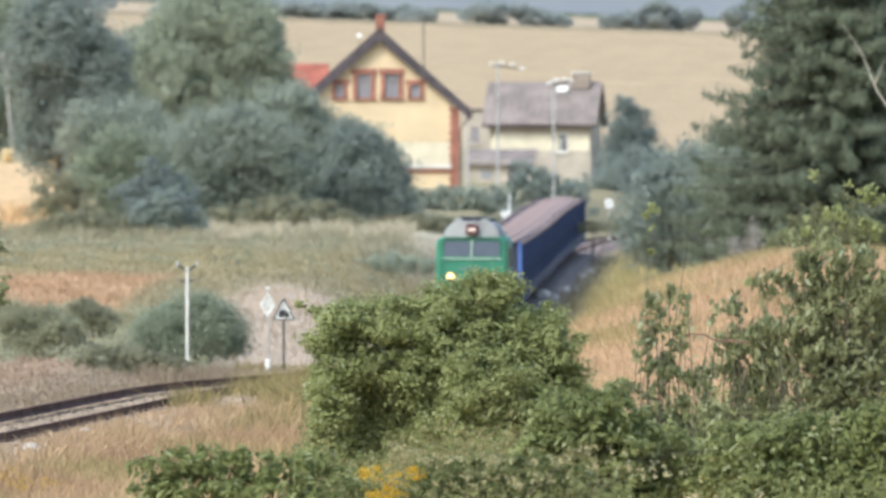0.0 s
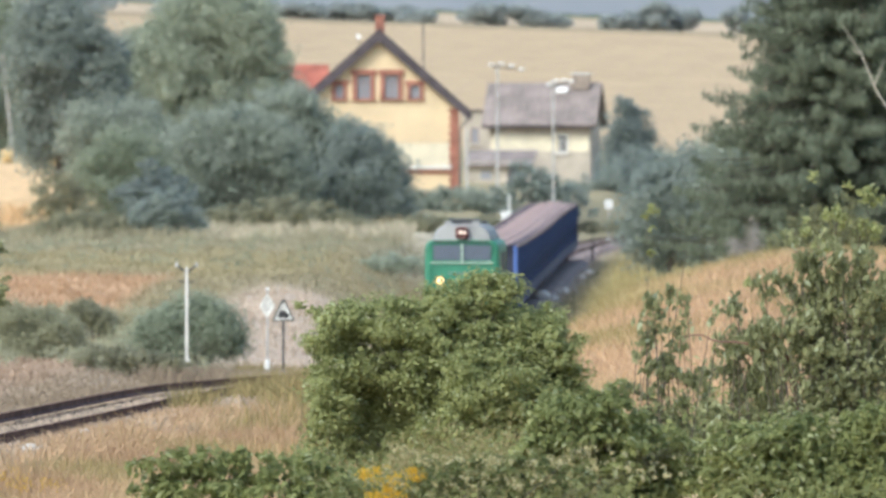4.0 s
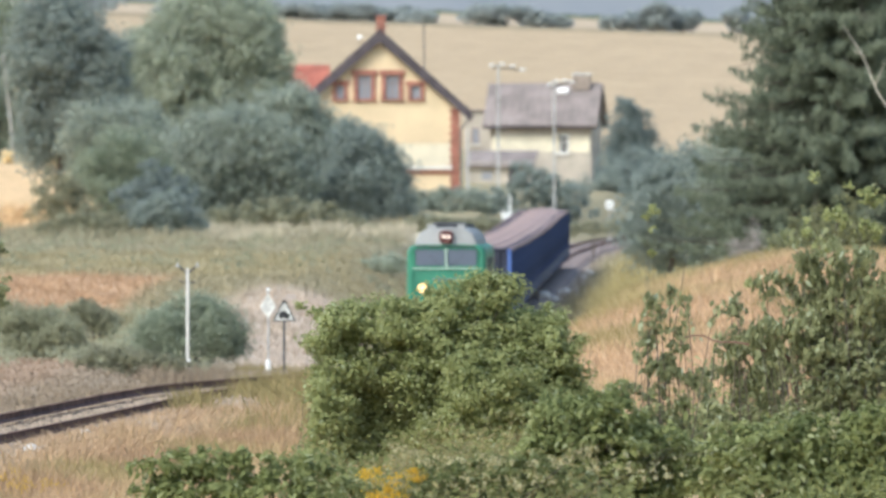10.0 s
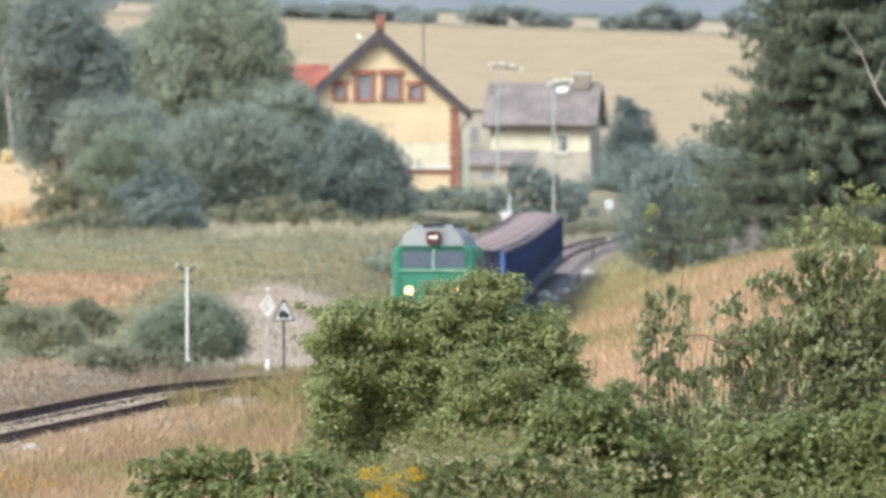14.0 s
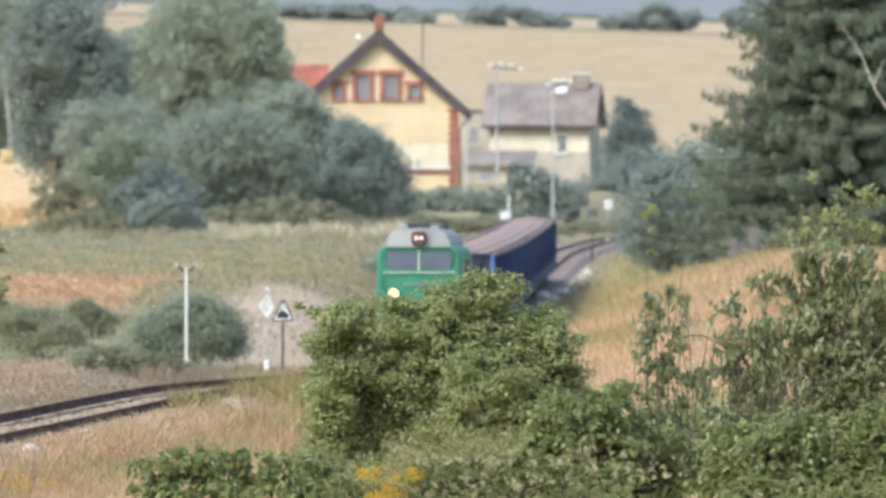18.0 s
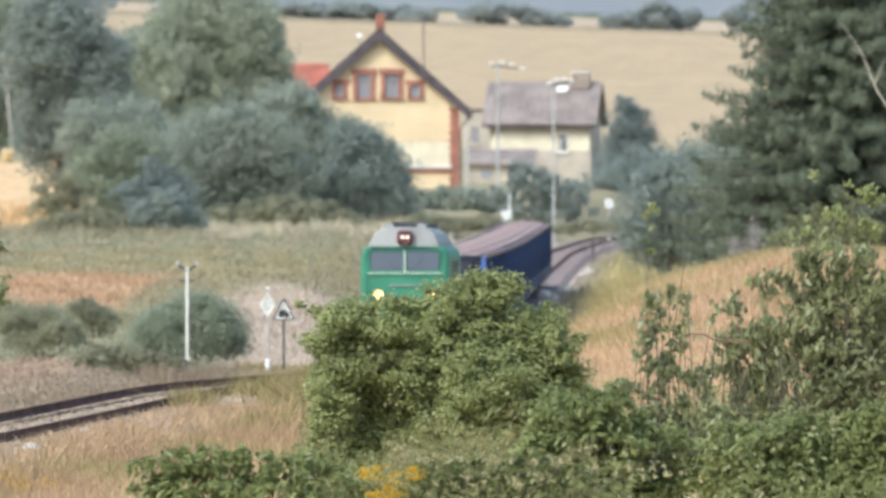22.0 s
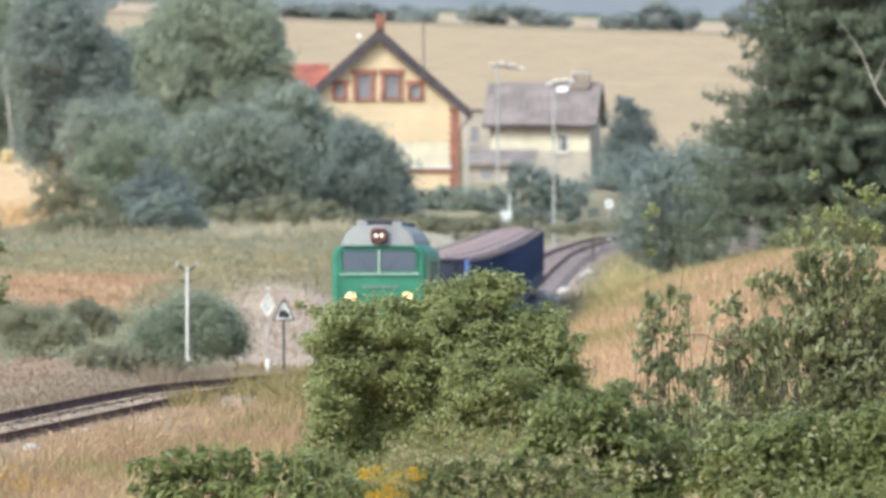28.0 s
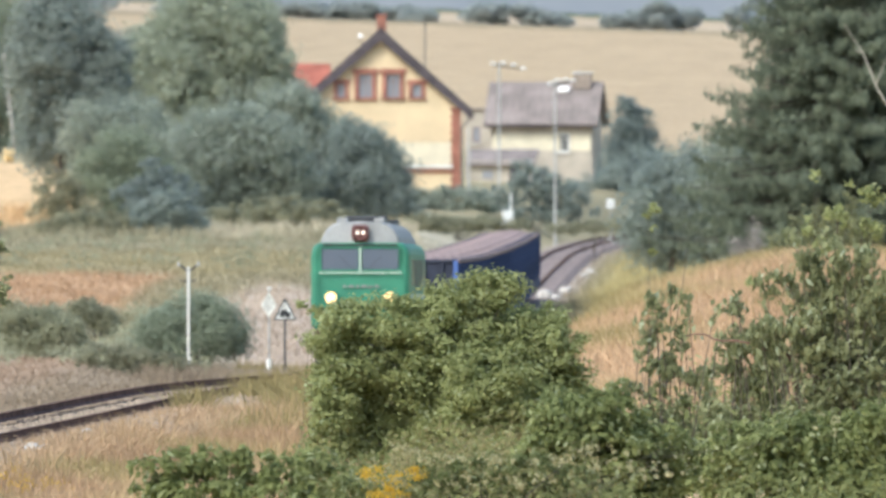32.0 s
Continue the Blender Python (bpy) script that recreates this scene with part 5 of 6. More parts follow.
# the big spruce and the dead branch before it
def spruce(x, y, height, reach, label, seed, tiers, material, needle, dens, low=0.03):
    """Tiers of boughs of very uneven length that sag and turn up at the tip, hung with curtains of twigs."""
    rng = np.random.default_rng(seed)
    z = float(ground_z(x, y))
    ob = thing("spruce", pose(x, y, z), label, "tree")
    part("trunk", rod(bmesh.new(), (0, 0, -0.3), (0, 0, height), 0.016 * height, 0.02, 10), M_BARK, ob)
    P, N, A, B = [], [], [], []
    for k in range(tiers):
        f = low + (1 - low) * k / tiers
        zz = height * f
        R = reach * (1 - f) ** 1.25
        for a in rng.uniform(0, 2 * math.pi, int(9 + 6 * (1 - f))):
            r = R * float(rng.uniform(0.84, 1.02) if rng.random() < 0.18 else rng.uniform(0.5, 0.82))
            n = max(3, int(r * dens))
            u = np.sort(rng.uniform(0.1, 1, n))
            d = np.array([math.cos(a), math.sin(a)])
            sag = -0.30 * r * u ** 1.3 + 0.18 * r * u ** 5 + 0.55 * float(rng.normal())
            c = np.stack([d[0] * r * u, d[1] * r * u, zz + sag], 1)
            wide = 0.13 * r * (1 - 0.9 * u) * np.where(u < 0.3, u / 0.3, 1) + 0.03
            m = 5
            s = rng.uniform(-1, 1, (n, m))
            hang = (0.42 - 0.34 * u)[:, None] * rng.random((n, m)) ** 1.3
            q = c[:, None, :] + np.stack([-d[1] * s * wide[:, None], d[0] * s * wide[:, None], -0.2 * np.abs(s) * wide[:, None] - hang], 2)
            P.append(q.reshape(-1, 3) + rng.normal(0, 0.08, (n * m, 3)))
            N.append(np.tile((d[0] * 0.4, d[1] * 0.4, 0.9), (n * m, 1)))
            mid = (d[0] * r * 0.5, d[1] * r * 0.5, zz - 0.12 * r)
            A += [(0, 0, zz, 0.007 * r + 0.008), (*mid, 0.004 * r + 0.006)]
            B += [(*mid, 0.004 * r + 0.006), (*c[-1], 0.004)]
    # four-sided boughs
    A, B = np.array(A, float), np.array(B, float)
    d = (B - A)[:, :3]
    u = np.cross(d, (0, 0, 1.0))
    u /= np.linalg.norm(u, axis=1, keepdims=True) + 1e-9
    w = np.cross(u, d / (np.linalg.norm(d, axis=1, keepdims=True) + 1e-9))
    v = np.stack([q[:, :3] + side * q[:, 3:] for q in (A, B) for side in (u, w, -u, -w)], 1).reshape(-1, 3)
    i = np.arange(len(A))[:, None] * 8
    t = np.concatenate([i + [[a, (a + 1) % 4, 4 + (a + 1) % 4]] for a in range(4)] + [i + [[a, 4 + (a + 1) % 4, 4 + a]] for a in range(4)], 1).reshape(-1, 3)
    tagged(raw_mesh("bough_wood", v, t, M_BARK, ob), kind="stuff")
    leaves("needles", np.concatenate(P), np.concatenate(N), needle[0], needle[1], material, ob, rng, 4.0)
    return ob


spruce(15.2, 543.5, 26.0, 9.0, "large dark green spruce with drooping boughs", 31, 140, M_SPRUCE, (0.30, 0.055), 11.0)
spruce(18.9, 568.2, 22.0, 6.0, "large dark green spruce with drooping boughs", 32, 90, M_SPRUCE, (0.36, 0.06), 8.0)
tree("conical_tree", 14.0, 1063.8, [(-0.1, -0.35, 5.9, 0.75, 0.8, 1.25), (0.05, -0.67, 4.6, 1.3, 1.3, 1.5), (-0.25, -0.5, 3.2, 1.65, 1.5, 1.7), (0.6, -0.88, 3.0, 1.45, 1.5, 1.9), (-0.5, -0.82, 1.2, 1.9, 1.8, 1.9),
        (0.5, -0.3, 1.2, 1.9, 1.8, 1.9), (0.2, 0.06, -0.3, 2.0, 1.7, 1.5)],
     "bluish conical tree near the grey house", "tree", M_CONIFER, 640, 52, 0.7, (0.22, 0.13), 33, inner=0.2, r=0.2)
tree("dry_shrub", 10.8, 500.0, [(-0.3, 0.0, 2.0, 0.4, 0.4, 0.5), (0.2, 0.0, 2.3, 0.4, 0.4, 0.6), (0.0, 0.1, 1.4, 0.6, 0.5, 0.5), (0.5, 0.0, 1.6, 0.4, 0.4, 0.4), (0.15, 0.0, 2.8, 0.2, 0.2, 0.4)],
     "dry leafless grey-brown shrub at the spruce's foot", "shrub", M_TWIG, 120, 20, 0.24, (0.14, 0.025), 42, r=0.03, wood="stem", count=18, inner=0.2, bark=M_PALEBARK)
# yellowish scrub on top of the bank before the spruces
tree("bank_shrub", 11.3, 432.0, [(-1.0, 0.1, 0.8, 0.5, 0.5, 0.5), (-0.4, 0.0, 1.1, 0.55, 0.5, 0.55), (0.3, -0.1, 1.3, 0.6, 0.5, 0.6), (0.0, 0.2, 0.4, 0.9, 0.6, 0.4), (1.0, 0.0, 1.4, 0.6, 0.6, 0.65), (1.6, 0.1, 1.1, 0.6, 0.5, 0.65),
        (1.2, 0.0, 0.3, 1.0, 0.6, 0.4), (0.15, 0.05, 2.0, 0.22, 0.25, 0.3), (1.15, 0.0, 2.15, 0.25, 0.25, 0.3), (-0.65, 0.0, 1.75, 0.15, 0.2, 0.3)],
     "yellowish green shrub on top of the bank", "shrub", M_BANKSHRUB, 230, 20, 0.28, (0.13, 0.06), 41, r=0.04, wood="stem", count=16, inner=0.2)


def dead_branch():
    x, y = 13.10, 416.7
    z = float(ground_z(x, y))
    ob = thing("dead_tree", pose(x, y, z), "bare pale dead tree with a forked top", "tree")
    pts = [(0.35, 0, -0.3), (0.15, 0, 4.5), (-0.32, 0, 8.20 - z), (-0.75, 0.1, 9.28 - z), (-1.3, 0.2, 10.12 - z)]
    bm = bmesh.new()
    for k in range(4):
        rod(bm, pts[k], pts[k + 1], 0.04 - 0.008 * k, 0.032 - 0.008 * k + 0.003, 8)
    part("trunk", bm, M_PALEBARK, ob)
    part("fork", rod(bmesh.new(), (-0.36, 0, 8.37 - z), (-0.05, 0, 9.12 - z), 0.02, 0.007, 6), M_PALEBARK, ob)
    part("twig", rod(bmesh.new(), (-0.75, 0.1, 9.28 - z), (-1.0, 0, 9.37 - z), 0.03, 0.01, 6), M_PALEBARK, ob)


dead_branch()

# trees below the spruce, with haze painted into their leaf colours
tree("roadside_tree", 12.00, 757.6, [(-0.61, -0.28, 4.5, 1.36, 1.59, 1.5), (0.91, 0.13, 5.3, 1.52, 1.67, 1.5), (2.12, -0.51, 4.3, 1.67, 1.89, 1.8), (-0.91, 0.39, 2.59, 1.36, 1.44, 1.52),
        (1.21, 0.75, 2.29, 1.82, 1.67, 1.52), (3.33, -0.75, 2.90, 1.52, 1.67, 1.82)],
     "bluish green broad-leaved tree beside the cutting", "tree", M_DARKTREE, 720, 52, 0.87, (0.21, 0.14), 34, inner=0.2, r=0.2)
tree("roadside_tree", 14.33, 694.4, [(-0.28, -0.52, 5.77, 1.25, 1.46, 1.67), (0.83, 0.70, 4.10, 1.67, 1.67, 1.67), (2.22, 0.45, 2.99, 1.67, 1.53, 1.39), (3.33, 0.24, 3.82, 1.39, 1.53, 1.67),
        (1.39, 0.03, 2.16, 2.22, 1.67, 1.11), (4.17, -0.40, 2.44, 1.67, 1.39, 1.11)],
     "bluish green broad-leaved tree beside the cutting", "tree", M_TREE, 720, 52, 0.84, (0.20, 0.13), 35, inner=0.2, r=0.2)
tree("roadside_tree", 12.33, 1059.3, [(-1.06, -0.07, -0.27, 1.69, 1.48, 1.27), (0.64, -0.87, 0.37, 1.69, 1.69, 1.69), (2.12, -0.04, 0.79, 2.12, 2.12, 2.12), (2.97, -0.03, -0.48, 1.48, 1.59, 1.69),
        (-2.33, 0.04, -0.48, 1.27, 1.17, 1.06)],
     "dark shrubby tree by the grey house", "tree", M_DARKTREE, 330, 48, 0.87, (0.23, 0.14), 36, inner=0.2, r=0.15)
# scrub under the houses
tree("garden_scrub", 6.05, 969.0, [(-1.55, 0.17, 2.40, 1.36, 1.16, 0.97), (0.19, -0.03, 3.18, 1.55, 1.45, 1.36), (1.74, 0.26, 2.40, 1.55, 1.26, 0.97), (-2.71, 0.22, 1.82, 1.55, 1.16, 0.78),
        (2.71, 0.04, 2.21, 1.16, 1.07, 0.97), (-0.58, 0.27, 4.15, 0.78, 0.68, 0.58), (-2.33, -0.23, 1.12, 1.55, 1.05, 0.54), (-0.39, -0.11, 1.05, 1.55, 1.05, 0.54),
        (1.55, -0.16, 1.05, 1.55, 1.05, 0.54), (3.49, 0.32, 1.28, 1.16, 0.89, 0.62)],
     "dense dark scrub before the grey house", "bush", M_DARKTREE, 260, 24, 0.5, (0.28, 0.16), 37, r=0.1, wood="stem")
tree("garden_scrub", 0.23, 961.5, [(-1.54, 0.34, 0.63, 1.54, 1.19, 0.85), (0.00, 0.44, 0.83, 1.54, 1.19, 0.85), (1.54, -0.42, 0.83, 1.54, 1.19, 0.85), (-0.77, -0.23, 0.06, 1.92, 1.27, 0.62),
        (2.31, 0.29, 0.25, 1.15, 0.88, 0.62), (-2.31, -0.11, -0.13, 1.15, 0.85, 0.54), (1.15, 0.02, -0.33, 1.54, 1.00, 0.46)],
     "green scrub at the foot of the cream house", "bush", M_TREE, 220, 24, 0.45, (0.26, 0.15), 38, r=0.1, wood="stem")

tree("pale_bush", 0.57, 886.5, [(-1.77, 0.16, 1.01, 1.42, 0.96, 0.50), (0.00, -0.08, 0.90, 1.60, 1.01, 0.43), (1.77, -0.03, 1.01, 1.24, 0.83, 0.43), (3.55, 0.01, 0.83, 1.42, 0.89, 0.35)],
     "low brownish scrub in the grass by the line", "bush", M_SCRUB, 220, 26, 0.35, (0.2, 0.09), 39, r=0.06, wood="stem")
tree("pale_bush", 9.30, 874.1, [(-1.75, -0.08, 2.20, 1.22, 0.77, 0.31), (0.00, 0.06, 2.30, 1.40, 0.86, 0.31), (1.75, -0.21, 2.37, 1.05, 0.73, 0.42)],
     "low yellowish scrub in the grass by the line", "bush", M_SCRUB, 120, 24, 0.3, (0.18, 0.08), 40, r=0.05, wood="stem")

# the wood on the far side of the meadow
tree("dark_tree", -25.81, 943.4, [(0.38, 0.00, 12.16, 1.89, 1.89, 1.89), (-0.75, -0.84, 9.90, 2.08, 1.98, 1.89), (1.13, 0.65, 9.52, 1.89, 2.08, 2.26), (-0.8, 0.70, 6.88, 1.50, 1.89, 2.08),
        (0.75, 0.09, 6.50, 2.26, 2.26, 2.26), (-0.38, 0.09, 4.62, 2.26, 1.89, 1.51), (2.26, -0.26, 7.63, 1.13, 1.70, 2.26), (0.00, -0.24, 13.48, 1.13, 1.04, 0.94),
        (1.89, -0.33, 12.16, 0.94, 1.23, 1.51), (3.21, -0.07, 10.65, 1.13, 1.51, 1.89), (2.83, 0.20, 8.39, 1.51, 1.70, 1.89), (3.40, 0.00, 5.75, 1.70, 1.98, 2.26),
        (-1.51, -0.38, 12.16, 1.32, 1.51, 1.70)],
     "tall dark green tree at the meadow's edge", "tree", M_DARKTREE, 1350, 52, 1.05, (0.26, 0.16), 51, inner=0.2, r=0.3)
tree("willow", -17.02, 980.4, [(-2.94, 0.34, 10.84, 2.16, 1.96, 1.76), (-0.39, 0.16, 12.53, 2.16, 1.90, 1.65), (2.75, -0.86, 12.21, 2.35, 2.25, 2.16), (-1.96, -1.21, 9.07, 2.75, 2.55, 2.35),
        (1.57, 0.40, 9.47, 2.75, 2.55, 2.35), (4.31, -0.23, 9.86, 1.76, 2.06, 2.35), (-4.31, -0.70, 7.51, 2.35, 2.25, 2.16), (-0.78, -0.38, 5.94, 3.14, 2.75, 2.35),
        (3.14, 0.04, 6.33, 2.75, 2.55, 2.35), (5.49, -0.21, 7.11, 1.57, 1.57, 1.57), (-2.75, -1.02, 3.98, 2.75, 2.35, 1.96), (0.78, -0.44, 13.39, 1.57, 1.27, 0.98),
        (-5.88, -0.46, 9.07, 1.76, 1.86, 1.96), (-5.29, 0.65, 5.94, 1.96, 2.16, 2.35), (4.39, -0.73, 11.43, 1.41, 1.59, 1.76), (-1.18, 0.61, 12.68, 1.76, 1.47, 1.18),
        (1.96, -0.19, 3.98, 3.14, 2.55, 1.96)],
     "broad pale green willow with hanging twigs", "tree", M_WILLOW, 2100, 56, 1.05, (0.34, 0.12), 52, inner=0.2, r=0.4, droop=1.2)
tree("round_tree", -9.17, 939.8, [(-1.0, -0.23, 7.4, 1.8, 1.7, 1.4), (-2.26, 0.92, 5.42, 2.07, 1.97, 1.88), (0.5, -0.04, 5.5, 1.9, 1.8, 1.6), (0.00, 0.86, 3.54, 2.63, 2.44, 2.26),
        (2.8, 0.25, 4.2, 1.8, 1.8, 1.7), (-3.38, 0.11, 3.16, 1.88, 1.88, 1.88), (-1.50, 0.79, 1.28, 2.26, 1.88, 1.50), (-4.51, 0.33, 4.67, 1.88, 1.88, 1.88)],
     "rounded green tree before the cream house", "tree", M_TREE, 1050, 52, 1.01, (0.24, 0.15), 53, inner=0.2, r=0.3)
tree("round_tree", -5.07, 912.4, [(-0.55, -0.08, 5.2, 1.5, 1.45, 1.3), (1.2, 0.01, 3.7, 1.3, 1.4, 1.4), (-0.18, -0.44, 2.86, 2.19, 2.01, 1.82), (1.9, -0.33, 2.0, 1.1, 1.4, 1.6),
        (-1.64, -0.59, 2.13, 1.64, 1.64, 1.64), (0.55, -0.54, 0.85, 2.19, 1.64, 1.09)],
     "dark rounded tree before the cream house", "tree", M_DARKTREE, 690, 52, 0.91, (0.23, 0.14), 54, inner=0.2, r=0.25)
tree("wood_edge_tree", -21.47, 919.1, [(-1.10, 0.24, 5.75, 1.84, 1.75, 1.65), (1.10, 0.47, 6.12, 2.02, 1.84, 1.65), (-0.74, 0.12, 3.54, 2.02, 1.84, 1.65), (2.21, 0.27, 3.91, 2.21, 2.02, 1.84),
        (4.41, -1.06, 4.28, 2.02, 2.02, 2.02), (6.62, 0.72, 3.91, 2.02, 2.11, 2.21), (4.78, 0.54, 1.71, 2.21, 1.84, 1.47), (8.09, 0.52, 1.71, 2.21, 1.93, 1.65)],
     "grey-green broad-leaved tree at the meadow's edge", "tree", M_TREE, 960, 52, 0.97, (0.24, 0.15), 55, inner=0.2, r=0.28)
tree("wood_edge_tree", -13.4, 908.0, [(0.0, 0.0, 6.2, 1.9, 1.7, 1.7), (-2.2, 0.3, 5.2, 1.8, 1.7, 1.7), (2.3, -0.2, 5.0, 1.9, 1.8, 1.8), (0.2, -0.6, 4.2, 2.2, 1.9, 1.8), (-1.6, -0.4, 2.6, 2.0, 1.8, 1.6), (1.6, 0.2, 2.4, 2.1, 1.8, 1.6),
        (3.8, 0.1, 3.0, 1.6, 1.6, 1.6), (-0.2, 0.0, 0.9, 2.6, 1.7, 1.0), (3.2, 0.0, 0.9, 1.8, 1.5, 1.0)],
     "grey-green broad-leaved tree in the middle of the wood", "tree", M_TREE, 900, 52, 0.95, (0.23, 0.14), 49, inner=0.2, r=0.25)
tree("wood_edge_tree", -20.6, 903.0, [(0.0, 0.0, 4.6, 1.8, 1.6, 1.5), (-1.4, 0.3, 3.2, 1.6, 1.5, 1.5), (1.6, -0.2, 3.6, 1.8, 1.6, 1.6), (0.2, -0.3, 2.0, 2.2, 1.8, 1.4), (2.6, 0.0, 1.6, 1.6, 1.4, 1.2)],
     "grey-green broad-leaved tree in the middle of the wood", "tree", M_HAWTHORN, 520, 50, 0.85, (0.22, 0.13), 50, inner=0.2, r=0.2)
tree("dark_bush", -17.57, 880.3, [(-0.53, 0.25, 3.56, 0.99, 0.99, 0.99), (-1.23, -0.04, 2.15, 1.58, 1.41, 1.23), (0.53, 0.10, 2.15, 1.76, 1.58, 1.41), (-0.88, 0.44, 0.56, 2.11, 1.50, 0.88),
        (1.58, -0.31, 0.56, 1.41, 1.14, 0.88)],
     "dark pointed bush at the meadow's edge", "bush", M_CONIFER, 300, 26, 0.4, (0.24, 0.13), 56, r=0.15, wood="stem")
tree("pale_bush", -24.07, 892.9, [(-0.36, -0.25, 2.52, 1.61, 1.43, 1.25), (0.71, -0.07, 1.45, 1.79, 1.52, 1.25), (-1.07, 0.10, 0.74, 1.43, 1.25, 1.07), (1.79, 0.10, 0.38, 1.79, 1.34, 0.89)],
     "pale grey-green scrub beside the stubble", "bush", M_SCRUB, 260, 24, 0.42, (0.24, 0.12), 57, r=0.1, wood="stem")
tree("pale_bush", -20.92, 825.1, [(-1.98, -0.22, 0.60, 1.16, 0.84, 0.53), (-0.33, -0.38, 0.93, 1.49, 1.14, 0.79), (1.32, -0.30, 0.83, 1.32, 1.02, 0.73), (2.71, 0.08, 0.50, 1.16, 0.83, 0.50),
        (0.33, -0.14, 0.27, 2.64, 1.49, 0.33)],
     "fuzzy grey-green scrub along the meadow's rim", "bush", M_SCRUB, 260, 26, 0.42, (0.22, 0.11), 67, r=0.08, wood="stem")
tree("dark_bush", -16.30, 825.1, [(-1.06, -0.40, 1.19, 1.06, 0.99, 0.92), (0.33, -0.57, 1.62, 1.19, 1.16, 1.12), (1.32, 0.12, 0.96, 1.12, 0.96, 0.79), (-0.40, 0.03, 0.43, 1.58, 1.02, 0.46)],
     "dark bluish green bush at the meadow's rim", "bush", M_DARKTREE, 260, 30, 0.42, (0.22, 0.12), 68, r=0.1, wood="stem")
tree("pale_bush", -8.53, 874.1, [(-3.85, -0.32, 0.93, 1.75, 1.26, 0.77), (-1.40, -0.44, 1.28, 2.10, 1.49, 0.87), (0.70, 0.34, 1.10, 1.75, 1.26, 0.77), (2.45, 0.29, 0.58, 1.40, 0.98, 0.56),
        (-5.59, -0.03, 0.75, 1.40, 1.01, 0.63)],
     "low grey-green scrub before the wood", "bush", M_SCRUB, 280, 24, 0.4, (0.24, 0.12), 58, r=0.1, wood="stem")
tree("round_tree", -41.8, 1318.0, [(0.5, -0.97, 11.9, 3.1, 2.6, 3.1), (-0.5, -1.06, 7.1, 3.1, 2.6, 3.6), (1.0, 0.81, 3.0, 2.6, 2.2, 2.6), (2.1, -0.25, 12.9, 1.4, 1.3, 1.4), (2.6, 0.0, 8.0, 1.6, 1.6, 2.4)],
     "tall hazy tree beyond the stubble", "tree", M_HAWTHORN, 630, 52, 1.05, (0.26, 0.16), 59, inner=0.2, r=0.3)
# bushes on the meadow
tree("hawthorn_bush", -7.77, 442.5, [(-0.97, 0.03, 1.28, 0.80, 0.71, 0.62), (0.00, 0.02, 1.63, 0.88, 0.80, 0.71), (0.80, -0.18, 1.28, 0.71, 0.75, 0.80), (-0.09, 0.02, 0.75, 1.42, 0.96, 0.50),
        (-1.42, -0.01, 0.92, 0.53, 0.49, 0.44), (1.15, 0.21, 0.75, 0.44, 0.44, 0.44)],
     "dark rounded bush behind the concrete post", "bush", M_HAWTHORN, 460, 64, 0.46, (0.095, 0.05), 61, r=0.08, wood="stem")
tree("low_bush", -12.45, 442.0, [(-0.95, 0.07, 1.17, 0.63, 0.60, 0.56), (-0.16, 0.01, 1.01, 0.79, 0.71, 0.63), (0.48, -0.27, 0.70, 0.71, 0.63, 0.56), (-0.48, -0.20, 0.38, 0.95, 0.70, 0.44),
        (0.79, 0.09, 0.30, 0.63, 0.49, 0.35)],
     "spreading olive-green bush on the bank", "bush", M_OLIVE, 360, 60, 0.42, (0.095, 0.05), 62, r=0.06, wood="stem")
tree("low_bush", -12.14, 490.2, [(-0.4, 0.13, 0.95, 0.42, 0.4, 0.36), (0.15, 0.09, 0.72, 0.45, 0.4, 0.36), (0.5, 0.07, 0.5, 0.35, 0.34, 0.29)],
     "pale silvery green bush on the bank", "bush", M_SCRUB, 180, 26, 0.3, (0.13, 0.06), 63, r=0.05, wood="stem")
tree("low_bush", -9.33, 406.5, [(-0.49, -0.04, 0.57, 0.81, 0.57, 0.33), (0.49, 0.06, 0.41, 0.81, 0.55, 0.29), (1.30, 0.07, 0.33, 0.65, 0.44, 0.23)],
     "dry low scrub by the line", "bush", M_SCRUB, 170, 26, 0.2, (0.13, 0.05), 64, r=0.04, wood="stem")
tree("low_bush", -3.0, 724.6, [(-1.7, 0.14, 0.45, 1.3, 1.0, 0.34), (0.00, -0.18, 0.62, 1.5, 1.1, 0.42), (1.5, -0.05, 0.5, 1.3, 1.0, 0.36), (-3.2, 0.1, 0.35, 1.2, 0.9, 0.28)],
     "low pale green scrub on the meadow beside the line", "bush", M_WILLOW, 190, 24, 0.34, (0.18, 0.09), 65, r=0.05, wood="stem")
tree("leafy_sprigs", -9.3, 284.1, [(0.39, -0.01, 4.41, 0.09, 0.08, 0.07), (0.43, -0.04, 4.01, 0.11, 0.10, 0.09), (0.37, 0.02, 3.67, 0.09, 0.12, 0.16), (0.48, -0.04, 2.93, 0.18, 0.15, 0.11),
        (0.44, 0.04, 2.71, 0.20, 0.18, 0.16), (0.34, 0.00, 2.48, 0.18, 0.18, 0.18)],
     "twigs of a bush reaching in from the side", "shrub", M_SHRUB, 40, 12, 0.1, (0.12, 0.05), 66, r=0.02, wood="stem", count=10)


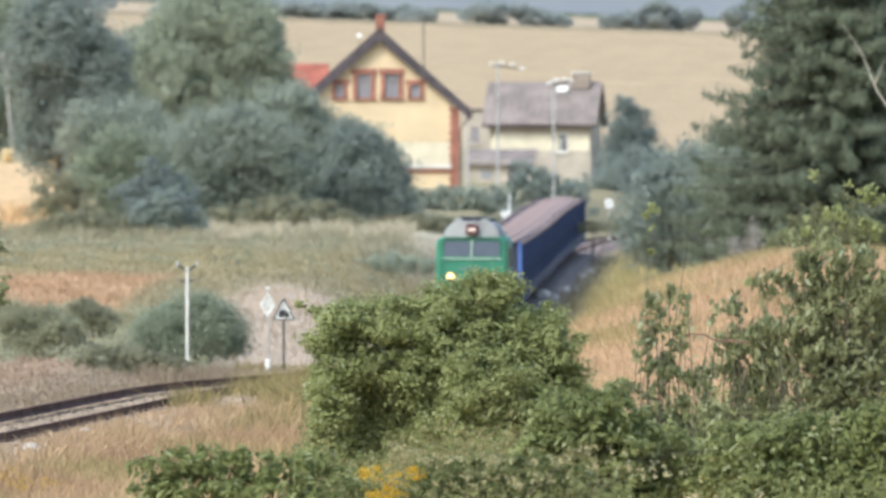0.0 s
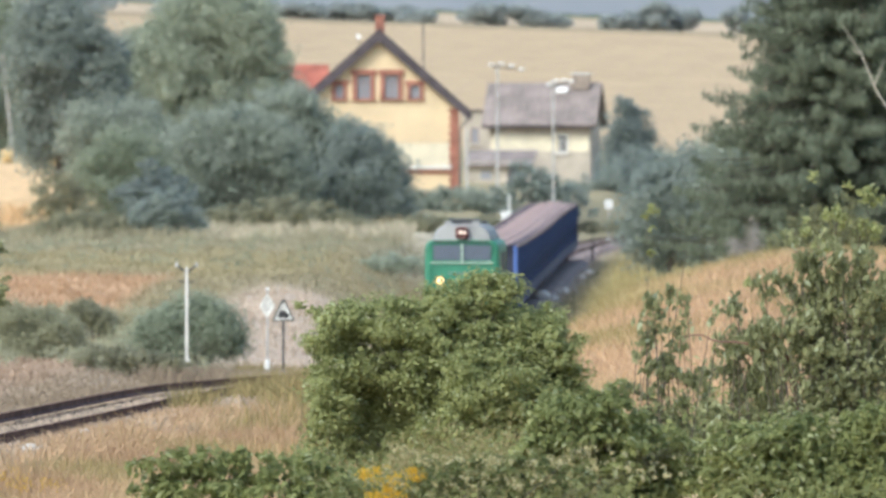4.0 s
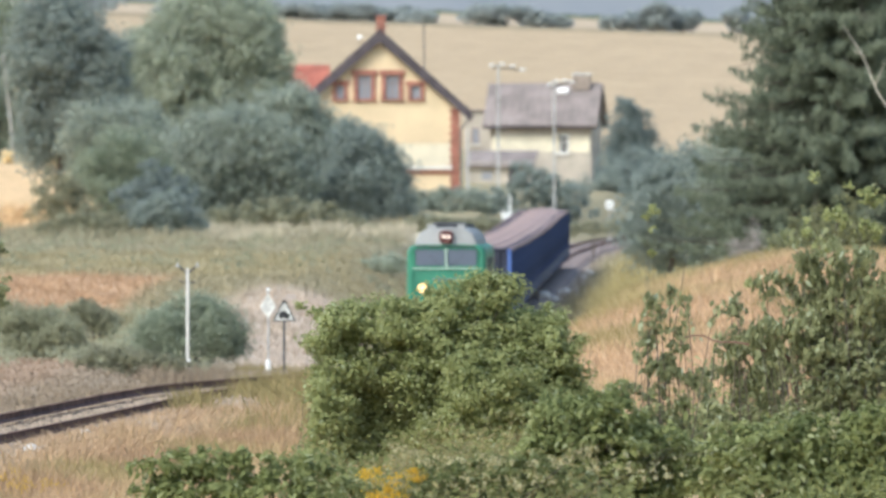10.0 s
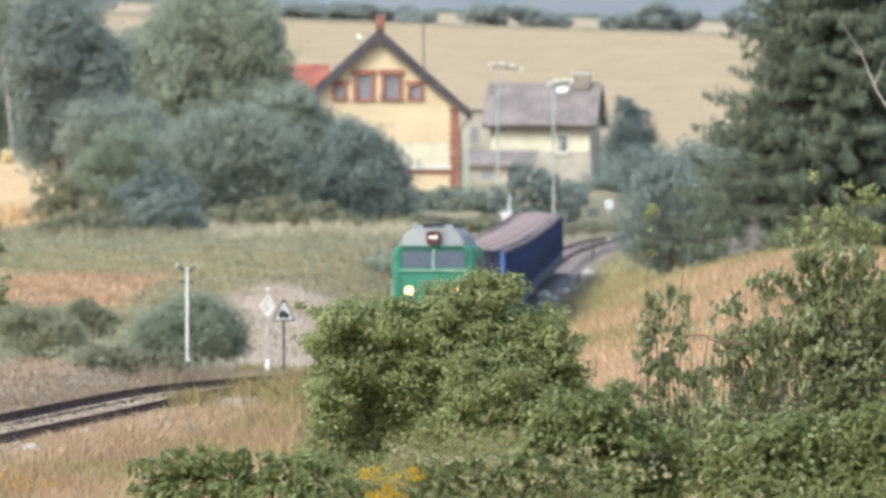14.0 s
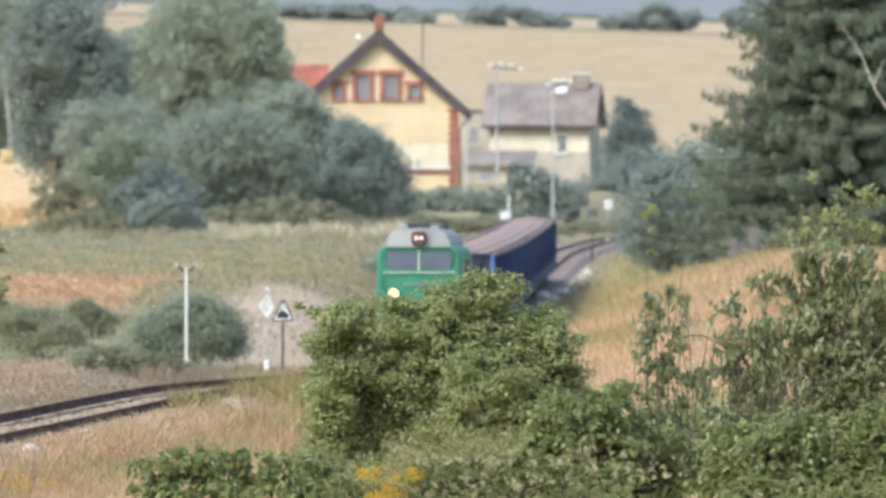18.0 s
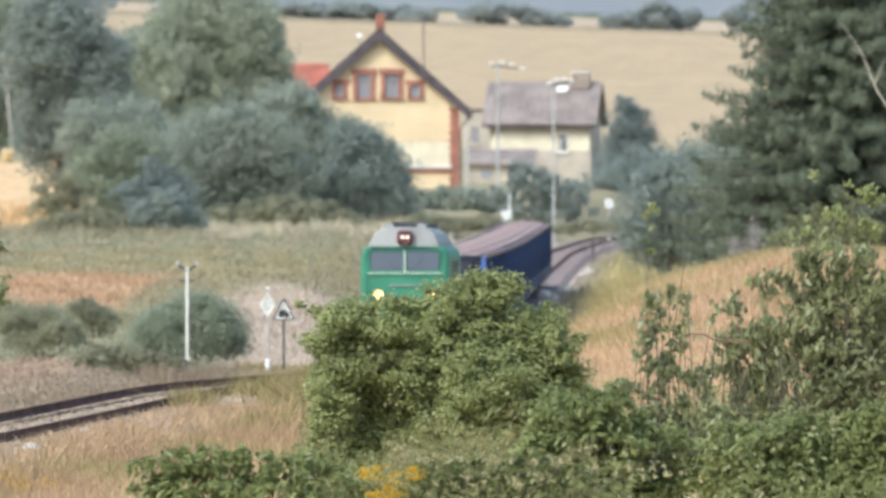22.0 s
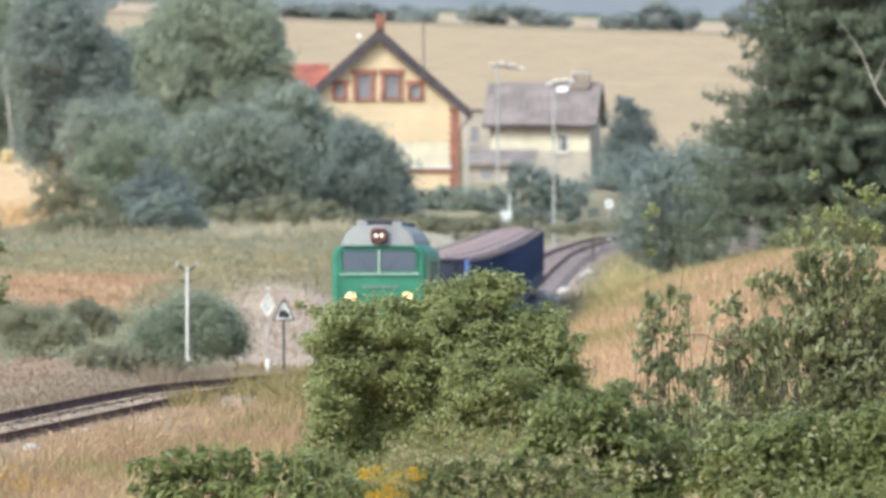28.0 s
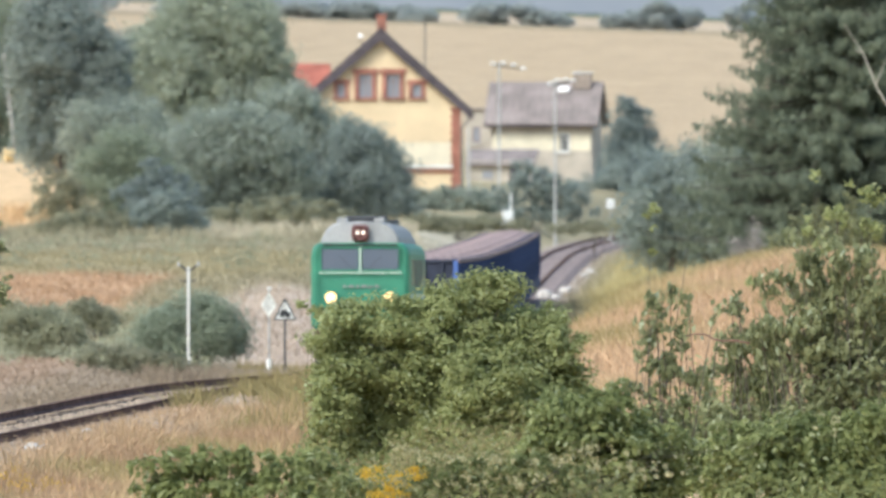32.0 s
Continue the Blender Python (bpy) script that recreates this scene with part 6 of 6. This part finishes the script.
# far hedges and copses, with haze painted into their leaf colours
def copse(places, label, seed, material, group="trees beyond the field"):
    rng = np.random.default_rng(seed)
    for x, y, w, h in places:
        blobs = [(float(rng.uniform(-0.42, 0.42)) * w, float(rng.uniform(-2, 2)), float(rng.uniform(0.15, 0.8)) * h, w * 0.2, w * 0.2, h * 0.25) for _ in range(11)]
        tree("far_tree", x, y, blobs, label, "tree", material, 170, 20, 0.08 * w + 0.3, (0.85, 0.6), seed + int(abs(x)), r=0.3, group=group, count=5)


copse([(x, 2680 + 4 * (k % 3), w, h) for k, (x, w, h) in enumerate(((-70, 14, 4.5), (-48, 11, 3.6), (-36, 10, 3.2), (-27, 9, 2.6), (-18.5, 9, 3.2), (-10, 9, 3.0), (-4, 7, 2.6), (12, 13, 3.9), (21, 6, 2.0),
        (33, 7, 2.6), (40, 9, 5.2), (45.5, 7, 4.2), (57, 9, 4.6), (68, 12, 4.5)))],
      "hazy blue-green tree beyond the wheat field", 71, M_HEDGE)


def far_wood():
    """The wooded ridge in the blue distance, a long uneven hump that glows in place of haze."""
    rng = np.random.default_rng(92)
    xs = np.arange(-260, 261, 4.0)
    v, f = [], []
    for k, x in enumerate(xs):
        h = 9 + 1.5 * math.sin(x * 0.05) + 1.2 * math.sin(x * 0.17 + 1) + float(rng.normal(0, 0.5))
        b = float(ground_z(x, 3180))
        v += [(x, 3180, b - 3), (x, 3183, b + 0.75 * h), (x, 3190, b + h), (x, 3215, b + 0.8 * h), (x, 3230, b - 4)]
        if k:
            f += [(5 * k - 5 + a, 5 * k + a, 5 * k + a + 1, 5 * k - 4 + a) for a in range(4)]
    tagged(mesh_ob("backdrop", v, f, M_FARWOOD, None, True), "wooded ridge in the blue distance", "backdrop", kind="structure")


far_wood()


def fallen_branch():
    """A bare reddish branch that leans through the shrubs."""
    x, y = 4.46, 211.9
    z = float(ground_z(x, y))
    ob = thing("bare_branch", pose(x, y, z), "bare reddish-brown branch leaning among the shrubs", "branch")
    pts = [(-0.85, 0, 3.02 - z), (-0.55, 0.02, 3.05 - z), (-0.3, 0.03, 2.95 - z), (0.1, 0.05, 2.92 - z), (0.42, 0.08, 2.81 - z), (0.72, 0.1, 2.73 - z)]
    for k, (p, q) in enumerate(zip(pts, pts[1:])):
        p, q = Vector(p), Vector(q)
        part("stick", bent(p, p.lerp(q, 0.5) + Vector((0, 0, 0.02 * (-1) ** k)), q, 0.010 + 0.003 * k, 0.012 + 0.003 * k, 0.013 + 0.003 * k, 6), M_REDBARK, ob)
    part("twig", rod(bmesh.new(), pts[3], (0.3, 0.05, pts[3][2] + 0.22), 0.008, 0.003, 5), M_REDBARK, ob)
    part("prop", bent(Vector(pts[5]), Vector((0.9, 0.15, pts[5][2] * 0.5)), Vector((0.95, 0.2, -0.1)), 0.026, 0.03, 0.035, 6), M_REDBARK, ob)


fallen_branch()


# ---------------------------------------------------------------- poles, signs and small things
def utility_pole(x, y, top, r, lean=0.0, arm=1.2, pots=4, label="", material=None, tilt=0.0):
    z = float(ground_z(x, y))
    h = top - z
    ob = thing("utility_pole", pose(x, y, z, 0, lean), label, "pole", "poles along the line")
    part("post", rod(bmesh.new(), (0, 0, -0.5), (0, 0, h), r, r * 0.7, 10), material or M_GREYPOLE, ob)
    if pots:
        part("crossarm", boxed(arm * 0.3, 0, h - 0.35, arm, 0.09, 0.1, 0.01, Matrix.Rotation(radians(tilt), 4, "Y")), M_STEEL, ob)
        for k in range(pots):
            dx = arm * (k / max(1, pots - 1) - 0.5)
            px, pz = arm * 0.3 + dx * math.cos(radians(tilt)), h - 0.3 - dx * math.sin(radians(tilt)) + (0.0, 0.14, 0.08, -0.1)[k]
            bm = rod(bmesh.new(), (px, 0, pz), (px, 0, pz + 0.09), 0.15, 0.24, 12)
            rod(bm, (px, 0, pz + 0.09), (px, 0, pz + 0.13), 0.24, 0.2, 12)
            rod(bm, (px, 0, pz + 0.13), (px, 0, pz + 0.2), 0.1, 0.05, 10)
            part("insulator", bm, M_PORCELAIN, ob, "white porcelain insulator")
    return ob


utility_pole(3.83, 988.1, 14.21, 0.1, arm=2.1, pots=4, label="grey timber pole with white porcelain insulators", tilt=6)
utility_pole(7.45, 950.6, 12.80, 0.1, arm=1.5, pots=4, label="pale pole with white porcelain insulators", tilt=-12)
utility_pole(1.68, 976.6, 9.57, 0.1, pots=0, label="thin grey post beside the cream house")
utility_pole(-1.42, 1041.7, 17.78, 0.07, arm=1.0, pots=0, label="thin dark aerial mast behind the house", material=M_STEEL)
utility_pole(-39.2, 1290.0, 17.8, 0.13, lean=-5.9, arm=1.4, pots=0, label="leaning weathered timber pole among trees", material=M_OLDPOLE)


def forked_post():
    x, y = -7.74, 427.4
    z = float(ground_z(x, y))
    ob = thing("concrete_post", pose(x, y, z), "white concrete post with a forked steel top", "post")
    h = 2.91 - z
    part("shaft", boxed(0, 0, h / 2 - 0.2, 0.095, 0.095, h + 0.4, 0.015), M_CONCRETE, ob)
    part("foot", boxed(0, 0, 0.2, 0.2, 0.2, 0.5, 0.02), M_CONCRETE, ob)
    for sx in (-1, 1):
        part("fork_arm", rod(bmesh.new(), (0, 0, h - 0.15), (sx * 0.3, 0, h + 0.08), 0.03, 0.03), M_STEEL, ob)
        part("insulator", rod(bmesh.new(), (sx * 0.3, 0, h + 0.02), (sx * 0.3, 0, h + 0.17), 0.05, 0.03, 10), M_GREYPOLE, ob)
        part("bracket", rod(bmesh.new(), (0, 0, h - 0.45), (sx * 0.26, 0, h - 0.4), 0.02, 0.02, 6), M_STEEL, ob)


forked_post()


def plate(outline, y0, y1):
    return prism(bmesh.new(), outline, y0, y1)


def triangle_sign():
    x, y = -4.70, 416.7
    z = float(ground_z(x, y))
    h = 1.65 - z
    ob = thing("triangle_sign", pose(x, y, z, 0, 0, 6), "white triangular railway warning sign with black border and pictogram", "sign")
    part("pole", rod(bmesh.new(), (0, 0, -0.4), (0, 0, h + 0.2), 0.035, 0.035), M_STEEL, ob, "dark steel pole")
    tri = lambda k, c=0.0: [(-0.36 * k, h - 0.27 * k + c), (0.36 * k, h - 0.27 * k + c), (0.05 * k, h + 0.37 * k + c), (-0.05 * k, h + 0.37 * k + c)]
    # border thinned and coloured grey to stand for softening haze
    part("black_border", plate(tri(0.96), -0.05, -0.035), M_STEEL, ob)
    part("white_face", plate(tri(0.78, -0.01), -0.058, -0.05), M_WORNWHITE, ob, "white face")
    bm = bmesh.new()
    prism(bm, [(-0.16, h - 0.15), (0.16, h - 0.15), (0.16, h - 0.02), (0.08, h - 0.02), (0.06, h + 0.05), (-0.10, h + 0.05), (-0.13, h - 0.02), (-0.16, h - 0.02)], -0.066, -0.058)
    for sx in (-0.08, 0.08):
        rod(bm, (sx, -0.058, h - 0.155), (sx, -0.066, h - 0.155), 0.035, 0.035, 10)
    part("pictogram", bm, M_SIGNBLACK, ob, "black engine pictogram")


triangle_sign()


def diamond_sign():
    x, y = -5.30, 427.4
    z = float(ground_z(x, y))
    h = 1.76 - z
    ob = thing("diamond_sign", pose(x, y, z, 0, 0, -8), "weathered white diamond marker on a post with white foot", "sign")
    part("pole", rod(bmesh.new(), (0, 0, -0.4), (0, 0, h + 0.5), 0.032, 0.032), M_GREYPOLE, ob)
    part("white_foot", rod(bmesh.new(), (0, -0.005, -0.1), (0, -0.005, 0.72), 0.085, 0.08), M_SIGNWHITE, ob, "white painted foot")
    dia = lambda k: [(0, h - 0.42 * k), (0.27 * k, h), (0, h + 0.42 * k), (-0.27 * k, h)]
    part("white_plate", plate(dia(0.92), -0.05, -0.035), M_WORNWHITE, ob, "white diamond plate")
    bm = bmesh.new()
    for sx, sz in ((-0.1, 0.08), (0.09, 0.05), (-0.02, -0.14), (0.03, 0.2), (0.07, -0.1), (-0.04, 0.0), (-0.12, -0.03)):
        box(bm, sx, -0.055, h + sz, 0.07, 0.008, 0.08)
    part("dark_marks", bm, M_GREYPOLE, ob, "grey weathered marks")
    part("cap", boxed(0, 0, h + 0.5, 0.12, 0.1, 0.08, 0.02), M_SIGNWHITE, ob)


diamond_sign()


def cabinet_marker():
    x, y = 4.26, 950.6
    z = 2.84
    ob = thing("trackside_cabinet", pose(x, y, z - 0.4), "white trackside cabinet with a thin white post", "cabinet")
    part("body", boxed(0, 0, 0.85, 0.72, 0.5, 1.1, 0.04), M_SIGNWHITE, ob)
    part("lid", boxed(0, 0, 1.43, 0.8, 0.58, 0.08, 0.02), M_SIGNWHITE, ob)
    part("plinth", boxed(0, 0, 0.15, 0.8, 0.6, 0.9, 0.02), M_CONCRETE, ob)
    part("post", rod(bmesh.new(), (0.22, 0.1, 0.0), (0.22, 0.1, 2.6), 0.075, 0.06), M_SIGNWHITE, ob, "thin white post")


cabinet_marker()


def square_marker():
    x, y = 11.31, 961.5
    z = float(ground_z(x, y))
    ob = thing("line_marker", pose(x, y, z), "square white line marker on a pale post", "sign")
    h = 4.35 - z
    part("post", rod(bmesh.new(), (0, 0, -0.3), (0, 0, h + 0.3), 0.045, 0.04), M_GREYPOLE, ob)
    part("plate", boxed(0, -0.08, h, 0.52, 0.04, 0.6, 0.02), M_SIGNWHITE, ob, "square white plate")
    bm = bmesh.new()
    for k in range(2):
        box(bm, -0.08 + 0.16 * k, -0.105, h - 0.02, 0.08, 0.01, 0.34)
    part("figure", bm, M_GREYPOLE, ob, "grey bars")
    part("foot", boxed(0, -0.06, 1.74 - z, 0.42, 0.2, 0.5, 0.03), M_SIGNWHITE, ob, "white foot block")


square_marker()


def pale_stone(x, y, r, seed, label="pale limestone block half hidden in grass"):
    rng = np.random.default_rng(seed)
    bm = bmesh.new()
    bmesh.ops.create_icosphere(bm, subdivisions=2, radius=r)
    for v in bm.verts:
        v.co *= 1 + float(rng.normal(0, 0.12))
        v.co.z *= 0.8
    ob = part("stone", bm, M_STONE)
    off = abs(x - float(np.interp(y, LY, LX)))
    bed = float(np.interp(y, LY, LZ)) - 0.18 - max(0.0, off - 1.75) * 0.58 if off < 2.7 else -99.0
    ob.matrix_world = pose(x, y, max(float(ground_z(x, y)), bed) + r * 0.3)
    return tagged(ob, label, "stone", "pale stones by the line")


for k, (x, y, r) in enumerate(((-7.08, 242.7, 0.16), (-6.90, 245.1, 0.13), (-6.97, 241.5, 0.12), (-6.60, 260.4, 0.10), (5.25, 745.0, 0.42), (6.6, 775.0, 0.4), (5.9, 752.0, 0.3), (8.60, 833.3, 0.34), (8.09, 822.4, 0.26))):
    pale_stone(x, y, r, 40 + k)


def straw_bale(px, py, r, turn):
    bm = rod(bmesh.new(), (-0.6 * r, 0, 0), (0.6 * r, 0, 0), r, r, 28)
    ob = part("straw_bale", bm, M_STRAW)
    ob.matrix_world = pose(px, py, float(ground_z(px, py)) + r * 0.95, 0, 0, turn)
    return tagged(ob, "round golden straw bale on the stubble", "bale", "straw bales on the stubble")


straw_bale(-34.6, 1236.0, 0.6, 80)
straw_bale(-33.5, 1238.0, 0.62, 20)
straw_bale(-32.5, 1235.0, 0.6, 75)
straw_bale(-38.9, 1262.0, 0.65, 15)


# ---------------------------------------------------------------- grass
def grass(name, label, material, n, place, h, w, seed, lean=0.25, lift=0.0):
    """Blades and stalks, one triangle each, on the ground; place(rng, n) gives x and y."""
    rng = np.random.default_rng(seed)
    x, y = place(rng, n)
    n = len(x)
    z = ground_z(x, y) + lift
    k = rng.uniform(0.5, 1.25, n) * h
    a = rng.uniform(0, 2 * math.pi, n)
    base = np.stack([x, y, z - 0.04], 1)
    side = np.stack([np.cos(a), np.sin(a), 0 * a], 1) * (w * rng.uniform(0.6, 1.4, n))[:, None] / 2
    tip = base + np.stack([rng.normal(0, lean, n) * k, rng.normal(0, lean, n) * k, k], 1)
    mid = (base + tip) / 2 + np.stack([0 * k, 0 * k, 0.08 * k], 1)
    v = np.stack([base - side, base + side, mid + side * 0.8, tip, mid - side * 0.8], 1).reshape(-1, 3)
    i = np.arange(n)[:, None] * 5
    t = np.concatenate([i + [0, 1, 2], i + [0, 2, 4], i + [4, 2, 3]], 1).reshape(-1, 3)
    ob = raw_mesh(name, v, t, material)
    if material == M_COVERGRASS:
        at = ob.data.color_attributes.new("cover", "FLOAT_COLOR", "POINT")
        col = np.concatenate([cover(x, y), np.ones((n, 1))], 1)
        at.data.foreach_set("color", np.repeat(col, 5, axis=0).astype(np.float32).ravel())
    return tagged(ob, label, "grass", kind="stuff")


def patch(y0, y1, a0, a1, off0=-1e9, off1=1e9, clump=0.0):
    """Places between two distances and two bearings (x per metre of y), within bounds beside the line."""
    def place(rng, n):
        y = rng.uniform(y0, y1, n)
        x = rng.uniform(a0, a1, n) * y
        if clump:
            keep = (np.sin(x * 1.7 + 0.9 * np.sin(y * 0.12)) + np.sin(y * 0.17 + x * 0.6) + rng.normal(0, 0.6, n)) > clump
            x, y = x[keep], y[keep]
        off = x - np.interp(y, LY, LX)
        keep = (off > off0) & (off < off1)
        return x[keep], y[keep]
    return place


grass("dry_grass", "tall dry straw-coloured grass by the line", M_COVERGRASS, 80000, patch(200, 420, -0.034, -0.002, 2.7), 0.36, 0.024, 101, 0.5)
grass("green_grass", "greenish grass and weeds by the line", M_GREENGRASS, 16000, patch(262, 420, -0.024, 0, 2.2, clump=0.7), 0.5, 0.026, 102, 0.45)
grass("ripe_grass", "ripe pinkish grass on the cutting's bank", M_COVERGRASS, 60000, patch(240, 445, 0.002, 0.034, 4.5), 0.36, 0.022, 103, 0.5)
grass("bank_grass", "yellow-green grass on the bank", M_GREENGRASS, 30000, patch(300, 462.5, 0.004, 0.034, 3.0, clump=0.6), 0.42, 0.022, 104, 0.4)
grass("verge_grass", "dry grass beyond the line", M_COVERGRASS, 26000, patch(275, 500, -0.034, -0.008, -30, -2.2), 0.18, 0.035, 105, 0.9)
grass("meadow_grass", "dry meadow grass in tussocks", M_COVERGRASS, 42000, patch(500, 850, -0.034, 0, -60, -2.6), 0.28, 0.05, 106, 0.6)
grass("cutting_grass", "yellowish grass in the cutting", M_COVERGRASS, 34000, patch(500, 1000, 0, 0.024, 2.4), 0.45, 0.045, 107)
grass("verge_weeds", "tall yellow-green weeds beside the rails", M_GREENGRASS, 26000, patch(292, 420, -0.0225, -0.008, 0.9, 5.0, clump=-0.4), 0.55, 0.03, 108, 0.7, 0.15)
grass("straw_grass", "long straw-coloured grass stems", M_DRY, 9000, patch(215, 375, -0.034, -0.008, 2.2, clump=0.7), 0.75, 0.018, 109, 0.4)
grass("shoulder_grass", "dry pinkish grass over the ballast shoulder", M_PINKGRASS, 26000, patch(215, 345, -0.034, -0.010, 1.35, 4.2, clump=-0.9), 0.30, 0.024, 114, 0.8)
grass("rail_grass", "dry pinkish grass along the nearer rail", M_PINKGRASS, 34000, patch(236, 302, -0.034, -0.010, 1.15, 3.2, clump=-0.8), 0.28, 0.03, 122, 0.9, 0.12)
grass("foot_grass", "yellow-green grass round the sign posts", M_GREENGRASS, 5000, patch(380, 450, -0.0145, -0.006, -9, -1.6), 0.5, 0.026, 118, 0.5)
grass("sleeper_grass", "brownish tall grass before the sign posts", M_COVERGRASS, 6000, patch(396, 423, -0.0215, -0.009, -9, -2.0), 0.5, 0.026, 121, 0.5)
grass("rim_grass", "tall pale grass along the meadow's rim", M_COVERGRASS, 22000, patch(800, 960, -0.034, -0.002, -60, -4, clump=0.2), 0.8, 0.07, 115, 0.5)


def weeds(name, label, material, n, place, h, leaf, seed):
    """Broad-leaved weeds: leaves strewn from the ground up to h."""
    rng = np.random.default_rng(seed)
    x, y = place(rng, n)
    n = len(x)
    lift = h * (0.75 + 0.35 * np.sin(x * 1.9 + 1.3 * np.sin(y * 0.8)) * np.sin(y * 1.1 + x))
    p = np.stack([x, y, ground_z(x, y) + lift * rng.random(n) ** 0.6], 1)
    nor = np.tile((0.0, -0.35, 0.8), (n, 1)) + rng.normal(0, 0.5, (n, 3))
    ob = leaves(name, p, nor, leaf[0], leaf[1], material, None, rng, 0.4)
    return tagged(ob, label, "weeds", kind="stuff")


weeds("weed_leaves", "dense green nettles and weeds before the bush", M_HERB, 7500, patch(190, 236, -0.0108, 0.0135), 0.62, (0.13, 0.055), 110)
weeds("low_weed_leaves", "low weeds in a gap of the thicket", M_THICKET, 1300, patch(200, 250, 0.0125, 0.0205), 0.35, (0.18, 0.07), 120)
weeds("nettle_leaves", "dense green nettles at the foot of the shrubs", M_HERB, 3000, patch(190, 240, 0.0195, 0.034), 0.8, (0.14, 0.06), 119)
weeds("tall_weed_leaves", "green weeds at the foot of the shrubs", M_THICKET, 6000, patch(206, 250, 0.006, 0.034, clump=0.5), 1.2, (0.14, 0.06), 111)
weeds("flower_heads", "pale flower heads among the weeds", M_WHITEFLOWER, 350, patch(190, 225, -0.008, 0.024), 1.05, (0.06, 0.05), 112)
weeds("stalk_leaves", "pale olive stalks among the weeds", M_STALK, 4500, patch(190, 235, -0.004, 0.011), 0.95, (0.13, 0.03), 113)
weeds("meadow_scrub", "low grey-green scrub scattered over the meadow", M_SCRUB, 15000, patch(662, 900, -0.034, -0.003, -60, -5, clump=0.9), 0.55, (0.24, 0.12), 116)
weeds("slope_scrub", "low olive scrub on the slope beside the line", M_OLIVE, 15000, patch(405, 540, -0.034, -0.0165, -60, -4, clump=0.45), 0.55, (0.15, 0.07), 117)


# ---------------------------------------------------------------- movement
SPEED = 4.924  # metres a second
S_START = float(np.interp(575.0, LY, LS))


def on_rails(s, reach):
    """The pose of a vehicle whose middle is s metres along the line, carried by pivots before and behind it."""
    a, b = on_line(s - reach), on_line(s + reach)
    d = a - b
    return Matrix.Translation((a + b) / 2) @ pose(0, 0, 0, 0, 0, math.degrees(math.atan2(d.x, -d.y))) @ pose(0, 0, 0, -math.degrees(math.atan2(d.z, math.hypot(d.x, d.y))))


def motions():
    times = [k * 2.0 for k in range(17)]
    turns = [k * 0.13 for k in range(247)]
    train = [(loco, 8.4, 4.3)] + [(c, 18.35 + 7.0 + 14.3 * k, 4.6) for k, c in enumerate(flats)]
    train += [(c, 61.3 + 6.5 + 13.72 * k, 4.6) for k, c in enumerate(cars)]
    for ob, back, reach in train:
        walk(ob, [(t, on_rails(S_START + back - SPEED * t, reach)) for t in times])
    for ob, back, reach in train[:6]:
        for b in ob.children:
            if b.name.startswith("bogie"):
                for w in b.children:
                    if w.name.startswith("wheelset"):
                        m, r = w.matrix_basis.copy(), w.matrix_basis.translation.z
                        walk(w, [(t, m @ pose(0, 0, 0, math.degrees(SPEED * t / r))) for t in turns])


motions()
